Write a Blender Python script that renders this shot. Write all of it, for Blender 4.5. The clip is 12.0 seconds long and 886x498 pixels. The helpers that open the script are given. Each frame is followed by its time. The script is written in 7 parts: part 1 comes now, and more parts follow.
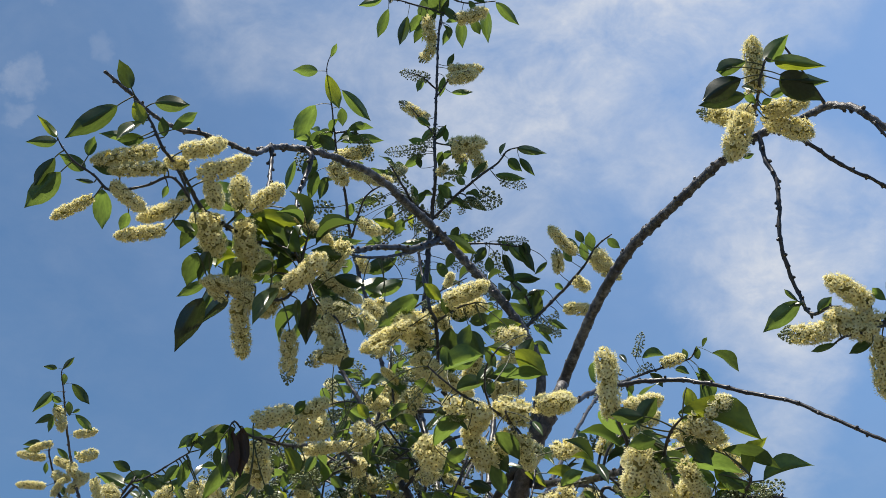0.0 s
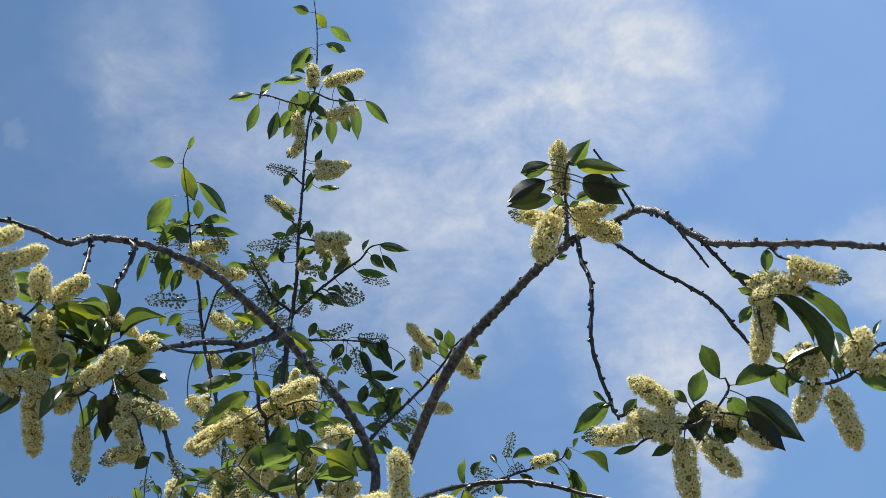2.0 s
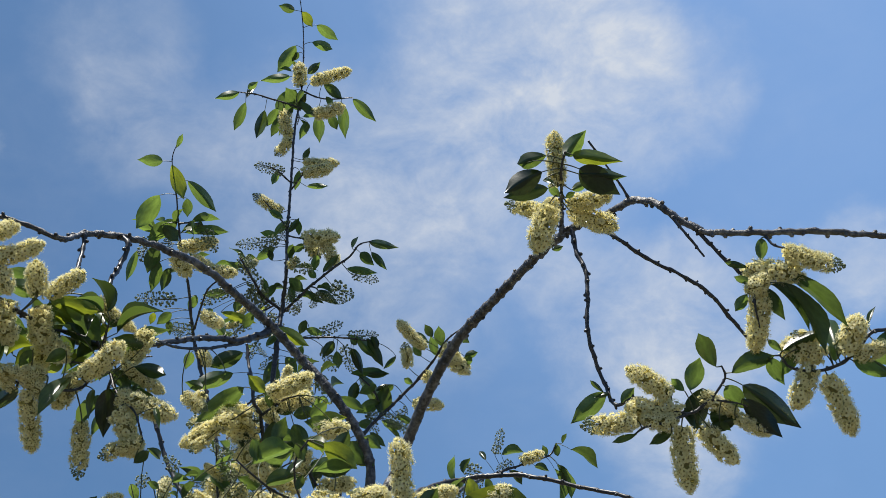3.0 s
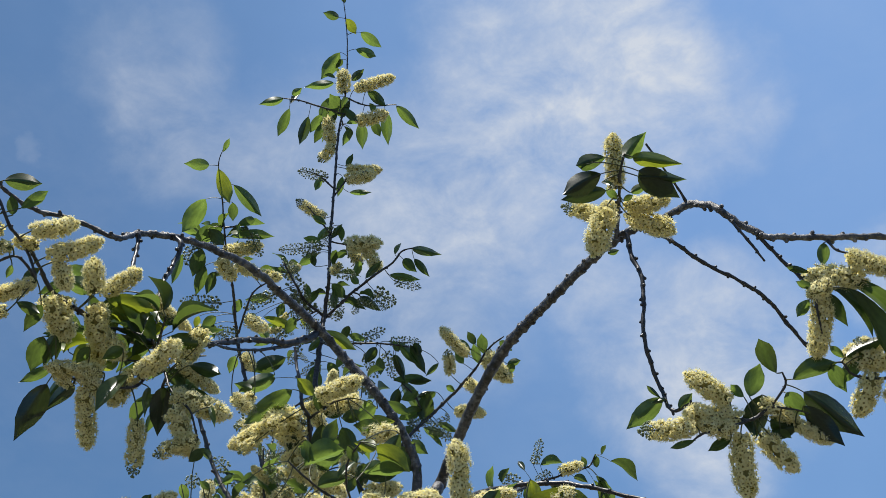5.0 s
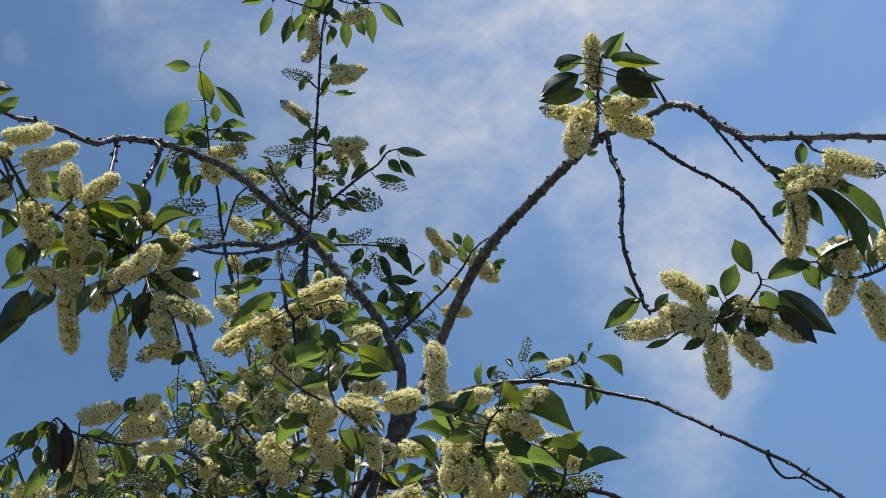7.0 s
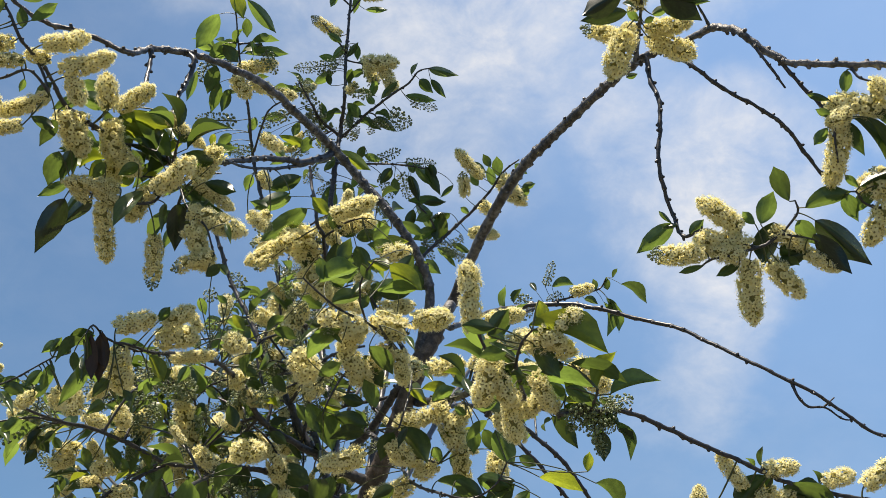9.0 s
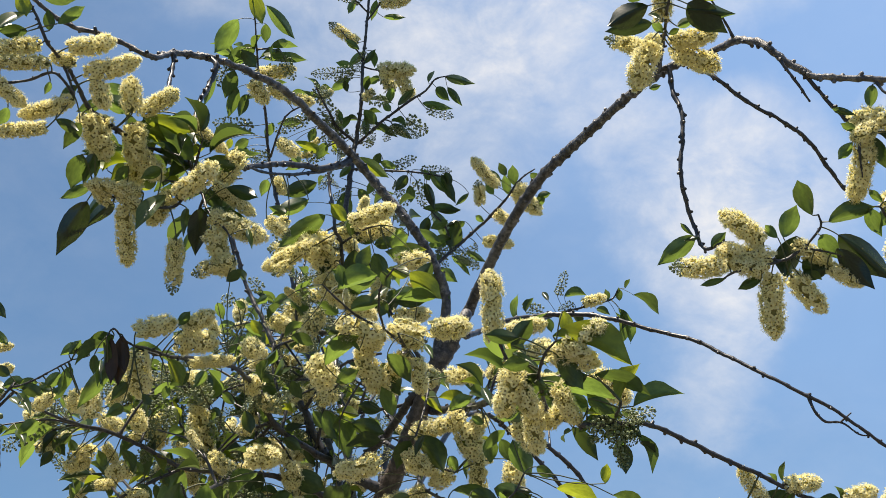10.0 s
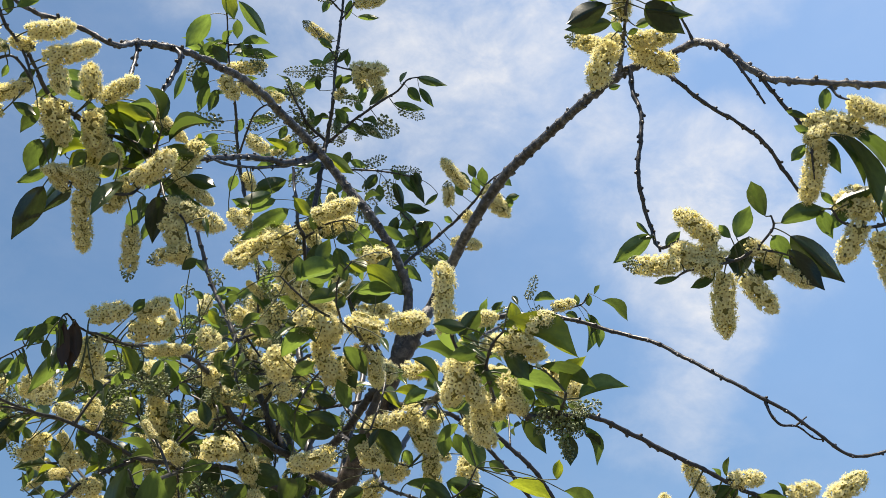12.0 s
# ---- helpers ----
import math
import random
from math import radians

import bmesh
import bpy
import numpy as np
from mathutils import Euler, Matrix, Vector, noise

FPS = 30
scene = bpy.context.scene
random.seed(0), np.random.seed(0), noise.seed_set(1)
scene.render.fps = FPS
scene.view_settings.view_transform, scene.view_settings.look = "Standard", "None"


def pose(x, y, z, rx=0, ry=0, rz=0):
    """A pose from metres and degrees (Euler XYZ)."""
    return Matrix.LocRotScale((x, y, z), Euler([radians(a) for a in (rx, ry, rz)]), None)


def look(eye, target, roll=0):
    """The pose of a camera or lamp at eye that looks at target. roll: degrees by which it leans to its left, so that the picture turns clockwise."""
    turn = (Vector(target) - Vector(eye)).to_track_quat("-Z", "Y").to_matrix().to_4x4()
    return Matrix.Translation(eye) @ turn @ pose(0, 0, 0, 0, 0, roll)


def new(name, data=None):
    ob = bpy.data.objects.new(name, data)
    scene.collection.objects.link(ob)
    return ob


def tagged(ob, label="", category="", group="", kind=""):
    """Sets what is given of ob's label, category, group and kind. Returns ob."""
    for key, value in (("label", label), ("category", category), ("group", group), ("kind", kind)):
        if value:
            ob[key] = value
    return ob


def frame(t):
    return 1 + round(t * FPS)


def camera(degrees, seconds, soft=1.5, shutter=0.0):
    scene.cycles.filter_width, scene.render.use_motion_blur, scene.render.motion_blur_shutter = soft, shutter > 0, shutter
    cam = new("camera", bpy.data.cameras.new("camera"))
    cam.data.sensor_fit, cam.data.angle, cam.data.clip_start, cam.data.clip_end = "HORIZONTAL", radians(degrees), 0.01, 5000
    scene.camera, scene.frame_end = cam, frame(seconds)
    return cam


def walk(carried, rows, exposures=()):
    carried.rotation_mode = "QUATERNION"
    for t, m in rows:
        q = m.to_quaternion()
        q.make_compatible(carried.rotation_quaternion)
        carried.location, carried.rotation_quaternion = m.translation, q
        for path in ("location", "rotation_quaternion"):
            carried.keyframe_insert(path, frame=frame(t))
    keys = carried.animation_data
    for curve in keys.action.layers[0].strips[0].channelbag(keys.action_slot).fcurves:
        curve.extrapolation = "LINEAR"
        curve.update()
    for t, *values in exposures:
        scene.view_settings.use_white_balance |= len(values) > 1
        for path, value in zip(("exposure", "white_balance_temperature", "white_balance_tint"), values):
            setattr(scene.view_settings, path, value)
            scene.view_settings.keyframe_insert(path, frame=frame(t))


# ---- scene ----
cam = camera(44.85, 12.0, soft=0.8)
walk(cam, [
    (0, pose(-0.0757, -0.0301, 1.6075, 117.205, -1.357, 3.976)),
    (0.5, pose(-0.0561, -0.0739, 1.6265, 116.792, -3.116, 1.754)),
    (1, pose(0.0112, -0.1083, 1.6578, 115.175, -3.091, 1.727)),
    (1.5, pose(0.0345, -0.0705, 1.6598, 120.141, -2.762, 2.983)),
    (2, pose(0.0519, -0.0167, 1.6149, 122.406, -0.070, -0.430)),
    (2.5, pose(0.0529, -0.0083, 1.6077, 122.812, 0.112, -1.026)),
    (2.7, pose(0.0441, -0.0133, 1.6027, 122.498, 0.909, -1.026)),
    (4.3, pose(0.0130, -0.0104, 1.6026, 122.528, -0.050, -0.601)),
    (4.5, pose(0.0030, -0.0035, 1.6063, 122.641, -0.175, -0.084)),
    (5, pose(0.0004, 0.0011, 1.5960, 123.182, -0.451, -0.029)),
    (5.5, pose(0.0002, 0.0001, 1.5999, 122.991, -0.001, 0.000)),
    (6, pose(-0.0042, -0.0040, 1.5979, 122.582, -0.568, 0.019)),
    (6.5, pose(0.0155, 0.0010, 1.5967, 119.454, -0.087, 0.994)),
    (7, pose(0.0197, -0.0029, 1.6003, 117.763, 0.116, -0.045)),
    (7.2, pose(-0.0071, -0.0106, 1.5952, 117.335, 1.626, -0.416)),
    (8.8, pose(-0.0052, -0.0065, 1.6029, 114.427, 0.887, 0.104)),
    (9, pose(0.0040, 0.0009, 1.5961, 113.688, -1.787, 0.271)),
    (9.5, pose(-0.0056, 0.0005, 1.5932, 113.198, -2.551, -0.505)),
    (10, pose(-0.0124, 0.0021, 1.5976, 114.081, -2.760, 0.255)),
    (10.5, pose(0.0022, -0.0059, 1.5969, 114.249, -3.100, -0.421)),
    (11, pose(0.0120, -0.0240, 1.5967, 115.414, -2.677, 0.080)),
    (11.5, pose(0.0205, -0.0160, 1.5864, 114.729, -3.439, 0.950)),
    (12, pose(0.0174, 0.0037, 1.5812, 114.584, -3.461, -1.189)),
], exposures=[(0.0, 0.5, 6750, 11), (1.3, 0.60, 6800, 11), (2.5, 0.42, 6500, 10), (5.5, 0.40, 6500, 10), (7.2, 0.30, 6500, 10), (8.8, 0.8, 7400, 12), (9.6, 0.8, 7400, 12), (10.6, 0.92, 7400, 12), (12.0, 0.88, 7400, 12)])

# ---- world and sun ----
HAZE_DIR = (0.45, 0.60, 0.66)
CLOUD_BANKS = (
    ((0.111, 0.711, 0.694), 8.5, 0.62),
    ((0.177, 0.735, 0.655), 7, 0.58),
    ((0.050, 0.782, 0.621), 6, 0.37),
    ((0.097, 0.808, 0.581), 6, 0.22),
    ((0.189, 0.855, 0.482), 5.5, 0.32),
    ((0.257, 0.844, 0.470), 5.5, 0.42),
    ((0.230, 0.901, 0.369), 5.5, 0.42),
    ((0.154, 0.834, 0.530), 5, 0.26),
    ((-0.266, 0.700, 0.663), 5, 0.20),
    ((-0.250, 0.736, 0.629), 4, 0.12),
    ((-0.070, 0.810, 0.583), 9, 0.24),
    ((-0.018, 0.855, 0.518), 8, 0.30),
    ((0.387, 0.786, 0.482), 3.5, 0.5),
    ((-0.436, 0.719, 0.541), 0.9, 0.18),
    ((-0.378, 0.728, 0.571), 0.9, 0.1),
    ((-0.440, 0.732, 0.520), 0.7, 0.13),
    ((-0.420, 0.681, 0.600), 1.0, 0.12),
    ((-0.238, 0.751, 0.615), 5, 0.22),
    ((-0.114, 0.786, 0.607), 7, 0.22),
    ((0.041, 0.799, 0.600), 7, 0.28),
    ((0.260, 0.871, 0.416), 6, 0.38),
    ((0.190, 0.890, 0.414), 5, 0.34),
    ((0.209, 0.940, 0.269), 4, 0.3),
)
SUN_DIR = Vector((-0.20, -0.04, 0.95)).normalized()
world = bpy.data.worlds.new("sky")
scene.world = world
world.use_nodes = True
wn, wl = world.node_tree.nodes, world.node_tree.links
wn.clear()


def wnode(kind, **values):
    n = wn.new(kind)
    for key, value in values.items():
        n.inputs[key].default_value = value
    return n


def wmath(op, a, b=None, clamp=False):
    n = wn.new("ShaderNodeMath")
    n.operation, n.use_clamp = op, clamp
    for slot, v in enumerate((a, b)):
        if v is None:
            continue
        if isinstance(v, (int, float)):
            n.inputs[slot].default_value = v
        else:
            wl.new(v, n.inputs[slot])
    return n.outputs[0]


sky = wn.new("ShaderNodeTexSky")
sky.sky_type, sky.sun_disc = "NISHITA", False
sky.sun_elevation = math.asin(SUN_DIR.z)
sky.sun_rotation = math.atan2(SUN_DIR.x, SUN_DIR.y)
sky.air_density, sky.dust_density, sky.ozone_density = 1.0, 0.6, 2.5
coords = wn.new("ShaderNodeTexCoord").outputs["Generated"]
# clear dry air: the pale band hugs the horizon
lifted = wn.new("ShaderNodeVectorMath")
lifted.operation = "ADD"
wl.new(coords, lifted.inputs[0])
lifted.inputs[1].default_value = (0, 0, 0.2)
level = wn.new("ShaderNodeVectorMath")
level.operation = "NORMALIZE"
wl.new(lifted.outputs[0], level.inputs[0])
wl.new(level.outputs[0], sky.inputs["Vector"])
warp = wnode("ShaderNodeTexNoise", Scale=6.0, Detail=3.0, Roughness=0.5)
wl.new(coords, warp.inputs["Vector"])
bent = wn.new("ShaderNodeVectorMath")
bent.operation = "MULTIPLY_ADD"
wl.new(warp.outputs["Color"], bent.inputs[0])
bent.inputs[1].default_value = (0.10, 0.10, 0.10)
torn = wnode("ShaderNodeTexNoise", Scale=26.0, Detail=6.0, Roughness=0.6)
wl.new(coords, torn.inputs["Vector"])
rag = wn.new("ShaderNodeVectorMath")
rag.operation = "MULTIPLY_ADD"
wl.new(torn.outputs["Color"], rag.inputs[0])
rag.inputs[1].default_value = (0.05, 0.05, 0.05)
shifted = wn.new("ShaderNodeVectorMath")
shifted.operation = "SUBTRACT"
wl.new(coords, shifted.inputs[0])
shifted.inputs[1].default_value = (0.075, 0.075, 0.075)
wl.new(shifted.outputs[0], rag.inputs[2])
wl.new(rag.outputs[0], bent.inputs[2])
unit = wn.new("ShaderNodeVectorMath")
unit.operation = "NORMALIZE"
wl.new(bent.outputs[0], unit.inputs[0])
bent = unit.outputs[0]


def cloud_noise(scale, stretch, detail, rough, shift):
    m = wn.new("ShaderNodeMapping")
    m.inputs["Scale"].default_value = stretch
    m.inputs["Location"].default_value = shift
    m.inputs["Rotation"].default_value = (0.2, 0.35, 0.5)
    wl.new(coords, m.inputs["Vector"])
    n = wnode("ShaderNodeTexNoise", Scale=scale, Detail=detail, Roughness=rough, Distortion=0.35)
    wl.new(m.outputs[0], n.inputs["Vector"])
    return n.outputs["Fac"]


def cloud_bank(direction, inner, outer, fade="SMOOTHSTEP"):
    """1 towards the direction, fading to 0 between two angles in degrees."""
    d = wn.new("ShaderNodeVectorMath")
    d.operation = "DOT_PRODUCT"
    wl.new(bent, d.inputs[0])
    d.inputs[1].default_value = Vector(direction).normalized()
    r = wn.new("ShaderNodeMapRange")
    r.interpolation_type = fade
    r.inputs["From Min"].default_value = math.cos(radians(outer))
    r.inputs["From Max"].default_value = math.cos(radians(inner))
    wl.new(d.outputs["Value"], r.inputs["Value"])
    return r.outputs[0]


wisps = cloud_noise(12.0, (1.0, 1.0, 1.4), 10.0, 0.62, (0.3, 0.1, 0.0))
broad = cloud_noise(2.6, (1.0, 1.0, 1.5), 5.0, 0.5, (1.7, 0.4, 0.2))
banks = None
for direction, outer, weight in CLOUD_BANKS:
    b = wmath("MULTIPLY", cloud_bank(direction, 0.0, outer), weight)
    banks = b if banks is None else wmath("SUBTRACT", wmath("ADD", banks, b), wmath("MULTIPLY", banks, b))
glare = cloud_bank(HAZE_DIR, 0.0, 57.0, "LINEAR")
glare = wmath("MULTIPLY", wmath("MULTIPLY", glare, glare), 1.0)
# thin high cloud everywhere, thicker in the banks
ripples = cloud_noise(46.0, (1.0, 1.0, 1.8), 5.0, 0.6, (0.6, 0.9, 0.3))
tufts = wmath("MULTIPLY", wmath("SUBTRACT", wisps, 0.29), 2.2, clamp=True)
tufts = wmath("MULTIPLY", tufts, wmath("ADD", wmath("MULTIPLY", ripples, 1.1), 0.45))
haze = wmath("MULTIPLY", wmath("SUBTRACT", broad, 0.42), 0.38, clamp=True)
veil = wmath("MULTIPLY", banks, wmath("ADD", wmath("MULTIPLY", tufts, 1.1), 0.2))
veil = wmath("ADD", veil, wmath("MULTIPLY", haze, tufts))
veil = wmath("MINIMUM", wmath("ADD", wmath("MULTIPLY", veil, 0.9), wmath("MULTIPLY", glare, 0.1)), 0.86)
sky_bg = wnode("ShaderNodeBackground", Strength=0.083)
tint = wn.new("ShaderNodeMix")
tint.data_type, tint.blend_type = "RGBA", "MULTIPLY"
tint.inputs["Factor"].default_value = 1.0
wl.new(sky.outputs[0], tint.inputs["A"])
tint.inputs["B"].default_value = (0.665, 0.89, 0.99, 1)
wl.new(tint.outputs["Result"], sky_bg.inputs["Color"])
wl.new(wmath("MULTIPLY", wmath("ADD", glare, 1.0), 0.080), sky_bg.inputs["Strength"])
cloud_bg = wnode("ShaderNodeBackground", Color=(0.895, 0.94, 1.0, 1), Strength=0.59)
blend = wn.new("ShaderNodeMixShader")
wl.new(veil, blend.inputs[0])
wl.new(sky_bg.outputs[0], blend.inputs[1])
wl.new(cloud_bg.outputs[0], blend.inputs[2])
wl.new(blend.outputs[0], wn.new("ShaderNodeOutputWorld").inputs["Surface"])

sun = new("sun", bpy.data.lights.new("sun", "SUN"))
sun.data.energy, sun.data.angle, sun.data.color = 5.0, radians(0.53), (1.0, 0.95, 0.86)
sun.matrix_world = look(SUN_DIR * 20, (0, 0, 0))


# ---- materials ----
class Nodes:
    """A new node material with short calls for its nodes."""

    def __init__(self, name):
        self.mat = bpy.data.materials.new(name)
        self.mat.use_nodes = True
        self.tree = self.mat.node_tree
        self.tree.nodes.clear()
        self.out = self.tree.nodes.new("ShaderNodeOutputMaterial")

    def add(self, kind, **values):
        n = self.tree.nodes.new(kind)
        for key, v in values.items():
            key = key.replace("_", " ")
            if hasattr(v, "is_output"):
                self.tree.links.new(v, n.inputs[key])
            else:
                n.inputs[key].default_value = v
        return n

    def ramp(self, fac, *stops):
        n = self.tree.nodes.new("ShaderNodeValToRGB")
        while len(n.color_ramp.elements) < len(stops):
            n.color_ramp.elements.new(0.5)
        for e, (pos, col) in zip(n.color_ramp.elements, stops):
            e.position, e.color = pos, (*col, 1)
        self.tree.links.new(fac, n.inputs[0])
        return n.outputs[0]

    def mix(self, fac, a, b, mode="MIX"):
        n = self.tree.nodes.new("ShaderNodeMix")
        n.data_type, n.blend_type = "RGBA", mode
        for key, v in (("Factor", fac), ("A", a), ("B", b)):
            slot = [s for s in n.inputs if s.name == key and s.enabled][0]
            if hasattr(v, "is_output"):
                self.tree.links.new(v, slot)
            else:
                slot.default_value = v if key == "Factor" else (*v, 1)
        return [s for s in n.outputs if s.enabled][0]

    def noise(self, scale, detail=4.0, rough=0.55):
        c = self.tree.nodes.new("ShaderNodeTexCoord").outputs["Object"]
        return self.add("ShaderNodeTexNoise", Vector=c, Scale=scale, Detail=detail, Roughness=rough).outputs["Fac"]

    def bump(self, height, strength, distance):
        return self.add("ShaderNodeBump", Height=height, Strength=strength, Distance=distance).outputs[0]

    def finish(self, shader):
        self.tree.links.new(shader, self.out.inputs["Surface"])
        return self.mat


def leaf_material(name, dark, light, glow, through_share, gloss, least=0.3):
    m = Nodes(name)
    chance = m.tree.nodes.new("ShaderNodeObjectInfo").outputs["Random"]
    island = m.tree.nodes.new("ShaderNodeNewGeometry").outputs["Random Per Island"]
    add = m.tree.nodes.new("ShaderNodeMath")
    add.operation = "ADD"
    m.tree.links.new(chance, add.inputs[0])
    m.tree.links.new(island, add.inputs[1])
    part = m.tree.nodes.new("ShaderNodeMath")
    part.operation = "FRACT"
    m.tree.links.new(add.outputs[0], part.inputs[0])
    chance = part.outputs[0]
    body = m.ramp(chance, (0.0, dark), (1.0, light))
    spots = m.ramp(m.noise(6.0, 3.0), (0.35, (0.75, 0.75, 0.72)), (0.7, (1.15, 1.12, 1.05)))
    body = m.mix(1.0, body, spots, "MULTIPLY")
    # side veins run forward from the midrib
    c = m.tree.nodes.new("ShaderNodeTexCoord").outputs["Object"]
    xyz = m.add("ShaderNodeSeparateXYZ", Vector=c).outputs
    side = m.tree.nodes.new("ShaderNodeMath")
    side.operation = "ABSOLUTE"
    m.tree.links.new(xyz[0], side.inputs[0])
    run = m.tree.nodes.new("ShaderNodeMath")
    run.operation = "MULTIPLY_ADD"
    m.tree.links.new(side.outputs[0], run.inputs[0])
    run.inputs[1].default_value = -0.55
    m.tree.links.new(xyz[1], run.inputs[2])
    wave = m.add("ShaderNodeMath")
    wave.operation = "SINE"
    gain = m.tree.nodes.new("ShaderNodeMath")
    gain.operation = "MULTIPLY"
    gain.inputs[1].default_value = 62.0
    m.tree.links.new(run.outputs[0], gain.inputs[0])
    m.tree.links.new(gain.outputs[0], wave.inputs[0])
    veins = m.ramp(wave.outputs[0], (0.72, (0, 0, 0)), (1.0, (1, 1, 1)))
    rib = m.ramp(side.outputs[0], (0.0, (1, 1, 1)), (0.035, (0, 0, 0)))
    lines = m.mix(1.0, veins, rib, "LIGHTEN")
    body = m.mix(m.mix(1.0, lines, (0.10, 0.10, 0.10), "MULTIPLY"), body, tuple(min(1, 1.7 * v) for v in light))
    normal = m.bump(lines, 0.02, 0.006)
    front = m.add("ShaderNodeBsdfPrincipled", Base_Color=body, Roughness=gloss, Normal=normal)
    front.inputs["Specular IOR Level"].default_value = 0.5
    # thick leaves let less light through than thin ones
    thin = m.ramp(chance, (0.0, tuple(least * v for v in glow)), (0.55, tuple((0.5 + 0.5 * least) * v for v in glow)), (1.0, glow))
    back = m.add("ShaderNodeBsdfTranslucent", Color=m.mix(1.0, spots, thin, "MULTIPLY"), Normal=normal)
    both = m.add("ShaderNodeMixShader", Fac=through_share)
    m.tree.links.new(front.outputs[0], both.inputs[1])
    m.tree.links.new(back.outputs[0], both.inputs[2])
    return m.finish(both.outputs[0])


def petal_material(name, low, high, glow, share):
    m = Nodes(name)
    island = m.tree.nodes.new("ShaderNodeNewGeometry").outputs["Random Per Island"]
    col = m.ramp(island, (0.0, low), (0.6, high), (1.0, high))
    front = m.add("ShaderNodeBsdfPrincipled", Base_Color=col, Roughness=0.65)
    back = m.add("ShaderNodeBsdfTranslucent", Color=(*glow, 1))
    both = m.add("ShaderNodeMixShader", Fac=share)
    m.tree.links.new(front.outputs[0], both.inputs[1])
    m.tree.links.new(back.outputs[0], both.inputs[2])
    return m.finish(both.outputs[0])


def bark_material(name, deep, mid, pale, worn):
    m = Nodes(name)
    base = m.ramp(m.noise(95.0, 6.0, 0.7), (0.36, deep), (0.5, mid), (0.66, pale))
    lichen = m.ramp(m.noise(9.0, 3.0), (0.52, (0, 0, 0)), (0.66, (1, 1, 1)))
    col = m.mix(m.mix(1.0, lichen, (0.3, 0.3, 0.3), "MULTIPLY"), base, worn)
    rough = m.bump(m.noise(330.0, 5.0, 0.65), 0.8, 0.002)
    return m.finish(m.add("ShaderNodeBsdfPrincipled", Base_Color=col, Roughness=0.42, Normal=rough).outputs[0])


def plain_material(name, low, high, scale, rough):
    m = Nodes(name)
    col = m.ramp(m.noise(scale, 4.0), (0.3, low), (0.7, high))
    return m.finish(m.add("ShaderNodeBsdfPrincipled", Base_Color=col, Roughness=rough).outputs[0])


LEAF = {
    "": leaf_material("mature_leaf", (0.012, 0.027, 0.014), (0.040, 0.072, 0.026), (0.30, 0.46, 0.08), 0.37, 0.30),
    # mature leaf with the shade on it put into darker colours
    "old": leaf_material("shaded_leaf", (0.010, 0.022, 0.014), (0.026, 0.048, 0.022), (0.10, 0.16, 0.03), 0.16, 0.27),
    "young": leaf_material("young_leaf", (0.06, 0.10, 0.018), (0.10, 0.14, 0.025), (0.42, 0.50, 0.04), 0.42, 0.36, 0.75),
    "dry": leaf_material("dry_leaf", (0.035, 0.018, 0.010), (0.055, 0.03, 0.018), (0.08, 0.03, 0.01), 0.12, 0.6),
}
PETAL = petal_material("cream_petal", (0.66, 0.59, 0.28), (0.95, 0.92, 0.62), (0.95, 0.87, 0.44), 0.47)
STAMEN = petal_material("stamen", (0.80, 0.76, 0.46), (0.95, 0.93, 0.70), (0.94, 0.89, 0.54), 0.48)
HEART = plain_material("flower_cup", (0.17, 0.135, 0.036), (0.31, 0.245, 0.07), 40.0, 0.6)
BUD = plain_material("green_bud", (0.06, 0.09, 0.035), (0.27, 0.32, 0.17), 30.0, 0.5)
BUD_STALK = plain_material("bud_stalk", (0.20, 0.23, 0.09), (0.36, 0.39, 0.18), 60.0, 0.55)
PEDICEL = plain_material("flower_stalk", (0.19, 0.175, 0.06), (0.32, 0.295, 0.11), 60.0, 0.6)
STALK = plain_material("green_stalk", (0.045, 0.055, 0.02), (0.09, 0.10, 0.04), 60.0, 0.5)
BARK = bark_material("trunk_bark", (0.028, 0.021, 0.017), (0.075, 0.058, 0.049), (0.15, 0.125, 0.11), (0.17, 0.15, 0.135))
LIMB_BARK = bark_material("limb_bark", (0.016, 0.016, 0.018), (0.056, 0.054, 0.058), (0.22, 0.215, 0.22), (0.25, 0.245, 0.25))
TWIG_BARK = plain_material("twig_bark", (0.010, 0.010, 0.012), (0.060, 0.058, 0.063), 260.0, 0.42)
# unseen ground, its earth tone picked for the light it throws upward
GROUND = plain_material("bounce_ground", (0.06, 0.057, 0.04), (0.11, 0.10, 0.07), 3.0, 0.9)

# ---- ground ----
bm = bmesh.new()
bmesh.ops.create_grid(bm, x_segments=40, y_segments=40, size=900)
for v in bm.verts:
    v.co.z = 0.02 * noise.noise(v.co * 0.05)
me = bpy.data.meshes.new("ground")
bm.to_mesh(me)
bm.free()
me.materials.append(GROUND)
tagged(new("ground", me), "unseen plain ground that bounces light up into the trees", "ground", kind="structure")

# ---- the tree ----
tree = tagged(new("cherry_tree"), "flowering bird cherry tree with creamy spikes and glossy green leaves", "tree", "cherry trees")
sapling = tagged(new("cherry_tree"), "slender young bird cherry with few creamy spikes", "tree", "cherry trees")


def frame_along(direction, up=(0, 0, 1)):
    """Axes with y along the direction and z as near to up as can be."""
    y = Vector(direction).normalized()
    z = Vector(up) - y * y.dot(Vector(up))
    if abs(y.z) > 0.95:
        z = Vector((0, -1, 0)) - y * y.dot(Vector((0, -1, 0)))
    z.normalize()
    x = y.cross(z)
    return Matrix((x, y, z)).transposed().to_4x4()


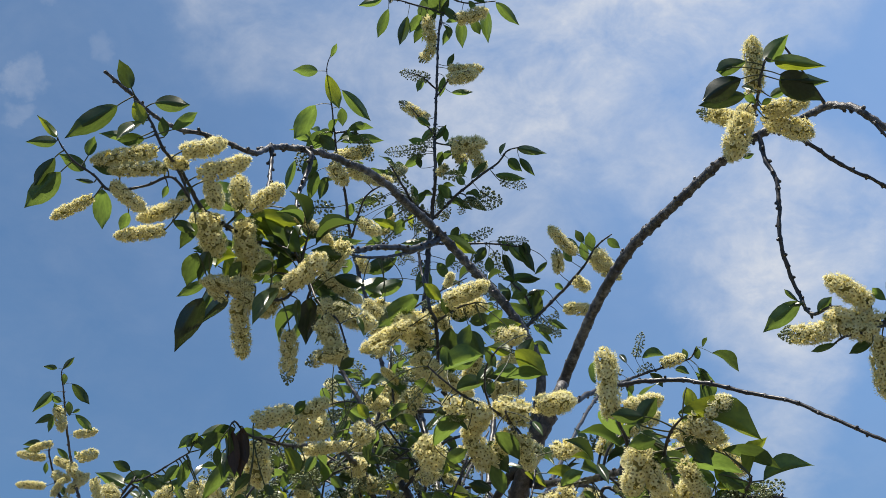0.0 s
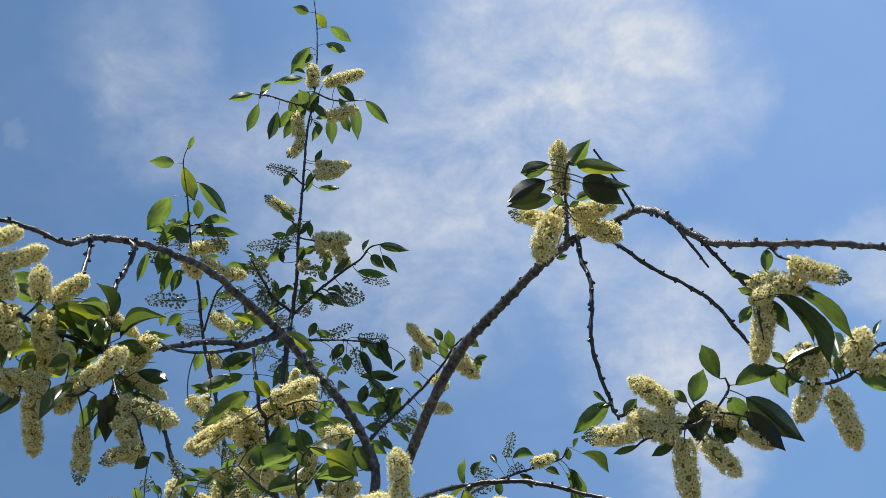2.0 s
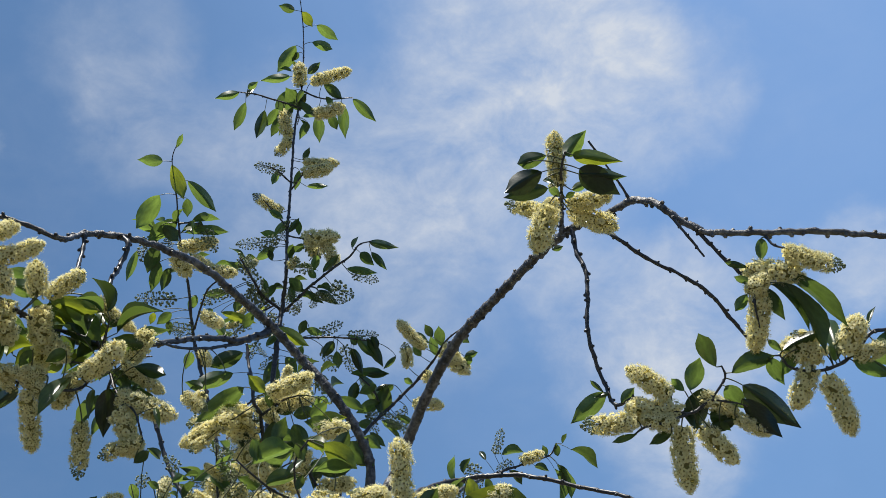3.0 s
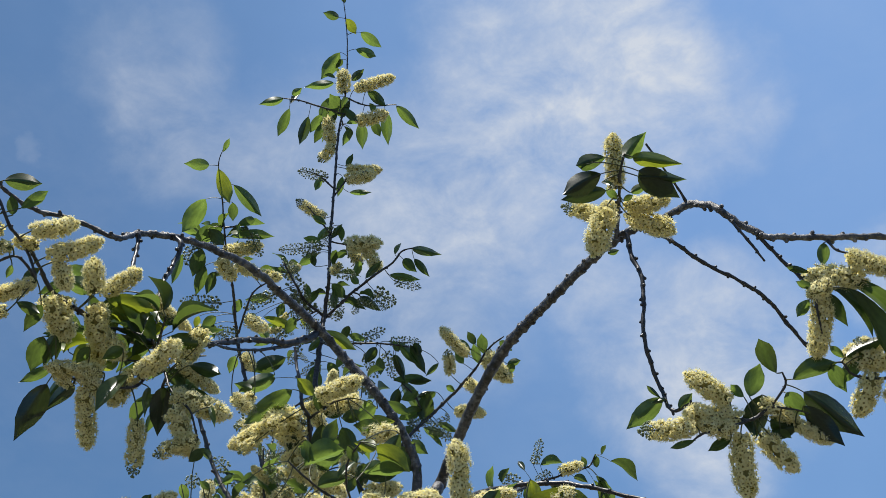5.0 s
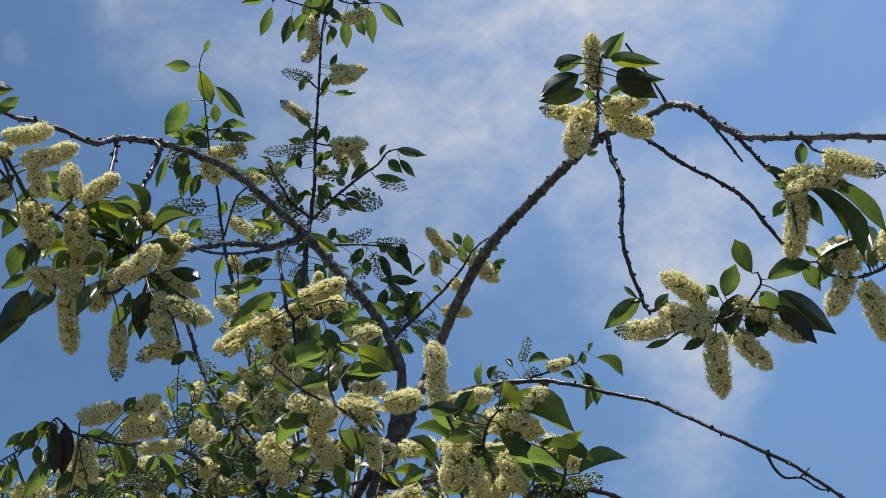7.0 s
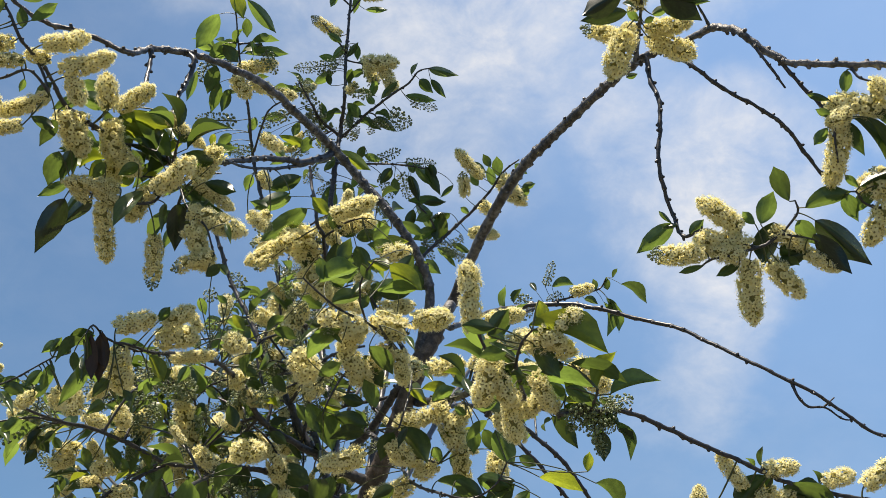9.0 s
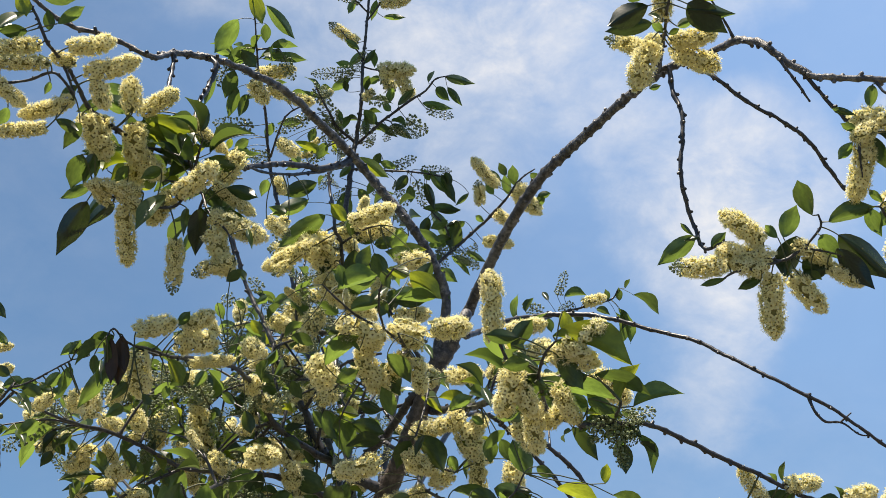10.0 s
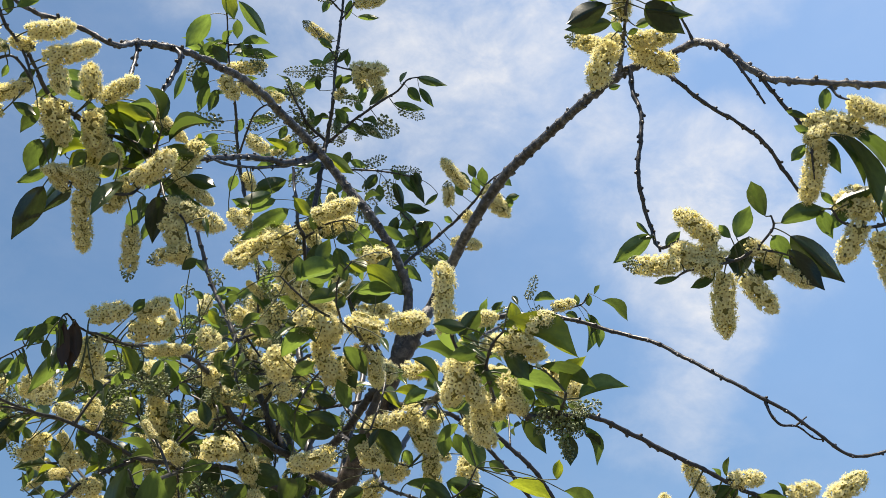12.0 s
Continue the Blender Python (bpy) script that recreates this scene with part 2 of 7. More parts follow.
def leaf_mesh(kind, number):
    """A blade 1 long and 1 wide, folded along its midrib, with a drooping pointed tip and a finely toothed edge."""
    rnd = random.Random(100 + number)
    fold, droop, wave, twist = rnd.uniform(0.2, 1.3), rnd.uniform(0.12, 0.55), rnd.uniform(0.0, 0.03), rnd.uniform(-0.7, 0.7)
    broad = rnd.uniform(0.8, 1.0)
    if kind == "flat":
        fold, droop, wave, twist = 0.30, 0.24, 0.006, 0.2
    verts, faces, rows, half = [], [], 14, 3
    for r in range(rows + 1):
        u = r / rows
        w = 0.5 * math.sin(math.pi * u ** broad) ** 0.78 * (1 - 0.5 * max(0, u - 0.72) / 0.28)
        if r in (0, rows):
            w = 0.004
        for k in range(-half, half + 1):
            s = k / half
            edge = 1 + (0.012 * (-1) ** r if abs(k) == half else 0)
            x = w * s * edge
            lift = 0.45 * fold * abs(x) + wave * math.sin(9 * u + 2 * s) * abs(s)
            a = twist * (u - 0.4)
            verts.append((x * math.cos(a) - lift * math.sin(a) * 0.4 + 0.1 * twist * (u - u * u), u, lift * math.cos(a) + 0.45 * x * math.sin(a) + droop * (u - u * u)))
    n = 2 * half + 1
    for r in range(rows):
        for k in range(n - 1):
            i = r * n + k
            faces.append((i, i + 1, i + n + 1, i + n))
    me = bpy.data.meshes.new("leaf")
    me.from_pydata(verts, [], faces)
    me.materials.append(LEAF["" if kind == "flat" else kind])
    me.shade_smooth()
    return me


LEAF_MESHES = {kind: [leaf_mesh(kind, n) for n in range(9)] for kind in (*LEAF, "flat")}


class Pieces:
    """Collects vertices and faces with a material number for one mesh."""

    def __init__(self):
        self.verts, self.faces, self.mats = [], [], []

    def face(self, points, mat):
        i = len(self.verts)
        self.verts += [tuple(p) for p in points]
        self.faces.append(tuple(range(i, i + len(points))))
        self.mats.append(mat)

    def rod(self, a, b, ra, rb, mat, sides=3):
        f = frame_along(b - a).to_3x3()
        i = len(self.verts)
        for p, r in ((a, ra), (b, rb)):
            for k in range(sides):
                t = 2 * math.pi * k / sides
                self.verts.append(tuple(p + f @ Vector((r * math.cos(t), 0, r * math.sin(t)))))
        for k in range(sides):
            j = (k + 1) % sides
            self.faces.append((i + k, i + j, i + sides + j, i + sides + k))
            self.mats.append(mat)

    def bead(self, c, r, axis, mat):
        """A bud: a short eight-sided double cone with a rounded middle."""
        f = frame_along(axis).to_3x3()
        i = len(self.verts)
        self.verts.append(tuple(c - f.col[1] * r))
        for y, q in ((-0.55, 0.8), (0.35, 0.95)):
            for k in range(6):
                t = math.pi * k / 3
                self.verts.append(tuple(c + f @ (Vector((q * math.cos(t), y, q * math.sin(t))) * r)))
        self.verts.append(tuple(c + f.col[1] * r))
        for k in range(6):
            j = (k + 1) % 6
            self.faces += [(i, i + 1 + j, i + 1 + k), (i + 1 + k, i + 1 + j, i + 7 + j, i + 7 + k), (i + 7 + k, i + 7 + j, i + 13)]
            self.mats += [mat] * 3

    def mesh(self, name, materials, smooth=False):
        me = bpy.data.meshes.new(name)
        me.from_pydata(self.verts, [], self.faces)
        for m in materials:
            me.materials.append(m)
        me.polygons.foreach_set("material_index", self.mats)
        if smooth:
            me.shade_smooth()
        me.update()
        return me


def add_flower(p, centre, out, size, rnd):
    """Five cupped petals, a cup and a brush of stamens."""
    f = frame_along(out, Vector((rnd.uniform(-1, 1), rnd.uniform(-1, 1), rnd.uniform(-1, 1)))).to_3x3()
    turn, spread = rnd.uniform(0, 6.3), rnd.uniform(0.55, 1.0)
    for k in range(5):
        t = turn + k * 1.2566
        d = f @ Vector((math.cos(t), 0, math.sin(t)))
        s = f @ Vector((-math.sin(t), 0, math.cos(t)))
        up = f.col[1]
        mid = centre + (d * 0.30 * spread + up * 0.10) * size
        tip = centre + (d * 0.50 * spread + up * rnd.uniform(0.0, 0.2)) * size
        p.face((centre + d * 0.04 * size, mid - s * 0.27 * size, tip - s * 0.1 * size, tip + s * 0.1 * size, mid + s * 0.27 * size), 0)
    for k in range(13):
        t = turn + k * 0.4833 + rnd.uniform(-0.2, 0.2)
        lean = rnd.uniform(0.35, 1.0)
        d = (f @ Vector((lean * math.cos(t), 1, lean * math.sin(t)))).normalized()
        foot = centre + f @ Vector((0.15 * math.cos(t), 0.1, 0.15 * math.sin(t))) * size
        s = d.orthogonal().normalized() * 0.03 * size
        e = foot + d * size * rnd.uniform(0.24, 0.46)
        p.face((foot, e + s, e - s), 1)
    hub = centre + f.col[1] * 0.06 * size
    rim = [centre + f @ (Vector((math.cos(k * 1.2566), 0.9, math.sin(k * 1.2566))) * 0.12 * size) for k in range(5)]
    for k in range(5):
        p.face((hub, rim[k], rim[(k + 1) % 5]), 2)


def raceme_mesh(kind, aspect, number):
    """A flower spike 1 long and 1 / aspect thick: flowers, half open with buds at the tip, or buds alone."""
    rnd = random.Random(10 * number + round(aspect * 100))
    p, thick = Pieces(), 1.0 / aspect
    bend, side = rnd.uniform(0.02, 0.16), rnd.uniform(-0.05, 0.05)
    at = lambda u: Vector((side * math.sin(3 * u), u, -bend * (u - u * u) * 1.2 - 0.4 * bend * u * u))
    full = {"": 1.0, "half": 0.8, "bud": 0.0}[kind]
    for k in range(6):
        # solid core added among the stalks, blocks light through the spike's open part
        stout = 3.8 if 0 < k < 6 * full - 1 else 1.0
        p.rod(at(k / 6), at((k + 1) / 6), 0.035 * thick * (1.4 - k / 6 * (stout < 2)) * stout, 0.035 * thick * (1.3 - k / 6 * (stout < 2)) * stout, 5 if stout > 1 else 3, 8 if stout > 1 else 4)
    count = round((78 if kind != "bud" else 30) * aspect)
    for n in range(count):
        u = (n + rnd.random()) / count
        t = n * 2.39996 + rnd.uniform(-0.3, 0.3)
        opened = u < full
        taper = min(1.0, 0.68 + 2.4 * u) * math.sqrt(max(0.12, 1 - (max(0, u - 0.7) / 0.32) ** 2))
        reach = thick * (0.385 if opened else 0.42) * taper * (rnd.uniform(0.72, 1.14) if opened else rnd.uniform(0.85, 1.12))
        out = Vector((math.cos(t), rnd.uniform(0.0, 0.5) + 0.5 * max(0, u - 0.7), math.sin(t))).normalized()
        base = at(u * 0.95)
        c = base + out * reach
        p.rod(base, c, 0.012 * thick, 0.012 * thick, 5 if opened else 6)
        if opened:
            add_flower(p, c, (out + Vector((0, 0, 0.15))).normalized(), 0.285 * thick * rnd.uniform(0.8, 1.22), rnd)
        else:
            p.bead(c, (0.080 if kind == "bud" else 0.062) * thick * rnd.uniform(0.8, 1.15) * (1.15 - 0.4 * u), out, 4)
    for k in range(5 if opened or kind != "bud" else 3):
        out = Vector((rnd.uniform(-0.6, 0.6), 1, rnd.uniform(-0.6, 0.6))).normalized()
        c = at(0.97) + out * 0.12 * thick
        p.rod(at(0.93), c, 0.012 * thick, 0.012 * thick, 6)
        if full == 1.0:
            add_flower(p, c, out, 0.27 * thick, rnd)
        else:
            p.bead(c, 0.075 * thick, out, 4)
    return p.mesh("flower_spike", (PETAL, STAMEN, HEART, STALK, BUD, PEDICEL, BUD_STALK))


ASPECTS = (1.15, 1.6, 2.1, 2.7, 3.4)
SPIKES = {(kind, a): [raceme_mesh(kind, a, n) for n in range(3)] for kind in ("", "half", "bud") for a in ASPECTS}

wood = {"curve": [], "pieces": None, "object": None}
nodes = []
pick = random.Random(5)


def smooth_line(points, pace=0.012):
    """A Catmull-Rom line through points of x, y, z, radius, with a point at every pace."""
    p = [np.array(q) for q in points]
    p = [2 * p[0] - p[1]] + p + [2 * p[-1] - p[-2]]
    line = []
    for a, b, c, d in zip(p, p[1:], p[2:], p[3:]):
        steps = max(2, min(60, int(np.linalg.norm(c[:3] - b[:3]) / pace)))
        for k in range(steps):
            t = k / steps
            q = 0.5 * (2 * b + (c - a) * t + (2 * a - 5 * b + 4 * c - d) * t * t + (3 * b - a - 3 * c + d) * t ** 3)
            q[3] = b[3] + (c[3] - b[3]) * t
            line.append(q)
    return line + [p[-2]]


def close_wood():
    """Turns the current branch with its leaf stalks into one mesh part."""
    if wood["pieces"] is not None:
        me = wood["pieces"].mesh(wood["object"].name, ({"trunk": BARK, "limb": LIMB_BARK}.get(wood["kind"], TWIG_BARK), STALK), True)
        wood["object"].data = me
    wood["pieces"] = None


def branch(name, *points, root=tree):
    """A tapered, knobbly branch through the points; what follows grows on it."""
    close_wood()
    thick = points[0][3] > 0.006
    line = smooth_line(points, 0.0042 if thick else 0.0045)
    p = Pieces()
    sides = 14 if thick else 7
    last, before = None, 0
    seed = pick.uniform(0, 50)
    due = 1
    for i, q in enumerate(line):
        c = Vector(q[:3])
        ahead = Vector(line[min(i + 1, len(line) - 1)][:3]) - Vector(line[max(i - 1, 0)][:3])
        y = ahead.normalized()
        x = (last - y * y.dot(last)).normalized() if last is not None else y.orthogonal().normalized()
        last = x
        z = x.cross(y)
        stout = q[3] > 0.0065
        near = c.y < 1.3
        gap = 11 if q[3] > 0.0085 else 5 if stout else 3 if near else 6
        spur = i >= due
        if spur:
            due = i + max(2, round(gap * pick.uniform(0.6, 1.6)))
        knot = 0.97 + (0.10 if stout else 0.16) * noise.noise(Vector((seed, i * 0.3, 0))) + (0.06 if q[3] > 0.0085 else 0.22) * spur
        sway = (x * math.cos(seed + 2.4 * (i // gap)) + z * math.sin(seed + 2.4 * (i // gap))) * (0 if stout else 0.16 * q[3])
        start = len(p.verts)
        for k in range(sides):
            t = 2 * math.pi * k / sides
            r = q[3] * knot * (1 + 0.10 * noise.noise(c * 120 + Vector((math.cos(t), math.sin(t), seed))) + 0.08 * noise.noise(c * 300 + Vector((2 * math.cos(t), 2 * math.sin(t), seed))))
            p.verts.append(tuple(c + sway + x * r * math.cos(t) + z * r * math.sin(t)))
        if i:
            for k in range(sides):
                j = (k + 1) % sides
                p.faces.append((before + k, before + j, start + j, start + k))
                p.mats.append(0)
        before = start
        # spur buds
        if spur and 0 < i < len(line) - 1 and q[3] < 0.013:
            t = pick.uniform(0, 6.3)
            d = (x * math.cos(t) + z * math.sin(t) + y * 0.5).normalized()
            reach = q[3] + (pick.uniform(0.0, 0.002) if q[3] > 0.0085 else pick.uniform(0.0006, 0.0032 if near and q[3] > 0.003 else 0.0022) if q[3] > 0.002 else pick.uniform(0.0002, 0.0009))
            wide = min(q[3] * 0.95, 0.0034)
            p.rod(c, c + d * reach, wide, wide * 0.75, 0, 6)
            p.bead(c + d * reach, wide * 0.8, d, 0)
    if root is tree:
        nodes.extend(q[:3] for q in line[::6] if q[3] < 0.008)
    ob = new(name, bpy.data.meshes.new(name))
    ob.parent = root
    wood.update(curve=np.array([q[:3] for q in line]), pieces=p, object=ob, kind=name)
    c, r = Vector(line[-1][:3]), line[-1][3]
    p.bead(c, r * 1.15, Vector(line[-1][:3]) - Vector(line[-2][:3]), 0)


def stalk(base, direction, thick):
    """A curved stalk from the branch to a leaf or flower spike."""
    curve = wood["curve"]
    away = np.linalg.norm(curve - np.array(base), axis=1)
    away = away + 0.25 * np.abs(away - away.min() - 0.01)
    i = int(np.argmin(away))
    a, d = Vector(curve[i]), Vector(base)
    gap = (d - a).length
    b = a.lerp(d, 0.6) - direction * gap * 0.15 + Vector((0, 0, 0.06 * gap))
    last, n = a, 5
    for k in range(1, n + 1):
        t = k / n
        q = a * (1 - t) ** 2 + b * 2 * t * (1 - t) + d * t * t
        wood["pieces"].rod(last, q, thick * (1.3 - 0.3 * t), thick * (1.3 - 0.3 * t), 1, 5)
        last = q


def leaf(base, tip, width, roll, kind=""):
    a, b = Vector(base), Vector(tip)
    d = b - a
    me = LEAF_MESHES[kind][pick.randrange(9)]
    ob = new("leaf", me)
    if kind in ("young", "dry"):
        tagged(ob, {"young": "yellow-green young leaf", "dry": "brown withered leaf"}[kind])
    ob.parent = wood["object"]
    ob.matrix_basis = Matrix.Translation(a) @ frame_along(d) @ pose(0, 0, 0, 0, roll, 0) @ Matrix.Diagonal((min(width, 0.56 * d.length) * 1.03, d.length * 1.04, d.length, 1))
    stalk(base, d.normalized(), 0.0007)


def raceme(base, tip, width, kind=""):
    a, b = Vector(base), Vector(tip)
    d = b - a
    long = d.length
    aspect = min(ASPECTS, key=lambda v: abs(math.log(v * width / long)))
    me = SPIKES[kind, aspect][pick.randrange(3)]
    ob = new("flower_spike", me)
    if kind:
        tagged(ob, {"bud": "spike still in round green buds", "half": "half-open spike with buds at its tip"}[kind])
    ob.parent = wood["object"]
    s = width * aspect * 0.98
    ob.matrix_basis = Matrix.Translation(a) @ frame_along(d) @ pose(0, 0, 0, 0, pick.uniform(-60, 60), 0) @ Matrix.Diagonal((s, long * 1.04, s, 1))
    stalk(base, d.normalized(), 0.0008)


class Gather:
    """Copies of small meshes joined into one."""

    def __init__(self):
        self.verts, self.faces, self.mats, self.slots, self.count = [], [], [], [], 0

    def add(self, me, m):
        co = np.empty(len(me.vertices) * 3)
        me.vertices.foreach_get("co", co)
        mat = np.array(m)
        co = co.reshape(-1, 3) @ mat[:3, :3].T + mat[:3, 3]
        for x in me.materials:
            if x not in self.slots:
                self.slots.append(x)
        table = [self.slots.index(x) for x in me.materials]
        for f in me.polygons:
            self.faces.append(tuple(self.count + v for v in f.vertices))
            self.mats.append(table[f.material_index])
        self.verts.append(co)
        self.count += len(co)

    def finish(self, name):
        me = bpy.data.meshes.new(name)
        me.from_pydata(np.concatenate(self.verts), [], self.faces)
        for x in self.slots:
            me.materials.append(x)
        me.polygons.foreach_set("material_index", self.mats)
        me.shade_smooth()
        return new(name, me)


foliage = Gather()


def spray(base, tip, leaves, buds, spikes):
    """A thin side twig with leaves, bud spikes and flower spikes along it."""
    a, b = Vector(base), Vector(tip)
    d = b - a
    mid = a.lerp(b, 0.5) + Vector((pick.uniform(-0.1, 0.1), pick.uniform(-0.1, 0.1), 0.1)) * d.length
    line = smooth_line([(*a, 0.0022), (*mid, 0.0018), (*b, 0.0009)])
    p = Pieces()
    for q, r in zip(line, line[1:]):
        p.rod(Vector(q[:3]), Vector(r[:3]), q[3], r[3], 0, 5)
    foliage.add(p.mesh("stem", (TWIG_BARK,)), Matrix())
    for n, kind in enumerate(["leaf"] * leaves + ["bud"] * buds + [""] * spikes):
        q = Vector(line[pick.randrange(len(line) // 5, len(line))][:3])
        out = (d.normalized() * 0.5 + Vector((pick.uniform(-1, 1), pick.uniform(-1, 1), pick.uniform(-0.6, 0.7)))).normalized()
        root = q + out * pick.uniform(0.006, 0.018)
        s = Pieces()
        s.rod(q, root, 0.0008, 0.0007, 0, 4)
        foliage.add(s.mesh("stem", (STALK,)), Matrix())
        turn = Matrix.Translation(root) @ frame_along(out) @ pose(0, 0, 0, 0, pick.uniform(-70, 70), 0)
        if kind == "leaf":
            size = pick.uniform(0.03, 0.062)
            foliage.add(LEAF_MESHES["young" if pick.random() < 0.12 else ""][pick.randrange(9)], turn @ Matrix.Diagonal((size * 0.37, size, size, 1)))
        else:
            size = pick.uniform(0.035, 0.055)
            kind = "half" if kind == "bud" and pick.random() < 0.3 else kind
            foliage.add(SPIKES[kind, pick.choice(ASPECTS[1:4])][pick.randrange(3)], turn @ Matrix.Diagonal((size, size, size, 1)))


# wood, leaves and flowers, branch by branch
branch("trunk", (-0.270, 1.990, -0.050, 0.0460), (-0.250, 1.960, 0.350, 0.0400), (-0.210, 1.900, 1.100, 0.0340), (-0.162, 1.833, 1.822, 0.0224), (-0.149, 1.784, 1.875, 0.0194), (-0.133, 1.749, 1.928, 0.0174), (-0.095, 1.699, 2.016, 0.0164), (-0.059, 1.655, 2.118, 0.0164), (-0.034, 1.648, 2.164, 0.0137))
raceme((-0.135, 1.728, 1.915), (-0.100, 1.728, 1.935), 0.031)
branch("limb", (-0.034, 1.648, 2.164, 0.0110), (-0.013, 1.630, 2.208, 0.0098), (-0.011, 1.669, 2.224, 0.0095), (0.015, 1.622, 2.275, 0.0090), (0.041, 1.566, 2.318, 0.0089), (0.067, 1.504, 2.347, 0.0083), (0.095, 1.446, 2.370, 0.0081), (0.123, 1.396, 2.381, 0.0076), (0.156, 1.334, 2.389, 0.0070), (0.188, 1.283, 2.400, 0.0065), (0.222, 1.234, 2.410, 0.0060), (0.243, 1.194, 2.405, 0.0055), (0.265, 1.168, 2.401, 0.0048), (0.284, 1.133, 2.390, 0.0044), (0.301, 1.096, 2.380, 0.0046), (0.317, 1.076, 2.367, 0.0042), (0.328, 1.059, 2.348, 0.0047), (0.345, 1.058, 2.329, 0.0041), (0.369, 1.055, 2.311, 0.0040), (0.379, 1.051, 2.303, 0.0037), (0.442, 1.040, 2.295, 0.0037), (0.508, 1.039, 2.296, 0.0037), (0.593, 1.041, 2.290, 0.0034), (0.681, 1.041, 2.286, 0.0031))
branch("limb", (-0.049, 1.653, 2.136, 0.0107), (-0.057, 1.646, 2.139, 0.0102), (-0.045, 1.644, 2.236, 0.0080), (-0.069, 1.629, 2.299, 0.0076), (-0.113, 1.604, 2.358, 0.0076), (-0.164, 1.593, 2.413, 0.0073), (-0.212, 1.561, 2.457, 0.0072), (-0.260, 1.477, 2.469, 0.0066), (-0.302, 1.396, 2.473, 0.0059), (-0.348, 1.323, 2.459, 0.0053), (-0.386, 1.276, 2.446, 0.0048), (-0.424, 1.233, 2.424, 0.0040), (-0.432, 1.173, 2.376, 0.0036), (-0.464, 1.154, 2.381, 0.0032), (-0.498, 1.136, 2.385, 0.0032), (-0.524, 1.121, 2.383, 0.0029), (-0.555, 1.099, 2.394, 0.0025), (-0.577, 1.076, 2.410, 0.0025), (-0.603, 1.052, 2.425, 0.0022))
leaf((-0.205, 1.570, 2.457), (-0.152, 1.592, 2.435), 0.023, -58, "young")
leaf((-0.086, 1.630, 2.278), (-0.041, 1.635, 2.240), 0.034, -70)
leaf((-0.074, 1.640, 2.241), (-0.131, 1.646, 2.232), 0.025, 67)
leaf((-0.056, 1.625, 2.285), (-0.029, 1.643, 2.272), 0.021, -55)
leaf((-0.077, 1.625, 2.305), (-0.113, 1.622, 2.294), 0.025, 68)
branch("branch", (-0.209, 1.562, 2.454, 0.0068), (-0.213, 1.566, 2.450, 0.0064), (-0.246, 1.510, 2.403, 0.0054), (-0.293, 1.434, 2.367, 0.0044), (-0.337, 1.342, 2.309, 0.0038), (-0.374, 1.282, 2.270, 0.0036), (-0.406, 1.167, 2.227, 0.0030), (-0.427, 1.100, 2.220, 0.0029), (-0.455, 1.065, 2.230, 0.0025), (-0.473, 1.032, 2.259, 0.0022), (-0.478, 0.974, 2.256, 0.0019), (-0.493, 0.957, 2.285, 0.0016), (-0.510, 0.944, 2.309, 0.0011))
leaf((-0.511, 0.934, 2.312), (-0.523, 0.916, 2.338), 0.017, 45)
leaf((-0.527, 0.942, 2.295), (-0.583, 0.951, 2.260), 0.024, 44)
leaf((-0.508, 0.941, 2.299), (-0.496, 0.948, 2.273), 0.016, -68, "young")
leaf((-0.499, 0.952, 2.279), (-0.515, 0.931, 2.243), 0.018, -39, "flat")
leaf((-0.488, 0.950, 2.303), (-0.452, 0.961, 2.307), 0.019, -56)
leaf((-0.469, 0.965, 2.276), (-0.438, 0.951, 2.289), 0.013, -39)
leaf((-0.477, 0.968, 2.269), (-0.479, 0.957, 2.288), 0.012, 27)
leaf((-0.504, 0.960, 2.263), (-0.543, 0.947, 2.261), 0.011, 58)
leaf((-0.497, 0.961, 2.262), (-0.524, 0.954, 2.256), 0.015, 58)
raceme((-0.484, 0.968, 2.251), (-0.553, 0.966, 2.240), 0.023)
raceme((-0.465, 0.995, 2.266), (-0.417, 0.990, 2.276), 0.025)
raceme((-0.462, 1.062, 2.222), (-0.439, 1.095, 2.187), 0.034)
raceme((-0.443, 1.077, 2.229), (-0.453, 1.102, 2.198), 0.029)
raceme((-0.412, 1.082, 2.236), (-0.414, 1.068, 2.271), 0.028)
raceme((-0.414, 1.095, 2.232), (-0.409, 1.117, 2.195), 0.031)
raceme((-0.424, 1.118, 2.211), (-0.387, 1.140, 2.187), 0.032)
raceme((-0.415, 1.146, 2.213), (-0.430, 1.165, 2.172), 0.030)
leaf((-0.411, 1.078, 2.241), (-0.456, 1.077, 2.253), 0.021, 64)
leaf((-0.449, 1.094, 2.188), (-0.452, 1.113, 2.166), 0.009, -11)
leaf((-0.439, 1.061, 2.239), (-0.468, 1.061, 2.224), 0.014, 54)
branch("twig", (-0.246, 1.510, 2.403, 0.0032), (-0.250, 1.513, 2.399, 0.0031), (-0.291, 1.432, 2.348, 0.0022), (-0.322, 1.365, 2.318, 0.0021), (-0.333, 1.270, 2.288, 0.0016))
raceme((-0.315, 1.443, 2.278), (-0.281, 1.454, 2.261), 0.025, "half")
raceme((-0.284, 1.452, 2.284), (-0.305, 1.463, 2.275), 0.022, "half")
leaf((-0.258, 1.458, 2.320), (-0.309, 1.464, 2.297), 0.023, 60)
leaf((-0.290, 1.460, 2.297), (-0.317, 1.460, 2.306), 0.016, 69)
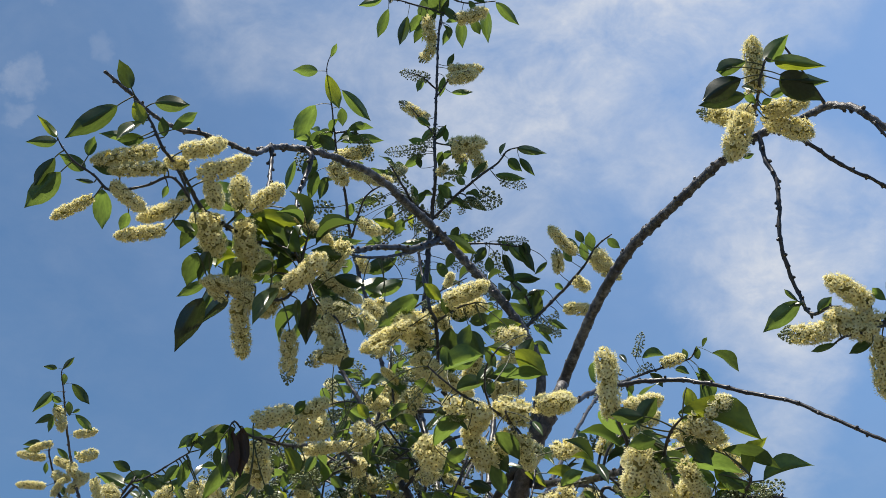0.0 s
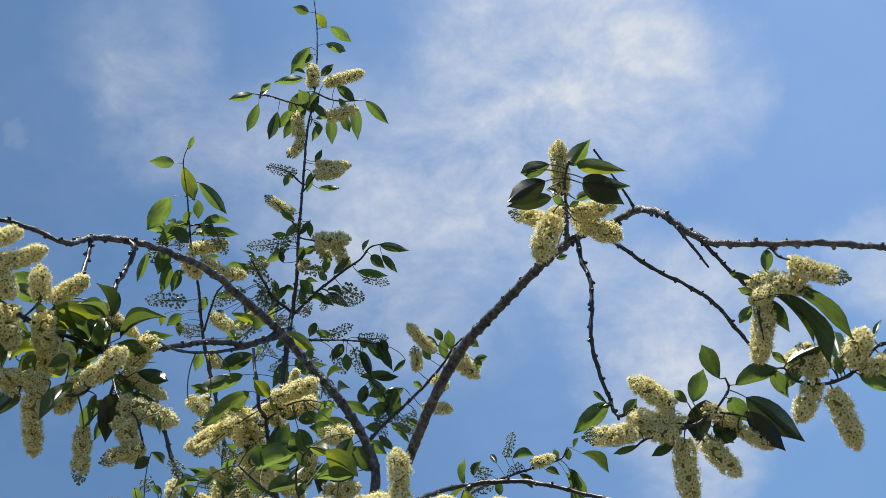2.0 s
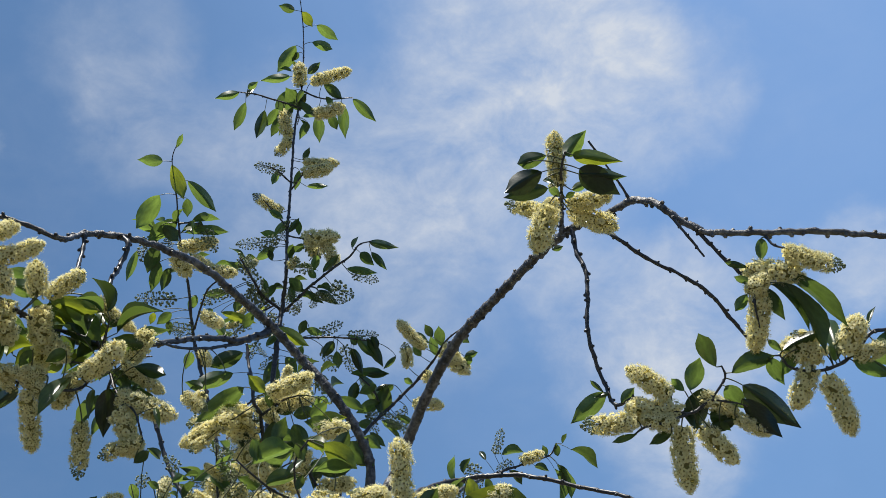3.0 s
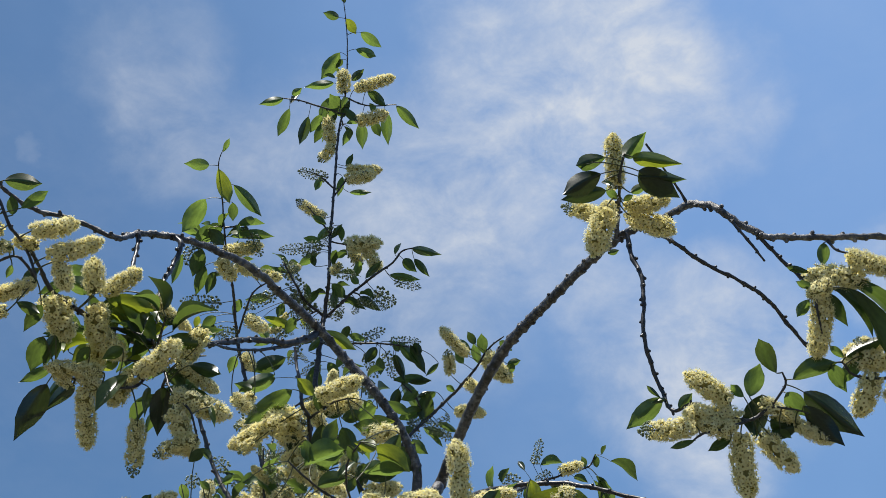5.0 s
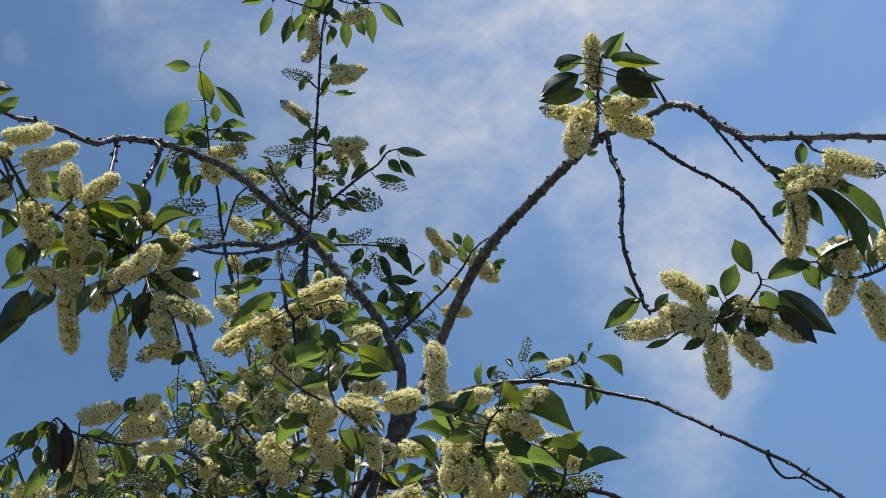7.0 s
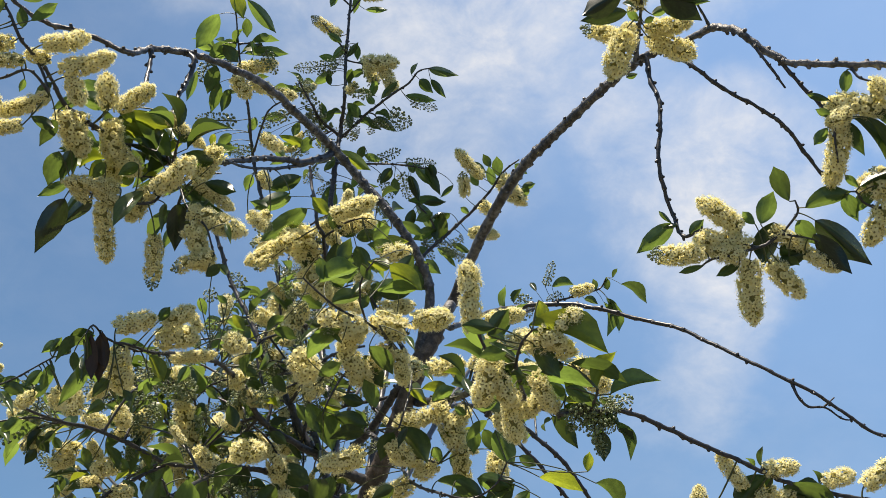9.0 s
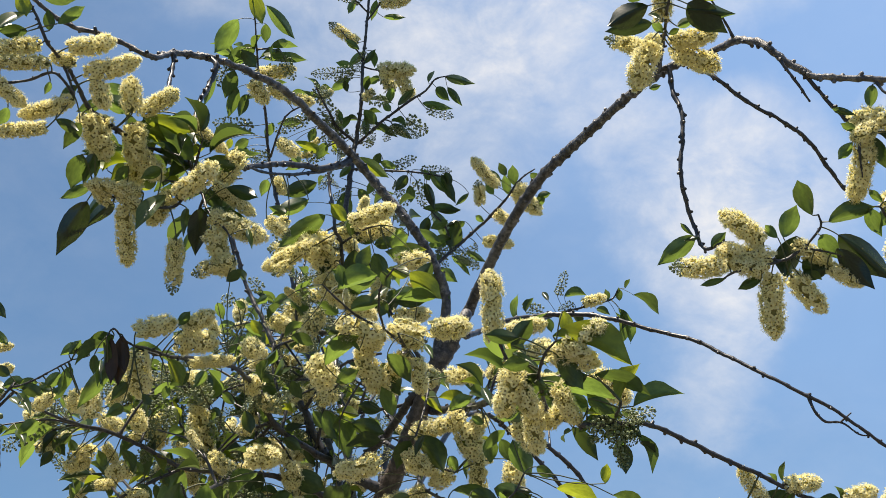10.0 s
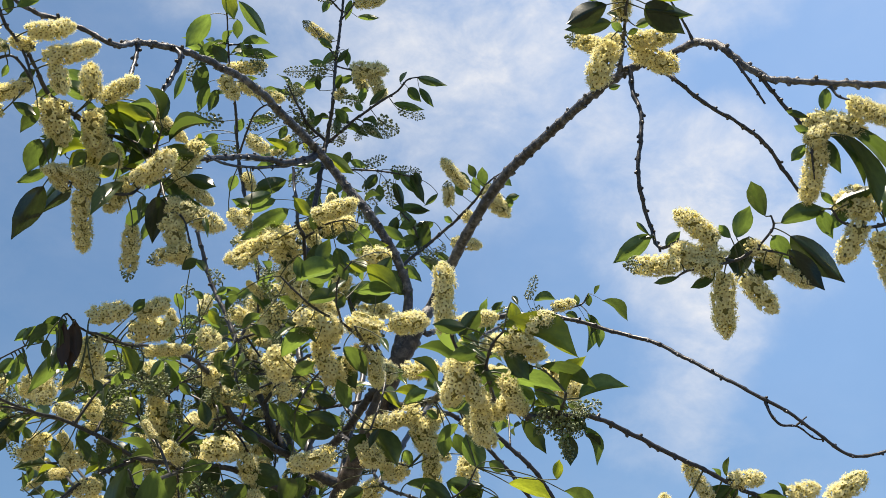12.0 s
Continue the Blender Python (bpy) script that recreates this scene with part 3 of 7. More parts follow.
branch("twig", (-0.475, 1.011, 2.258, 0.0017), (-0.454, 1.011, 2.215, 0.0017), (-0.465, 0.979, 2.222, 0.0014), (-0.497, 0.981, 2.212, 0.0016), (-0.530, 0.971, 2.202, 0.0016), (-0.548, 0.962, 2.216, 0.0013), (-0.565, 0.943, 2.223, 0.0011), (-0.577, 0.935, 2.236, 0.0009), (-0.582, 0.930, 2.245, 0.0007))
leaf((-0.584, 0.933, 2.248), (-0.609, 0.927, 2.273), 0.009, 76, "young")
leaf((-0.585, 0.935, 2.244), (-0.619, 0.934, 2.243), 0.013, 56)
leaf((-0.587, 0.943, 2.228), (-0.606, 0.948, 2.196), 0.017, 42)
leaf((-0.581, 0.951, 2.214), (-0.614, 0.955, 2.173), 0.025, 47)
leaf((-0.557, 0.959, 2.222), (-0.584, 0.946, 2.234), 0.016, 63)
leaf((-0.554, 0.952, 2.235), (-0.547, 0.943, 2.254), 0.013, -7)
leaf((-0.539, 0.970, 2.203), (-0.540, 0.991, 2.165), 0.020, -20)
leaf((-0.548, 0.966, 2.209), (-0.566, 0.959, 2.209), 0.005, 61)
leaf((-0.513, 0.991, 2.184), (-0.522, 0.998, 2.166), 0.012, 26)
leaf((-0.469, 0.980, 2.212), (-0.475, 0.987, 2.200), 0.007, 18)
leaf((-0.524, 0.969, 2.224), (-0.552, 0.964, 2.229), 0.012, 62)
leaf((-0.473, 0.973, 2.225), (-0.482, 0.968, 2.238), 0.012, 67)
raceme((-0.549, 0.974, 2.194), (-0.593, 0.981, 2.175), 0.016)
raceme((-0.470, 0.971, 2.229), (-0.530, 0.964, 2.224), 0.019)
raceme((-0.529, 0.968, 2.209), (-0.495, 0.987, 2.189), 0.020)
raceme((-0.453, 1.011, 2.209), (-0.511, 1.018, 2.196), 0.022)
raceme((-0.475, 1.010, 2.172), (-0.527, 1.004, 2.163), 0.019)
raceme((-0.445, 1.010, 2.243), (-0.390, 1.001, 2.258), 0.025)
raceme((-0.434, 1.013, 2.237), (-0.422, 1.026, 2.213), 0.024)
raceme((-0.459, 1.010, 2.257), (-0.484, 1.007, 2.262), 0.019)
leaf((-0.453, 1.011, 2.227), (-0.470, 1.014, 2.214), 0.010, 46)
leaf((-0.471, 1.017, 2.187), (-0.447, 1.025, 2.178), 0.013, -65)
leaf((-0.447, 1.026, 2.189), (-0.469, 1.049, 2.169), 0.016, 20)
branch("twig", (-0.426, 1.218, 2.412, 0.0035), (-0.421, 1.220, 2.410, 0.0033), (-0.418, 1.212, 2.378, 0.0029), (-0.408, 1.175, 2.325, 0.0025), (-0.398, 1.116, 2.260, 0.0021))
raceme((-0.412, 1.110, 2.255), (-0.371, 1.089, 2.274), 0.026)
raceme((-0.356, 1.119, 2.255), (-0.311, 1.144, 2.229), 0.018)
leaf((-0.419, 1.100, 2.266), (-0.463, 1.095, 2.282), 0.021, 65)
leaf((-0.409, 1.111, 2.249), (-0.347, 1.124, 2.240), 0.021, -62, "young")
leaf((-0.397, 1.121, 2.249), (-0.349, 1.138, 2.209), 0.034, -67)
leaf((-0.409, 1.113, 2.247), (-0.401, 1.144, 2.216), 0.023, -30, "old")
branch("twig", (-0.392, 1.270, 2.443, 0.0040), (-0.375, 1.264, 2.429, 0.0038), (-0.379, 1.260, 2.392, 0.0034), (-0.380, 1.232, 2.346, 0.0033), (-0.375, 1.209, 2.294, 0.0028), (-0.360, 1.192, 2.231, 0.0024), (-0.349, 1.145, 2.172, 0.0017), (-0.363, 1.125, 2.137, 0.0017), (-0.408, 1.111, 2.137, 0.0014), (-0.447, 1.105, 2.145, 0.0011))
raceme((-0.359, 1.126, 2.154), (-0.316, 1.105, 2.186), 0.029)
raceme((-0.392, 1.110, 2.148), (-0.451, 1.096, 2.149), 0.022)
raceme((-0.362, 1.124, 2.157), (-0.389, 1.146, 2.129), 0.028)
raceme((-0.411, 1.110, 2.133), (-0.410, 1.157, 2.080), 0.026)
raceme((-0.351, 1.131, 2.101), (-0.356, 1.161, 2.047), 0.024, "half")
raceme((-0.420, 1.100, 2.150), (-0.396, 1.120, 2.128), 0.023)
raceme((-0.427, 1.112, 2.131), (-0.444, 1.105, 2.149), 0.019)
leaf((-0.348, 1.128, 2.239), (-0.324, 1.129, 2.224), 0.018, -71)
leaf((-0.457, 1.073, 2.175), (-0.470, 1.094, 2.142), 0.028, 7)
leaf((-0.443, 1.072, 2.176), (-0.458, 1.097, 2.148), 0.015, 8)
leaf((-0.406, 1.086, 2.169), (-0.421, 1.095, 2.153), 0.013, 34)
leaf((-0.449, 1.099, 2.149), (-0.482, 1.100, 2.131), 0.013, 57)
leaf((-0.452, 1.102, 2.130), (-0.486, 1.132, 2.076), 0.028, 24, "old")
leaf((-0.425, 1.109, 2.134), (-0.462, 1.136, 2.111), 0.017, 35, "old")
leaf((-0.366, 1.111, 2.146), (-0.379, 1.071, 2.083), 0.022, -19, "flat")
leaf((-0.345, 1.133, 2.141), (-0.335, 1.103, 2.091), 0.009, 12, "flat")
leaf((-0.371, 1.094, 2.172), (-0.393, 1.098, 2.160), 0.017, 52)
leaf((-0.366, 1.130, 2.206), (-0.386, 1.118, 2.222), 0.018, 61)
branch("twig", (-0.360, 1.192, 2.231, 0.0024), (-0.340, 1.168, 2.180, 0.0018), (-0.321, 1.150, 2.142, 0.0014), (-0.295, 1.139, 2.115, 0.0012), (-0.283, 1.146, 2.083, 0.0011))
raceme((-0.294, 1.147, 2.227), (-0.324, 1.171, 2.193), 0.030)
raceme((-0.321, 1.145, 2.139), (-0.256, 1.162, 2.123), 0.029)
raceme((-0.315, 1.139, 2.119), (-0.293, 1.170, 2.076), 0.029)
raceme((-0.282, 1.144, 2.081), (-0.329, 1.155, 2.068), 0.022, "half")
raceme((-0.321, 1.155, 2.185), (-0.275, 1.171, 2.158), 0.020)
leaf((-0.297, 1.141, 2.203), (-0.333, 1.134, 2.208), 0.020, 64)
leaf((-0.335, 1.155, 2.153), (-0.343, 1.191, 2.108), 0.026, -3, "old")
leaf((-0.329, 1.148, 2.148), (-0.275, 1.170, 2.142), 0.019, -65)
leaf((-0.340, 1.164, 2.182), (-0.313, 1.168, 2.162), 0.018, -73)
leaf((-0.327, 1.160, 2.174), (-0.292, 1.154, 2.173), 0.017, -63)
leaf((-0.306, 1.148, 2.178), (-0.267, 1.144, 2.165), 0.017, -69)
leaf((-0.290, 1.149, 2.057), (-0.273, 1.141, 2.068), 0.013, -49)
leaf((-0.272, 1.139, 2.120), (-0.259, 1.119, 2.086), 0.007, 27, "flat")
branch("shoot", (-0.163, 1.835, 1.800, 0.0074), (-0.250, 1.901, 2.059, 0.0060), (-0.337, 1.968, 2.315, 0.0046), (-0.385, 1.997, 2.491, 0.0039), (-0.438, 2.002, 2.660, 0.0037), (-0.450, 1.937, 2.760, 0.0027), (-0.465, 1.892, 2.829, 0.0021), (-0.475, 1.827, 2.929, 0.0016), (-0.482, 1.795, 2.979, 0.0011), (-0.468, 1.772, 3.014, 0.0007))
leaf((-0.471, 1.776, 2.997), (-0.457, 1.755, 3.015), 0.011, -17)
leaf((-0.500, 1.791, 2.973), (-0.555, 1.801, 2.984), 0.025, 54)
leaf((-0.481, 1.795, 2.967), (-0.455, 1.822, 2.900), 0.030, -46, "young")
leaf((-0.452, 1.826, 2.948), (-0.395, 1.865, 2.897), 0.027, -50)
leaf((-0.507, 1.830, 2.913), (-0.549, 1.848, 2.843), 0.039, 41)
leaf((-0.453, 1.846, 2.916), (-0.453, 1.868, 2.885), 0.022, -11)
leaf((-0.455, 1.873, 2.848), (-0.366, 1.877, 2.851), 0.022, -38)
leaf((-0.488, 1.862, 2.864), (-0.534, 1.891, 2.840), 0.034, 38)
leaf((-0.502, 1.864, 2.861), (-0.467, 1.874, 2.829), 0.032, -63)
leaf((-0.472, 1.861, 2.866), (-0.516, 1.880, 2.857), 0.027, 46)
leaf((-0.514, 1.887, 2.826), (-0.533, 1.917, 2.778), 0.032, 14)
leaf((-0.508, 1.906, 2.796), (-0.529, 1.950, 2.751), 0.025, 9)
leaf((-0.488, 1.914, 2.784), (-0.504, 1.938, 2.746), 0.021, 17)
leaf((-0.555, 1.893, 2.816), (-0.573, 1.914, 2.757), 0.018, 20)
leaf((-0.422, 1.874, 2.874), (-0.444, 1.890, 2.857), 0.017, 34)
leaf((-0.520, 1.964, 2.707), (-0.528, 1.977, 2.687), 0.020, 16, "young")
leaf((-0.484, 1.964, 2.707), (-0.514, 1.977, 2.687), 0.022, 45)
leaf((-0.490, 1.974, 2.692), (-0.489, 1.996, 2.671), 0.015, -15)
leaf((-0.434, 1.958, 2.744), (-0.450, 1.968, 2.716), 0.020, 39)
leaf((-0.443, 2.009, 2.637), (-0.456, 2.033, 2.610), 0.022, 15)
raceme((-0.470, 1.896, 2.824), (-0.397, 1.901, 2.844), 0.033)
raceme((-0.479, 1.890, 2.805), (-0.448, 1.919, 2.774), 0.038)
raceme((-0.444, 1.908, 2.805), (-0.409, 1.919, 2.793), 0.036)
raceme((-0.471, 1.941, 2.726), (-0.549, 1.934, 2.730), 0.035, "bud")
raceme((-0.459, 1.982, 2.663), (-0.477, 1.976, 2.673), 0.021, "bud")
raceme((-0.423, 1.998, 2.638), (-0.406, 2.018, 2.615), 0.031)
leaf((-0.381, 2.038, 2.693), (-0.406, 2.028, 2.715), 0.018, 62)
branch("twig", (-0.438, 1.989, 2.680, 0.0026), (-0.402, 1.912, 2.731, 0.0020), (-0.361, 1.896, 2.756, 0.0015))
raceme((-0.403, 1.893, 2.772), (-0.346, 1.893, 2.763), 0.030)
raceme((-0.420, 1.958, 2.701), (-0.379, 1.964, 2.680), 0.035)
raceme((-0.438, 1.989, 2.680), (-0.490, 1.988, 2.693), 0.026, "bud")
branch("shoot", (-0.163, 1.835, 1.800, 0.0099), (-0.234, 2.017, 2.110, 0.0080), (-0.305, 2.199, 2.400, 0.0062), (-0.298, 2.190, 2.524, 0.0064), (-0.293, 2.177, 2.653, 0.0060), (-0.290, 2.183, 2.756, 0.0061), (-0.286, 2.192, 2.851, 0.0048), (-0.277, 2.149, 2.918, 0.0041), (-0.281, 2.149, 3.029, 0.0037), (-0.279, 2.134, 3.161, 0.0032), (-0.276, 2.109, 3.310, 0.0028), (-0.267, 2.109, 3.421, 0.0024), (-0.266, 2.106, 3.535, 0.0019), (-0.273, 2.097, 3.659, 0.0014), (-0.283, 2.045, 3.739, 0.0010), (-0.279, 2.031, 3.761, 0.0007))
leaf((-0.293, 2.065, 3.683), (-0.334, 2.055, 3.690), 0.031, 45)
leaf((-0.279, 2.057, 3.730), (-0.289, 2.045, 3.751), 0.013, 31)
leaf((-0.275, 2.080, 3.694), (-0.250, 2.108, 3.666), 0.032, -32, "young")
leaf((-0.235, 2.086, 3.650), (-0.181, 2.114, 3.624), 0.028, -42)
leaf((-0.246, 2.097, 3.599), (-0.193, 2.100, 3.577), 0.025, -49)
leaf((-0.286, 2.088, 3.578), (-0.333, 2.120, 3.516), 0.037, 33)
leaf((-0.280, 2.098, 3.563), (-0.298, 2.117, 3.549), 0.022, 27)
leaf((-0.252, 2.100, 3.490), (-0.220, 2.083, 3.514), 0.021, -38)
leaf((-0.295, 2.089, 3.472), (-0.371, 2.101, 3.468), 0.023, 47)
leaf((-0.280, 2.108, 3.443), (-0.332, 2.142, 3.385), 0.049, 35)
leaf((-0.247, 2.124, 3.349), (-0.269, 2.158, 3.321), 0.021, 20)
leaf((-0.252, 2.131, 3.234), (-0.237, 2.119, 3.263), 0.015, -34)
leaf((-0.262, 2.145, 3.212), (-0.274, 2.176, 3.174), 0.018, 11)
leaf((-0.282, 2.142, 3.057), (-0.316, 2.161, 3.029), 0.020, 42)
leaf((-0.276, 2.142, 3.024), (-0.252, 2.122, 3.052), 0.015, -36)
leaf((-0.256, 2.140, 3.059), (-0.255, 2.166, 3.032), 0.016, -7)
leaf((-0.308, 2.146, 2.986), (-0.356, 2.171, 2.963), 0.022, 45)
leaf((-0.312, 2.149, 2.949), (-0.319, 2.132, 2.969), 0.015, 23)
leaf((-0.270, 2.156, 2.906), (-0.238, 2.177, 2.880), 0.028, -51)
leaf((-0.264, 2.163, 2.895), (-0.263, 2.181, 2.852), 0.017, -9)
leaf((-0.304, 2.182, 2.770), (-0.355, 2.184, 2.764), 0.014, 61)
raceme((-0.268, 2.100, 3.447), (-0.271, 2.070, 3.494), 0.041)
raceme((-0.286, 2.115, 3.287), (-0.323, 2.135, 3.258), 0.034, "half")
raceme((-0.253, 2.132, 3.227), (-0.170, 2.141, 3.237), 0.031)
raceme((-0.298, 2.154, 3.092), (-0.365, 2.140, 3.136), 0.032, "half")
raceme((-0.275, 2.142, 3.057), (-0.302, 2.160, 3.017), 0.027, "bud")
raceme((-0.298, 2.136, 3.001), (-0.395, 2.136, 2.994), 0.032, "bud")
raceme((-0.301, 2.142, 2.992), (-0.341, 2.147, 2.979), 0.024, "bud")
raceme((-0.291, 2.211, 2.727), (-0.329, 2.218, 2.702), 0.026, "bud")
raceme((-0.239, 2.211, 2.727), (-0.213, 2.222, 2.718), 0.026, "bud")
raceme((-0.270, 2.178, 2.873), (-0.244, 2.195, 2.852), 0.027, "bud")
leaf((-0.359, 2.146, 2.705), (-0.434, 2.145, 2.671), 0.037, 62)
leaf((-0.379, 2.157, 2.660), (-0.455, 2.153, 2.625), 0.031, 64)
leaf((-0.287, 2.181, 2.712), (-0.318, 2.208, 2.654), 0.027, 37)
leaf((-0.268, 2.181, 2.712), (-0.243, 2.210, 2.683), 0.024, -43)
leaf((-0.300, 2.173, 2.694), (-0.285, 2.199, 2.650), 0.026, -35)
leaf((-0.247, 2.173, 2.694), (-0.227, 2.148, 2.723), 0.019, -29)
leaf((-0.313, 2.167, 2.733), (-0.287, 2.152, 2.754), 0.016, -45)
branch("twig", (-0.270, 2.109, 3.382, 0.0026), (-0.265, 2.106, 3.381, 0.0025), (-0.330, 2.095, 3.398, 0.0022), (-0.380, 2.087, 3.410, 0.0020), (-0.423, 2.084, 3.415, 0.0015))
leaf((-0.420, 2.083, 3.412), (-0.480, 2.090, 3.399), 0.022, 47)
leaf((-0.398, 2.078, 3.420), (-0.374, 2.074, 3.440), 0.018, -47)
leaf((-0.401, 2.090, 3.401), (-0.382, 2.110, 3.453), 0.016, 36, "flat")
leaf((-0.407, 2.111, 3.404), (-0.434, 2.140, 3.338), 0.026, 25)
leaf((-0.358, 2.122, 3.387), (-0.379, 2.155, 3.324), 0.027, 18)
leaf((-0.324, 2.119, 3.392), (-0.354, 2.147, 3.355), 0.024, 28)
leaf((-0.265, 2.108, 3.373), (-0.299, 2.065, 3.411), 0.036, 33)
leaf((-0.279, 2.104, 3.379), (-0.250, 2.084, 3.409), 0.033, -34)
leaf((-0.317, 2.131, 3.373), (-0.343, 2.164, 3.335), 0.024, 22)
raceme((-0.235, 2.111, 3.362), (-0.161, 2.098, 3.382), 0.040)
raceme((-0.307, 2.104, 3.372), (-0.292, 2.136, 3.310), 0.039)
branch("twig", (-0.267, 2.108, 3.432, 0.0026), (-0.263, 2.101, 3.433, 0.0025), (-0.209, 2.112, 3.416, 0.0020), (-0.134, 2.110, 3.418, 0.0015))
leaf((-0.208, 2.084, 3.445), (-0.161, 2.106, 3.411), 0.026, -46)
leaf((-0.162, 2.111, 3.404), (-0.154, 2.172, 3.338), 0.029, -9)
leaf((-0.133, 2.106, 3.411), (-0.076, 2.149, 3.373), 0.027, -40)
leaf((-0.223, 2.130, 3.375), (-0.220, 2.178, 3.328), 0.030, -7)
leaf((-0.197, 2.124, 3.384), (-0.174, 2.148, 3.345), 0.024, -36)
leaf((-0.201, 2.103, 3.416), (-0.185, 2.111, 3.394), 0.021, -49)
raceme((-0.240, 2.080, 3.443), (-0.145, 2.073, 3.477), 0.036)
branch("twig", (-0.289, 2.198, 2.842, 0.0042), (-0.286, 2.201, 2.837, 0.0040), (-0.228, 2.171, 2.884, 0.0034), (-0.175, 2.148, 2.920, 0.0030), (-0.127, 2.129, 2.949, 0.0025), (-0.105, 2.114, 2.971, 0.0021), (-0.078, 2.110, 2.978, 0.0014))
leaf((-0.082, 2.111, 2.976), (-0.015, 2.129, 2.972), 0.021, -56)
leaf((-0.103, 2.124, 2.955), (-0.072, 2.149, 2.936), 0.033, -45)
leaf((-0.077, 2.124, 2.956), (-0.042, 2.156, 2.928), 0.018, -40)
leaf((-0.135, 2.145, 2.924), (-0.065, 2.162, 2.922), 0.019, -58)
leaf((-0.122, 2.119, 2.964), (-0.110, 2.139, 3.009), 0.013, 17, "flat")
leaf((-0.207, 2.156, 2.906), (-0.229, 2.151, 2.926), 0.019, 61)
leaf((-0.244, 2.171, 2.884), (-0.191, 2.192, 2.858), 0.017, -56)
leaf((-0.191, 2.149, 2.917), (-0.154, 2.129, 2.952), 0.017, -45)
raceme((-0.125, 2.167, 2.922), (-0.065, 2.178, 2.913), 0.027, "bud")
raceme((-0.172, 2.180, 2.902), (-0.125, 2.192, 2.881), 0.045, "bud")
raceme((-0.211, 2.178, 2.873), (-0.137, 2.178, 2.858), 0.024, "bud")
raceme((-0.246, 2.215, 2.848), (-0.298, 2.197, 2.861), 0.027, "bud")
branch("twig", (-0.289, 2.198, 2.842, 0.0040), (-0.327, 2.159, 2.859, 0.0034), (-0.348, 2.105, 2.875, 0.0027), (-0.374, 2.080, 2.913, 0.0017))
leaf((-0.334, 2.170, 2.853), (-0.296, 2.153, 2.889), 0.019, -48)
leaf((-0.321, 2.159, 2.870), (-0.329, 2.146, 2.900), 0.016, 32)
leaf((-0.408, 2.129, 2.852), (-0.464, 2.143, 2.853), 0.022, 58)
leaf((-0.382, 2.105, 2.890), (-0.407, 2.086, 2.909), 0.019, 50)
leaf((-0.378, 2.151, 2.850), (-0.390, 2.161, 2.818), 0.030, 34)
leaf((-0.446, 2.181, 2.837), (-0.473, 2.192, 2.820), 0.019, 47)
leaf((-0.427, 2.184, 2.831), (-0.349, 2.209, 2.815), 0.021, -60, "young")
raceme((-0.325, 2.176, 2.844), (-0.380, 2.106, 2.934), 0.045, "bud")
raceme((-0.313, 2.194, 2.849), (-0.355, 2.159, 2.885), 0.048, "bud")
raceme((-0.392, 2.124, 2.860), (-0.464, 2.147, 2.840), 0.036, "bud")
raceme((-0.374, 2.214, 2.817), (-0.412, 2.237, 2.797), 0.032, "bud")
raceme((-0.323, 2.207, 2.828), (-0.284, 2.224, 2.808), 0.027, "bud")
raceme((-0.358, 2.141, 2.866), (-0.345, 2.167, 2.821), 0.034, "bud")
leaf((-0.351, 2.168, 2.822), (-0.370, 2.184, 2.786), 0.030, 34)
branch("twig", (-0.279, 2.136, 3.148, 0.0025), (-0.279, 2.142, 3.149, 0.0024), (-0.242, 2.117, 3.188, 0.0018), (-0.200, 2.108, 3.202, 0.0012))
leaf((-0.245, 2.167, 3.179), (-0.192, 2.169, 3.181), 0.015, -54)
raceme((-0.253, 2.117, 3.183), (-0.184, 2.118, 3.204), 0.037)
branch("twig", (-0.279, 2.133, 3.168, 0.0025), (-0.282, 2.130, 3.167, 0.0024), (-0.318, 2.114, 3.192, 0.0018), (-0.353, 2.108, 3.202, 0.0012))
leaf((-0.315, 2.145, 3.212), (-0.329, 2.158, 3.179), 0.018, 29)
raceme((-0.294, 2.115, 3.186), (-0.365, 2.115, 3.208), 0.031, "bud")
branch("twig", (-0.282, 2.152, 3.023, 0.0023), (-0.250, 2.156, 3.017, 0.0019), (-0.195, 2.160, 3.012, 0.0012))
leaf((-0.242, 2.157, 3.002), (-0.262, 2.161, 2.980), 0.020, 54)
leaf((-0.303, 2.146, 3.019), (-0.343, 2.138, 3.022), 0.018, 57)
leaf((-0.208, 2.171, 2.979), (-0.222, 2.198, 2.947), 0.020, 19)
raceme((-0.244, 2.151, 3.011), (-0.165, 2.146, 3.014), 0.046)
raceme((-0.195, 2.154, 3.006), (-0.165, 2.180, 2.962), 0.038)
branch("twig", (-0.281, 2.147, 3.042, 0.0025), (-0.282, 2.141, 3.040, 0.0023), (-0.311, 2.123, 3.068, 0.0018), (-0.338, 2.106, 3.095, 0.0012))
leaf((-0.290, 2.124, 3.053), (-0.322, 2.104, 3.064), 0.017, 50)
branch("twig", (-0.290, 2.183, 2.761, 0.0035), (-0.290, 2.179, 2.761, 0.0033), (-0.207, 2.127, 2.732, 0.0026), (-0.149, 2.105, 2.721, 0.0022), (-0.074, 2.109, 2.714, 0.0015))
raceme((-0.200, 2.182, 2.770), (-0.145, 2.163, 2.789), 0.029, "bud")
raceme((-0.132, 2.184, 2.768), (-0.063, 2.173, 2.766), 0.029, "bud")
raceme((-0.187, 2.198, 2.746), (-0.158, 2.225, 2.702), 0.031, "bud")
raceme((-0.140, 2.196, 2.749), (-0.120, 2.233, 2.703), 0.031, "bud")
raceme((-0.336, 2.189, 2.759), (-0.361, 2.206, 2.724), 0.026, "bud")
leaf((-0.080, 2.101, 2.716), (-0.046, 2.129, 2.661), 0.023, -45)
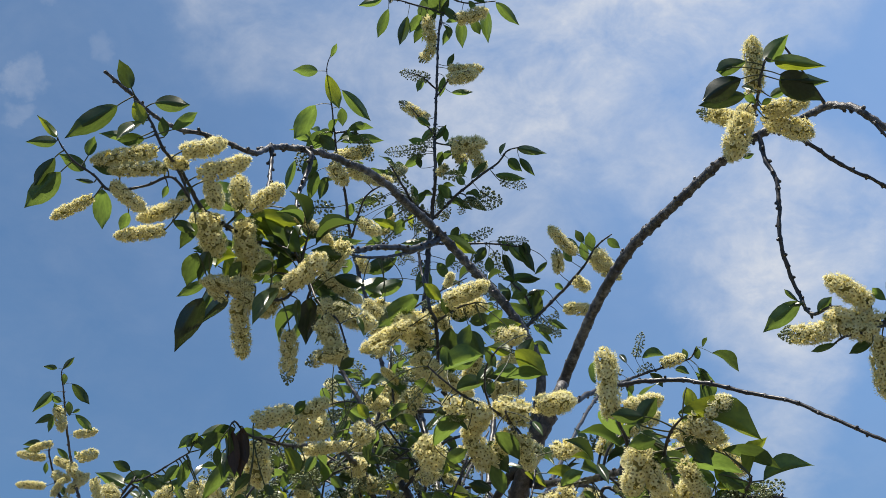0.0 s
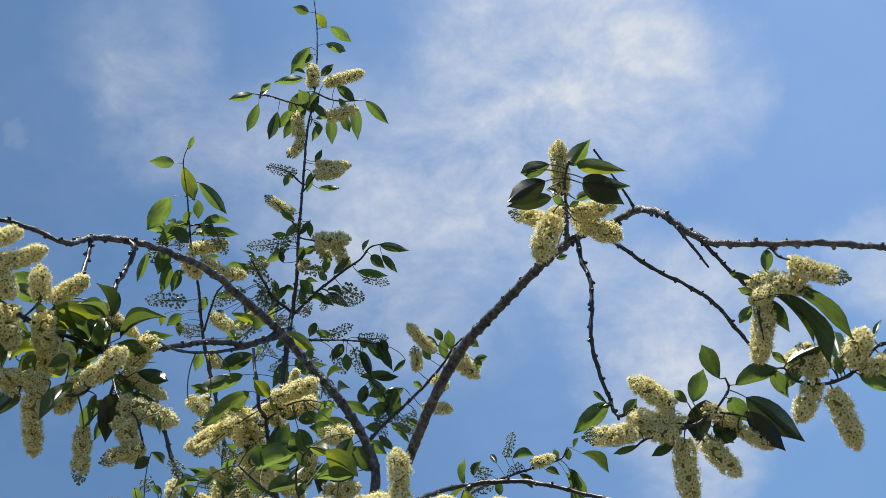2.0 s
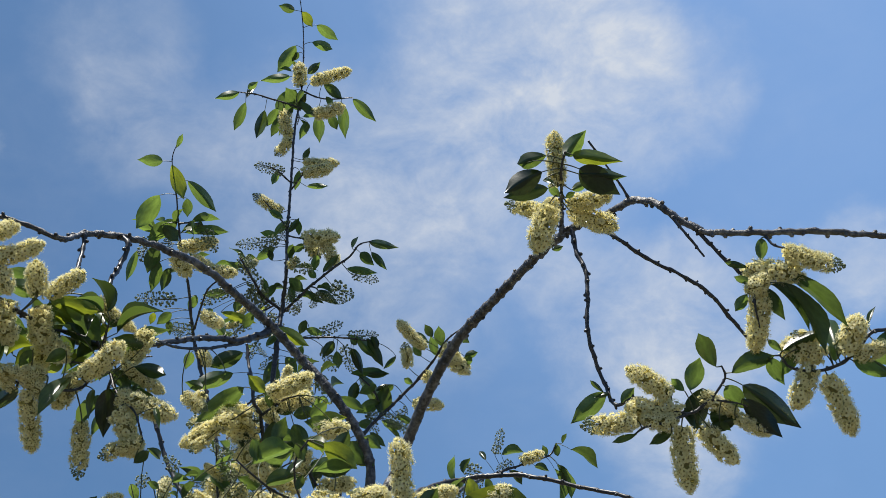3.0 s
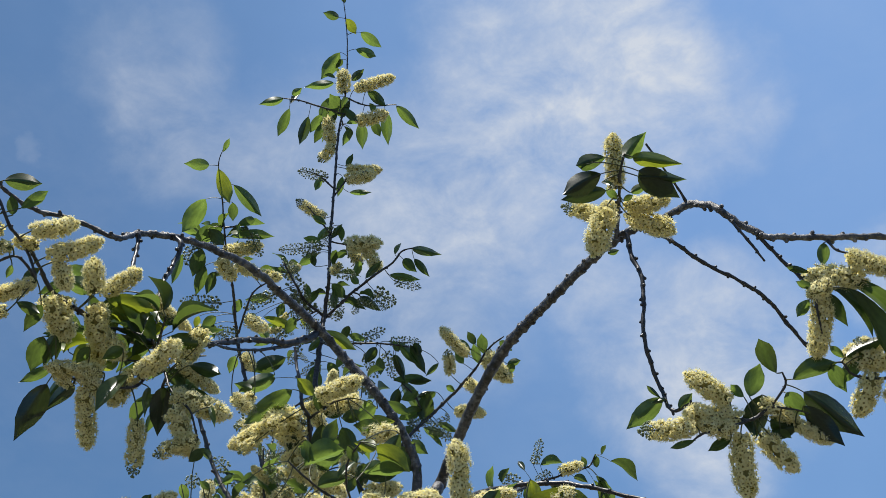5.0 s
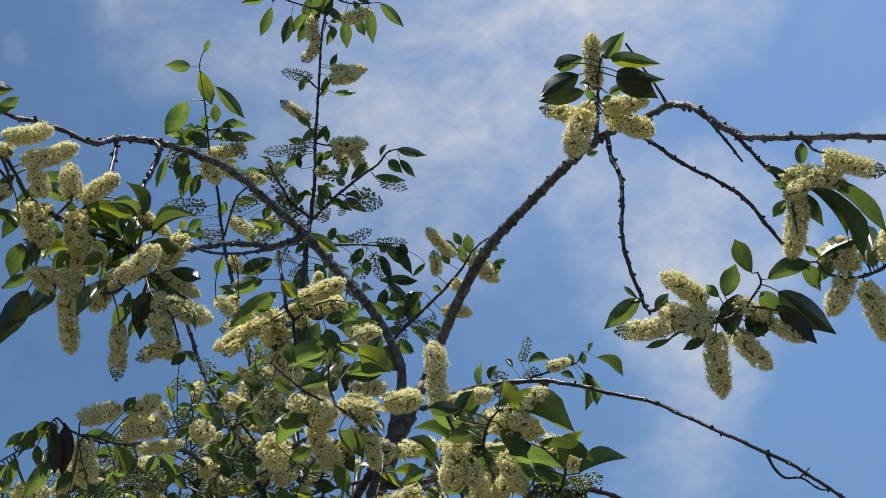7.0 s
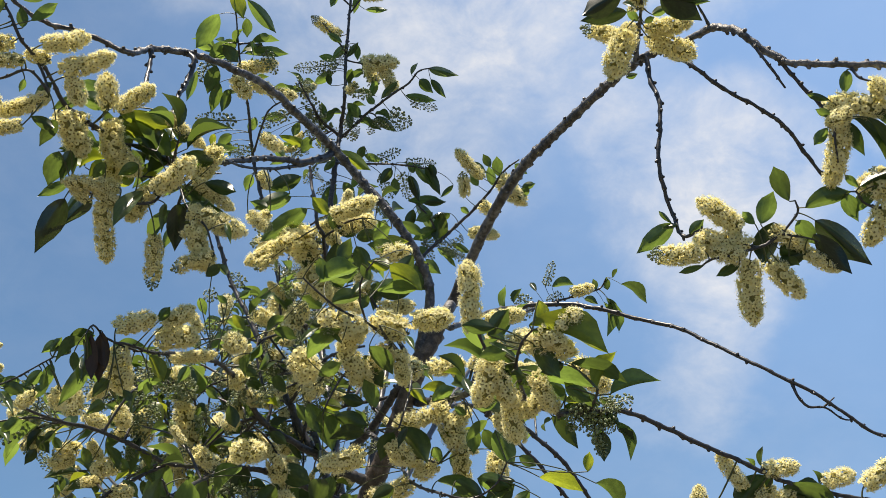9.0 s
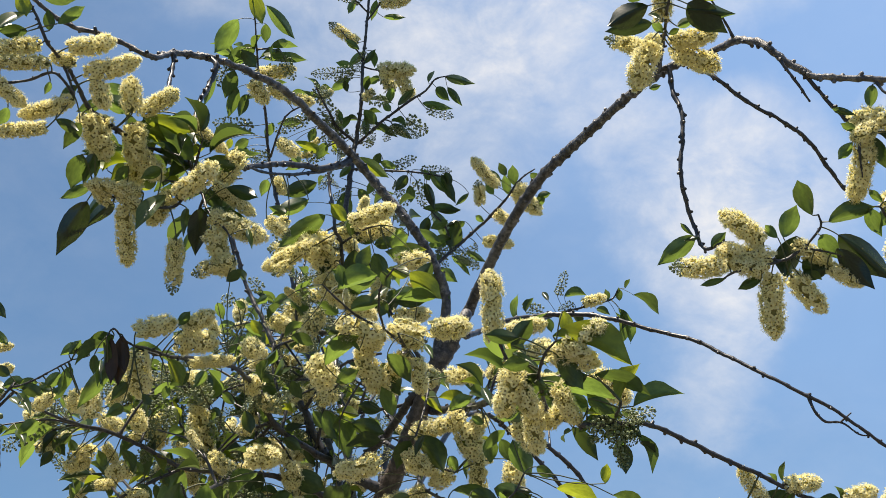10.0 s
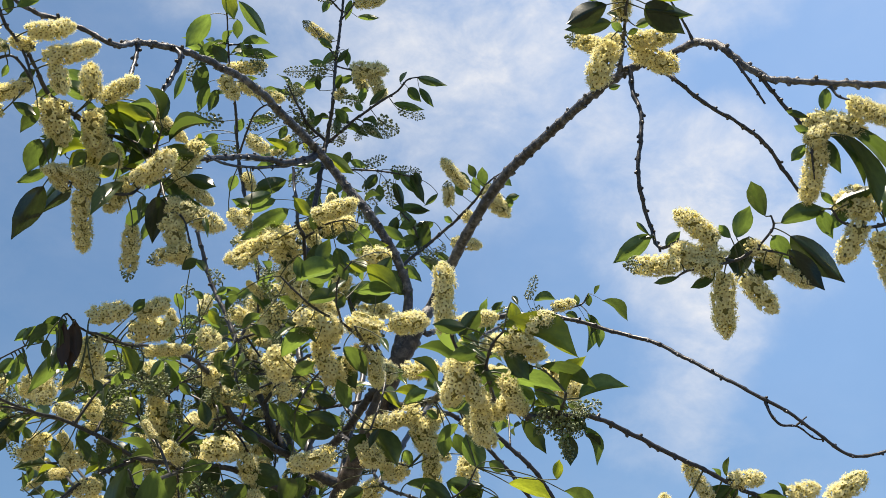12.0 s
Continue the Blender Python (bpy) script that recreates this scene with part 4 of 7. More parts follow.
leaf((-0.105, 2.098, 2.720), (-0.065, 2.120, 2.678), 0.021, -53)
leaf((-0.112, 2.113, 2.697), (-0.090, 2.153, 2.650), 0.019, -29)
leaf((-0.070, 2.098, 2.720), (-0.057, 2.112, 2.693), 0.018, -38)
leaf((-0.155, 2.104, 2.711), (-0.179, 2.122, 2.681), 0.023, 43)
leaf((-0.218, 2.093, 2.758), (-0.231, 2.108, 2.731), 0.021, 29)
leaf((-0.181, 2.110, 2.732), (-0.218, 2.103, 2.742), 0.018, 62)
leaf((-0.148, 2.116, 2.693), (-0.144, 2.129, 2.657), 0.021, -20)
leaf((-0.105, 2.109, 2.703), (-0.117, 2.102, 2.727), 0.016, 54)
leaf((-0.117, 2.119, 2.702), (-0.093, 2.145, 2.651), 0.016, -40)
leaf((-0.017, 2.144, 2.693), (-0.045, 2.161, 2.670), 0.012, 50)
branch("branch", (-0.211, 1.580, 2.252, 0.0030), (-0.212, 1.531, 2.283, 0.0030), (-0.218, 1.499, 2.288, 0.0030), (-0.224, 1.507, 2.320, 0.0030), (-0.237, 1.531, 2.371, 0.0027), (-0.244, 1.536, 2.408, 0.0023))
raceme((-0.243, 1.492, 2.262), (-0.322, 1.517, 2.233), 0.032)
raceme((-0.216, 1.536, 2.274), (-0.276, 1.536, 2.287), 0.049)
raceme((-0.249, 1.559, 2.239), (-0.204, 1.571, 2.202), 0.040)
raceme((-0.214, 1.555, 2.265), (-0.258, 1.556, 2.266), 0.035)
raceme((-0.279, 1.489, 2.228), (-0.304, 1.495, 2.213), 0.022, "half")
leaf((-0.236, 1.500, 2.316), (-0.305, 1.511, 2.263), 0.031, 59)
leaf((-0.201, 1.494, 2.304), (-0.226, 1.475, 2.323), 0.023, 53, "young")
leaf((-0.229, 1.533, 2.265), (-0.242, 1.555, 2.237), 0.029, 22)
branch("twig", (-0.212, 1.532, 2.282, 0.0022), (-0.174, 1.486, 2.286, 0.0016), (-0.146, 1.459, 2.283, 0.0011))
raceme((-0.193, 1.472, 2.293), (-0.132, 1.447, 2.311), 0.031)
raceme((-0.192, 1.501, 2.288), (-0.136, 1.505, 2.298), 0.036)
raceme((-0.120, 1.474, 2.231), (-0.078, 1.466, 2.236), 0.033)
leaf((-0.155, 1.490, 2.250), (-0.136, 1.508, 2.213), 0.037, -47)
leaf((-0.187, 1.508, 2.263), (-0.191, 1.535, 2.206), 0.030, -0)
leaf((-0.125, 1.487, 2.254), (-0.078, 1.497, 2.263), 0.023, -68, "young")
leaf((-0.183, 1.501, 2.274), (-0.150, 1.503, 2.289), 0.021, -66)
leaf((-0.105, 1.473, 2.276), (-0.130, 1.482, 2.257), 0.021, 57)
leaf((-0.192, 1.498, 2.278), (-0.191, 1.478, 2.306), 0.018, 6)
leaf((-0.155, 1.483, 2.261), (-0.122, 1.487, 2.272), 0.023, -67)
leaf((-0.092, 1.464, 2.235), (-0.135, 1.468, 2.244), 0.030, 68)
branch("branch", (-0.248, 1.631, 2.169, 0.0040), (-0.201, 1.653, 2.182, 0.0039), (-0.211, 1.596, 2.226, 0.0034), (-0.211, 1.580, 2.252, 0.0030))
raceme((-0.215, 1.598, 2.219), (-0.160, 1.623, 2.197), 0.035)
leaf((-0.211, 1.602, 2.219), (-0.179, 1.577, 2.237), 0.024, -48)
leaf((-0.216, 1.616, 2.197), (-0.251, 1.609, 2.212), 0.020, 70)
raceme((-0.254, 1.581, 2.201), (-0.273, 1.572, 2.216), 0.027, "bud")
branch("shoot", (-0.163, 1.835, 1.800, 0.0074), (-0.144, 2.004, 2.134, 0.0060), (-0.125, 2.173, 2.440, 0.0046), (-0.079, 2.183, 2.534, 0.0042), (-0.030, 2.212, 2.601, 0.0039), (0.021, 2.206, 2.653, 0.0033), (0.065, 2.178, 2.696, 0.0029), (0.097, 2.152, 2.737, 0.0022), (0.129, 2.138, 2.758, 0.0014))
raceme((0.048, 2.149, 2.715), (-0.005, 2.102, 2.760), 0.032)
raceme((0.010, 2.173, 2.679), (0.003, 2.138, 2.721), 0.030, "half")
raceme((0.084, 2.168, 2.717), (0.143, 2.186, 2.677), 0.043)
raceme((0.095, 2.160, 2.729), (0.122, 2.172, 2.693), 0.038)
raceme((0.044, 2.196, 2.674), (0.074, 2.205, 2.656), 0.034)
raceme((0.020, 2.217, 2.611), (0.084, 2.216, 2.605), 0.033)
raceme((0.008, 2.209, 2.593), (-0.024, 2.214, 2.581), 0.023, "bud")
leaf((0.065, 2.136, 2.737), (0.048, 2.126, 2.763), 0.022, 50)
leaf((0.084, 2.161, 2.727), (0.079, 2.134, 2.762), 0.027, 8)
leaf((0.074, 2.174, 2.708), (0.061, 2.146, 2.743), 0.021, 20)
leaf((0.120, 2.146, 2.751), (0.148, 2.157, 2.733), 0.027, -54)
leaf((0.137, 2.159, 2.700), (0.166, 2.151, 2.705), 0.017, -61)
leaf((0.128, 2.173, 2.679), (0.153, 2.152, 2.697), 0.021, -48)
leaf((-0.017, 2.216, 2.582), (0.027, 2.232, 2.566), 0.016, -61)
leaf((0.021, 2.208, 2.654), (0.001, 2.196, 2.663), 0.016, 53)
leaf((0.039, 2.159, 2.700), (0.020, 2.149, 2.724), 0.018, 51)
leaf((-0.067, 2.196, 2.553), (-0.105, 2.204, 2.556), 0.021, 67)
leaf((-0.074, 2.191, 2.531), (-0.041, 2.205, 2.504), 0.017, -59)
leaf((-0.039, 2.213, 2.556), (-0.007, 2.230, 2.530), 0.011, -38)
leaf((-0.024, 2.194, 2.647), (-0.041, 2.207, 2.634), 0.013, 46)
leaf((0.020, 2.131, 2.743), (0.056, 2.145, 2.727), 0.021, -56)
raceme((-0.086, 2.201, 2.575), (-0.030, 2.200, 2.579), 0.023, "bud")
raceme((-0.039, 2.210, 2.562), (0.009, 2.210, 2.550), 0.020, "bud")
branch("twig", (-0.037, 2.208, 2.591, 0.0027), (-0.049, 2.215, 2.595, 0.0026), (-0.068, 2.191, 2.632, 0.0022), (-0.100, 2.174, 2.659, 0.0015))
raceme((-0.030, 2.221, 2.575), (0.010, 2.243, 2.557), 0.030, "bud")
raceme((-0.080, 2.213, 2.587), (-0.061, 2.229, 2.547), 0.028, "bud")
leaf((-0.040, 2.179, 2.640), (-0.052, 2.203, 2.576), 0.037, 23)
leaf((-0.062, 2.179, 2.640), (-0.099, 2.187, 2.623), 0.034, 61)
leaf((-0.118, 2.165, 2.661), (-0.036, 2.158, 2.655), 0.021, -48)
leaf((-0.106, 2.175, 2.645), (-0.118, 2.189, 2.604), 0.024, 34)
leaf((-0.055, 2.199, 2.608), (-0.106, 2.221, 2.591), 0.029, 58)
leaf((-0.005, 2.233, 2.556), (-0.049, 2.214, 2.568), 0.021, 61)
leaf((-0.099, 2.168, 2.657), (-0.041, 2.244, 2.590), 0.029, -31)
leaf((-0.084, 2.168, 2.657), (-0.034, 2.157, 2.657), 0.016, -63)
leaf((-0.062, 2.185, 2.630), (-0.030, 2.185, 2.643), 0.013, -66)
leaf((-0.106, 2.185, 2.630), (-0.119, 2.206, 2.611), 0.016, 29)
branch("shoot", (-0.163, 1.835, 1.800, 0.0070), (-0.038, 2.225, 2.169, 0.0057), (0.088, 2.616, 2.499, 0.0044), (0.153, 2.765, 2.610, 0.0040), (0.243, 2.921, 2.705, 0.0040), (0.331, 2.967, 2.752, 0.0032), (0.421, 3.013, 2.799, 0.0026), (0.444, 3.000, 2.832, 0.0018))
raceme((0.255, 2.947, 2.776), (0.273, 2.928, 2.845), 0.033, "bud")
raceme((0.330, 2.956, 2.758), (0.391, 2.949, 2.780), 0.040)
raceme((0.304, 2.955, 2.758), (0.264, 2.969, 2.743), 0.030, "bud")
raceme((0.209, 2.905, 2.708), (0.159, 2.899, 2.729), 0.043, "bud")
raceme((0.169, 2.901, 2.661), (0.209, 2.897, 2.679), 0.039, "bud")
raceme((0.130, 2.911, 2.637), (0.169, 2.896, 2.659), 0.032, "bud")
leaf((0.275, 2.947, 2.777), (0.337, 2.930, 2.776), 0.033, -36)
leaf((0.485, 2.984, 2.805), (0.562, 3.013, 2.758), 0.043, -14)
leaf((0.448, 3.011, 2.796), (0.443, 2.994, 2.829), 0.027, 8)
leaf((0.462, 2.997, 2.831), (0.476, 2.987, 2.857), 0.016, -17)
leaf((0.443, 3.001, 2.766), (0.453, 3.030, 2.709), 0.034, 28)
leaf((0.433, 3.005, 2.756), (0.446, 3.044, 2.663), 0.038, 32)
leaf((0.453, 3.004, 2.757), (0.481, 3.038, 2.674), 0.038, 13)
leaf((0.131, 2.893, 2.678), (0.135, 2.875, 2.745), 0.030, -140)
leaf((0.159, 2.885, 2.698), (0.180, 2.873, 2.737), 0.024, -24)
leaf((0.374, 2.981, 2.754), (0.415, 2.993, 2.742), 0.023, -42)
leaf((0.227, 2.932, 2.754), (0.212, 2.960, 2.792), 0.017, -37, "flat")
leaf((0.295, 2.945, 2.727), (0.331, 2.970, 2.694), 0.029, -15)
leaf((0.160, 2.891, 2.683), (0.146, 2.917, 2.640), 0.027, -11)
leaf((0.226, 2.911, 2.693), (0.236, 2.921, 2.654), 0.024, -36)
leaf((0.413, 3.012, 2.794), (0.403, 2.998, 2.825), 0.018, 15)
branch("twig", (-0.011, 1.664, 2.221, 0.0051), (-0.012, 1.677, 2.190, 0.0048), (0.057, 1.802, 2.265, 0.0048), (0.131, 1.842, 2.295, 0.0046), (0.201, 1.819, 2.291, 0.0044), (0.256, 1.777, 2.267, 0.0041), (0.320, 1.751, 2.240, 0.0038), (0.372, 1.721, 2.217, 0.0037), (0.429, 1.688, 2.175, 0.0034), (0.482, 1.654, 2.133, 0.0031), (0.530, 1.641, 2.103, 0.0031), (0.572, 1.639, 2.080, 0.0029), (0.623, 1.642, 2.044, 0.0027), (0.659, 1.650, 2.025, 0.0027), (0.694, 1.650, 2.025, 0.0026), (0.746, 1.642, 2.045, 0.0023))
branch("twig", (0.532, 1.642, 2.101, 0.0025), (0.539, 1.639, 2.078, 0.0023), (0.555, 1.645, 2.064, 0.0023), (0.582, 1.646, 2.063, 0.0017), (0.605, 1.641, 2.045, 0.0014), (0.623, 1.642, 2.044, 0.0011))
branch("twig", (0.579, 1.646, 2.064, 0.0015), (0.587, 1.643, 2.071, 0.0014), (0.595, 1.640, 2.078, 0.0011))
branch("branch", (-0.077, 1.677, 2.067, 0.0065), (-0.056, 1.668, 2.058, 0.0062), (-0.023, 1.514, 2.022, 0.0049), (0.001, 1.397, 1.991, 0.0042), (0.037, 1.159, 1.938, 0.0033), (0.073, 1.048, 1.892, 0.0029), (0.103, 1.006, 1.869, 0.0028), (0.136, 1.006, 1.871, 0.0026), (0.167, 1.017, 1.875, 0.0024), (0.206, 1.035, 1.866, 0.0024), (0.246, 1.042, 1.850, 0.0023), (0.283, 1.059, 1.841, 0.0022), (0.323, 1.067, 1.825, 0.0021), (0.367, 1.083, 1.818, 0.0021), (0.407, 1.086, 1.812, 0.0020), (0.442, 1.088, 1.809, 0.0018))
leaf((0.143, 1.007, 1.852), (0.145, 1.015, 1.826), 0.016, -171)
leaf((0.153, 1.010, 1.864), (0.171, 1.024, 1.830), 0.013, -0)
leaf((0.159, 1.013, 1.856), (0.175, 1.020, 1.848), 0.010, -23)
leaf((0.108, 1.004, 1.876), (0.126, 1.013, 1.868), 0.015, -61)
leaf((0.149, 1.007, 1.870), (0.160, 1.010, 1.860), 0.015, -65)
leaf((0.114, 1.004, 1.859), (0.109, 1.010, 1.849), 0.010, 43)
leaf((0.108, 1.002, 1.881), (0.131, 1.010, 1.879), 0.012, -48, "young")
raceme((0.090, 1.017, 1.890), (0.069, 1.024, 1.871), 0.020)
raceme((0.142, 1.003, 1.870), (0.131, 1.013, 1.852), 0.022, "bud")
raceme((0.147, 1.007, 1.878), (0.169, 1.002, 1.885), 0.019, "bud")
raceme((0.137, 1.012, 1.850), (0.146, 1.015, 1.833), 0.015, "bud")
raceme((0.124, 1.001, 1.875), (0.114, 1.008, 1.855), 0.020, "bud")
raceme((0.152, 1.009, 1.873), (0.143, 1.017, 1.861), 0.020, "bud")
raceme((-0.009, 1.402, 1.968), (0.008, 1.416, 1.934), 0.038)
raceme((-0.014, 1.395, 1.985), (-0.028, 1.408, 1.965), 0.030)
raceme((0.017, 1.398, 1.980), (0.003, 1.407, 1.958), 0.027)
leaf((0.026, 1.349, 1.941), (0.027, 1.360, 1.909), 0.023, -6)
leaf((-0.028, 1.337, 1.968), (0.000, 1.326, 1.985), 0.018, -44)
leaf((0.039, 1.351, 1.938), (0.054, 1.360, 1.912), 0.018, -55)
leaf((0.016, 1.344, 1.954), (0.001, 1.339, 1.963), 0.015, 67)
raceme((0.294, 1.079, 1.817), (0.270, 1.068, 1.848), 0.018)
raceme((0.308, 1.065, 1.833), (0.340, 1.060, 1.837), 0.020)
raceme((0.370, 1.077, 1.825), (0.399, 1.072, 1.833), 0.020)
raceme((0.414, 1.086, 1.823), (0.445, 1.070, 1.848), 0.024)
raceme((0.253, 1.093, 1.784), (0.247, 1.078, 1.816), 0.019)
raceme((0.344, 1.081, 1.814), (0.316, 1.087, 1.803), 0.023)
raceme((0.304, 1.084, 1.808), (0.320, 1.077, 1.818), 0.017)
leaf((0.313, 1.067, 1.828), (0.283, 1.077, 1.793), 0.025, 65)
leaf((0.343, 1.082, 1.813), (0.376, 1.081, 1.798), 0.020, -73)
leaf((0.307, 1.063, 1.836), (0.307, 1.052, 1.853), 0.008, 29)
leaf((0.343, 1.079, 1.820), (0.370, 1.080, 1.822), 0.011, -39)
leaf((0.316, 1.072, 1.817), (0.314, 1.079, 1.807), 0.006, 5)
leaf((0.301, 1.063, 1.836), (0.292, 1.061, 1.843), 0.006, 21)
leaf((0.367, 1.078, 1.823), (0.360, 1.071, 1.835), 0.006, -14)
leaf((0.338, 1.079, 1.819), (0.343, 1.094, 1.794), 0.026, -2)
leaf((0.330, 1.072, 1.818), (0.384, 1.074, 1.793), 0.027, -30)
leaf((0.313, 1.072, 1.817), (0.318, 1.068, 1.828), 0.007, -67)
raceme((0.136, 1.009, 1.870), (0.120, 1.012, 1.857), 0.019, "bud")
raceme((0.125, 1.008, 1.871), (0.139, 1.011, 1.858), 0.020, "bud")
raceme((0.150, 1.015, 1.874), (0.161, 1.013, 1.880), 0.016, "bud")
raceme((0.119, 1.005, 1.876), (0.136, 1.006, 1.883), 0.019, "bud")
raceme((0.143, 1.011, 1.865), (0.155, 1.013, 1.857), 0.017, "bud")
leaf((0.119, 1.005, 1.876), (0.141, 1.008, 1.871), 0.015, -72)
leaf((0.142, 1.013, 1.877), (0.127, 1.022, 1.861), 0.015, 65)
leaf((0.136, 1.010, 1.867), (0.156, 1.015, 1.861), 0.014, -68)
leaf((0.156, 1.012, 1.880), (0.141, 1.008, 1.884), 0.013, 67)
leaf((0.111, 1.007, 1.874), (0.101, 1.012, 1.863), 0.011, 65)
leaf((0.146, 1.021, 1.859), (0.135, 1.026, 1.846), 0.010, 69)
leaf((0.109, 1.008, 1.888), (0.087, 1.009, 1.899), 0.015, 74)
leaf((0.124, 1.003, 1.882), (0.107, 0.997, 1.896), 0.012, 60, "young")
leaf((0.011, 1.210, 1.962), (0.021, 1.188, 1.933), 0.011, 29, "flat")
branch("twig", (0.130, 1.006, 1.870, 0.0019), (0.133, 0.978, 1.875, 0.0014), (0.134, 0.962, 1.880, 0.0009))
leaf((0.110, 0.962, 1.905), (0.160, 0.964, 1.888), 0.019, -29)
leaf((0.105, 0.971, 1.884), (0.128, 0.969, 1.871), 0.020, -75)
leaf((0.134, 0.972, 1.883), (0.151, 0.958, 1.915), 0.019, -14, "young")
leaf((0.147, 0.973, 1.879), (0.193, 0.973, 1.893), 0.018, -35)
leaf((0.103, 0.962, 1.904), (0.082, 0.962, 1.895), 0.013, 76)
leaf((0.138, 0.984, 1.871), (0.121, 0.979, 1.880), 0.014, 64)
raceme((0.136, 1.001, 1.876), (0.109, 0.999, 1.865), 0.020, "bud")
raceme((0.132, 0.996, 1.880), (0.155, 0.995, 1.874), 0.017, "bud")
branch("twig", (0.037, 1.159, 1.938, 0.0026), (0.044, 1.158, 1.940, 0.0024), (0.035, 1.099, 1.955, 0.0021), (0.023, 1.076, 1.978, 0.0018), (0.018, 1.067, 2.000, 0.0013))
raceme((0.016, 1.060, 2.002), (0.010, 1.049, 2.036), 0.027)
raceme((0.019, 1.074, 1.972), (0.013, 1.059, 2.002), 0.027)
raceme((0.031, 1.069, 1.983), (0.070, 1.069, 1.994), 0.020)
leaf((0.058, 1.162, 1.988), (0.034, 1.191, 2.022), 0.010, -43, "flat")
branch("twig", (0.073, 1.048, 1.892, 0.0022), (0.060, 0.989, 1.908, 0.0019), (0.063, 0.958, 1.921, 0.0014), (0.072, 0.941, 1.929, 0.0009))
leaf((0.069, 0.941, 1.934), (0.139, 0.934, 1.906), 0.032, -30, "young")
leaf((0.073, 0.950, 1.932), (0.107, 0.963, 1.918), 0.020, -61)
leaf((0.074, 0.955, 1.920), (0.098, 0.958, 1.890), 0.018, -69)
leaf((0.077, 0.994, 1.900), (0.133, 1.001, 1.894), 0.023, -30)
leaf((0.078, 0.939, 1.958), (0.084, 0.945, 1.936), 0.013, -34, "young")
leaf((0.031, 0.952, 1.927), (0.049, 0.938, 1.947), 0.017, -53)
leaf((0.033, 0.961, 1.922), (0.054, 0.944, 1.904), 0.006, 49, "flat")
leaf((0.038, 0.949, 1.933), (0.007, 0.942, 1.932), 0.014, 70)
leaf((0.055, 0.985, 1.901), (0.026, 0.995, 1.897), 0.017, 70)
leaf((0.050, 0.964, 1.916), (0.024, 0.968, 1.911), 0.017, 71)
leaf((0.046, 0.983, 1.906), (0.069, 0.992, 1.898), 0.015, -65)
leaf((0.043, 1.010, 1.880), (0.021, 1.006, 1.872), 0.013, 79)
raceme((0.064, 0.963, 1.925), (0.110, 0.965, 1.919), 0.027)
raceme((0.094, 0.945, 1.933), (0.113, 0.938, 1.947), 0.021)
raceme((0.078, 0.946, 1.931), (0.102, 0.947, 1.919), 0.021)
raceme((0.036, 0.981, 1.918), (0.024, 0.996, 1.875), 0.029)
raceme((0.057, 1.009, 1.890), (0.062, 1.024, 1.847), 0.023)
raceme((0.077, 0.995, 1.905), (0.100, 1.006, 1.872), 0.021)
raceme((0.041, 0.989, 1.902), (0.056, 0.994, 1.876), 0.024)
leaf((0.031, 0.996, 1.915), (0.050, 0.994, 1.904), 0.017, -75)
leaf((0.026, 1.000, 1.904), (0.043, 1.006, 1.893), 0.016, -64)
leaf((0.041, 0.985, 1.923), (0.060, 0.984, 1.912), 0.015, -73)
leaf((0.053, 1.002, 1.901), (0.037, 1.007, 1.890), 0.015, 68)
leaf((0.070, 1.011, 1.898), (0.053, 1.008, 1.908), 0.015, 68)
branch("twig", (-0.095, 1.699, 2.016, 0.0055), (-0.034, 1.756, 2.067, 0.0049), (0.034, 1.845, 2.104, 0.0043), (0.108, 1.891, 2.058, 0.0039), (0.171, 1.917, 2.000, 0.0035), (0.225, 1.942, 1.942, 0.0035))
branch("twig", (0.056, 1.859, 2.090, 0.0036), (0.074, 1.846, 2.101, 0.0034), (0.132, 1.885, 2.073, 0.0043), (0.195, 1.906, 2.025, 0.0040), (0.233, 1.926, 1.980, 0.0038), (0.263, 1.942, 1.944, 0.0035))
branch("twig", (0.239, 1.202, 2.406, 0.0034), (0.228, 1.198, 2.399, 0.0033), (0.218, 1.124, 2.382, 0.0025), (0.208, 1.050, 2.363, 0.0020), (0.201, 0.996, 2.357, 0.0016), (0.204, 0.976, 2.366, 0.0011))
raceme((0.200, 1.029, 2.355), (0.198, 0.999, 2.408), 0.027)
raceme((0.201, 1.091, 2.354), (0.145, 1.081, 2.365), 0.025, "half")
raceme((0.192, 1.054, 2.348), (0.177, 1.079, 2.300), 0.035)
raceme((0.216, 1.061, 2.353), (0.266, 1.063, 2.368), 0.025)
raceme((0.221, 1.080, 2.355), (0.274, 1.093, 2.342), 0.032)
raceme((0.212, 1.092, 2.368), (0.194, 1.088, 2.374), 0.024)
leaf((0.183, 0.983, 2.366), (0.149, 0.981, 2.353), 0.019, 57)
leaf((0.178, 0.993, 2.350), (0.135, 1.004, 2.329), 0.027, 55, "old")
leaf((0.188, 1.024, 2.349), (0.137, 1.039, 2.346), 0.019, 54, "old")
leaf((0.203, 0.976, 2.361), (0.228, 0.963, 2.387), 0.020, -52)
leaf((0.212, 0.975, 2.361), (0.270, 0.985, 2.359), 0.018, -50, "young")
leaf((0.221, 0.991, 2.353), (0.270, 1.018, 2.336), 0.031, -40, "old")
leaf((0.222, 0.995, 2.348), (0.277, 1.005, 2.352), 0.020, -53)
leaf((0.216, 1.025, 2.347), (0.234, 1.017, 2.352), 0.011, -53)
leaf((0.180, 1.005, 2.347), (0.192, 0.991, 2.328), 0.007, 55, "flat")
leaf((0.205, 1.143, 2.337), (0.218, 1.140, 2.341), 0.009, -58)
leaf((0.167, 0.986, 2.361), (0.150, 0.994, 2.363), 0.010, -67, "flat")
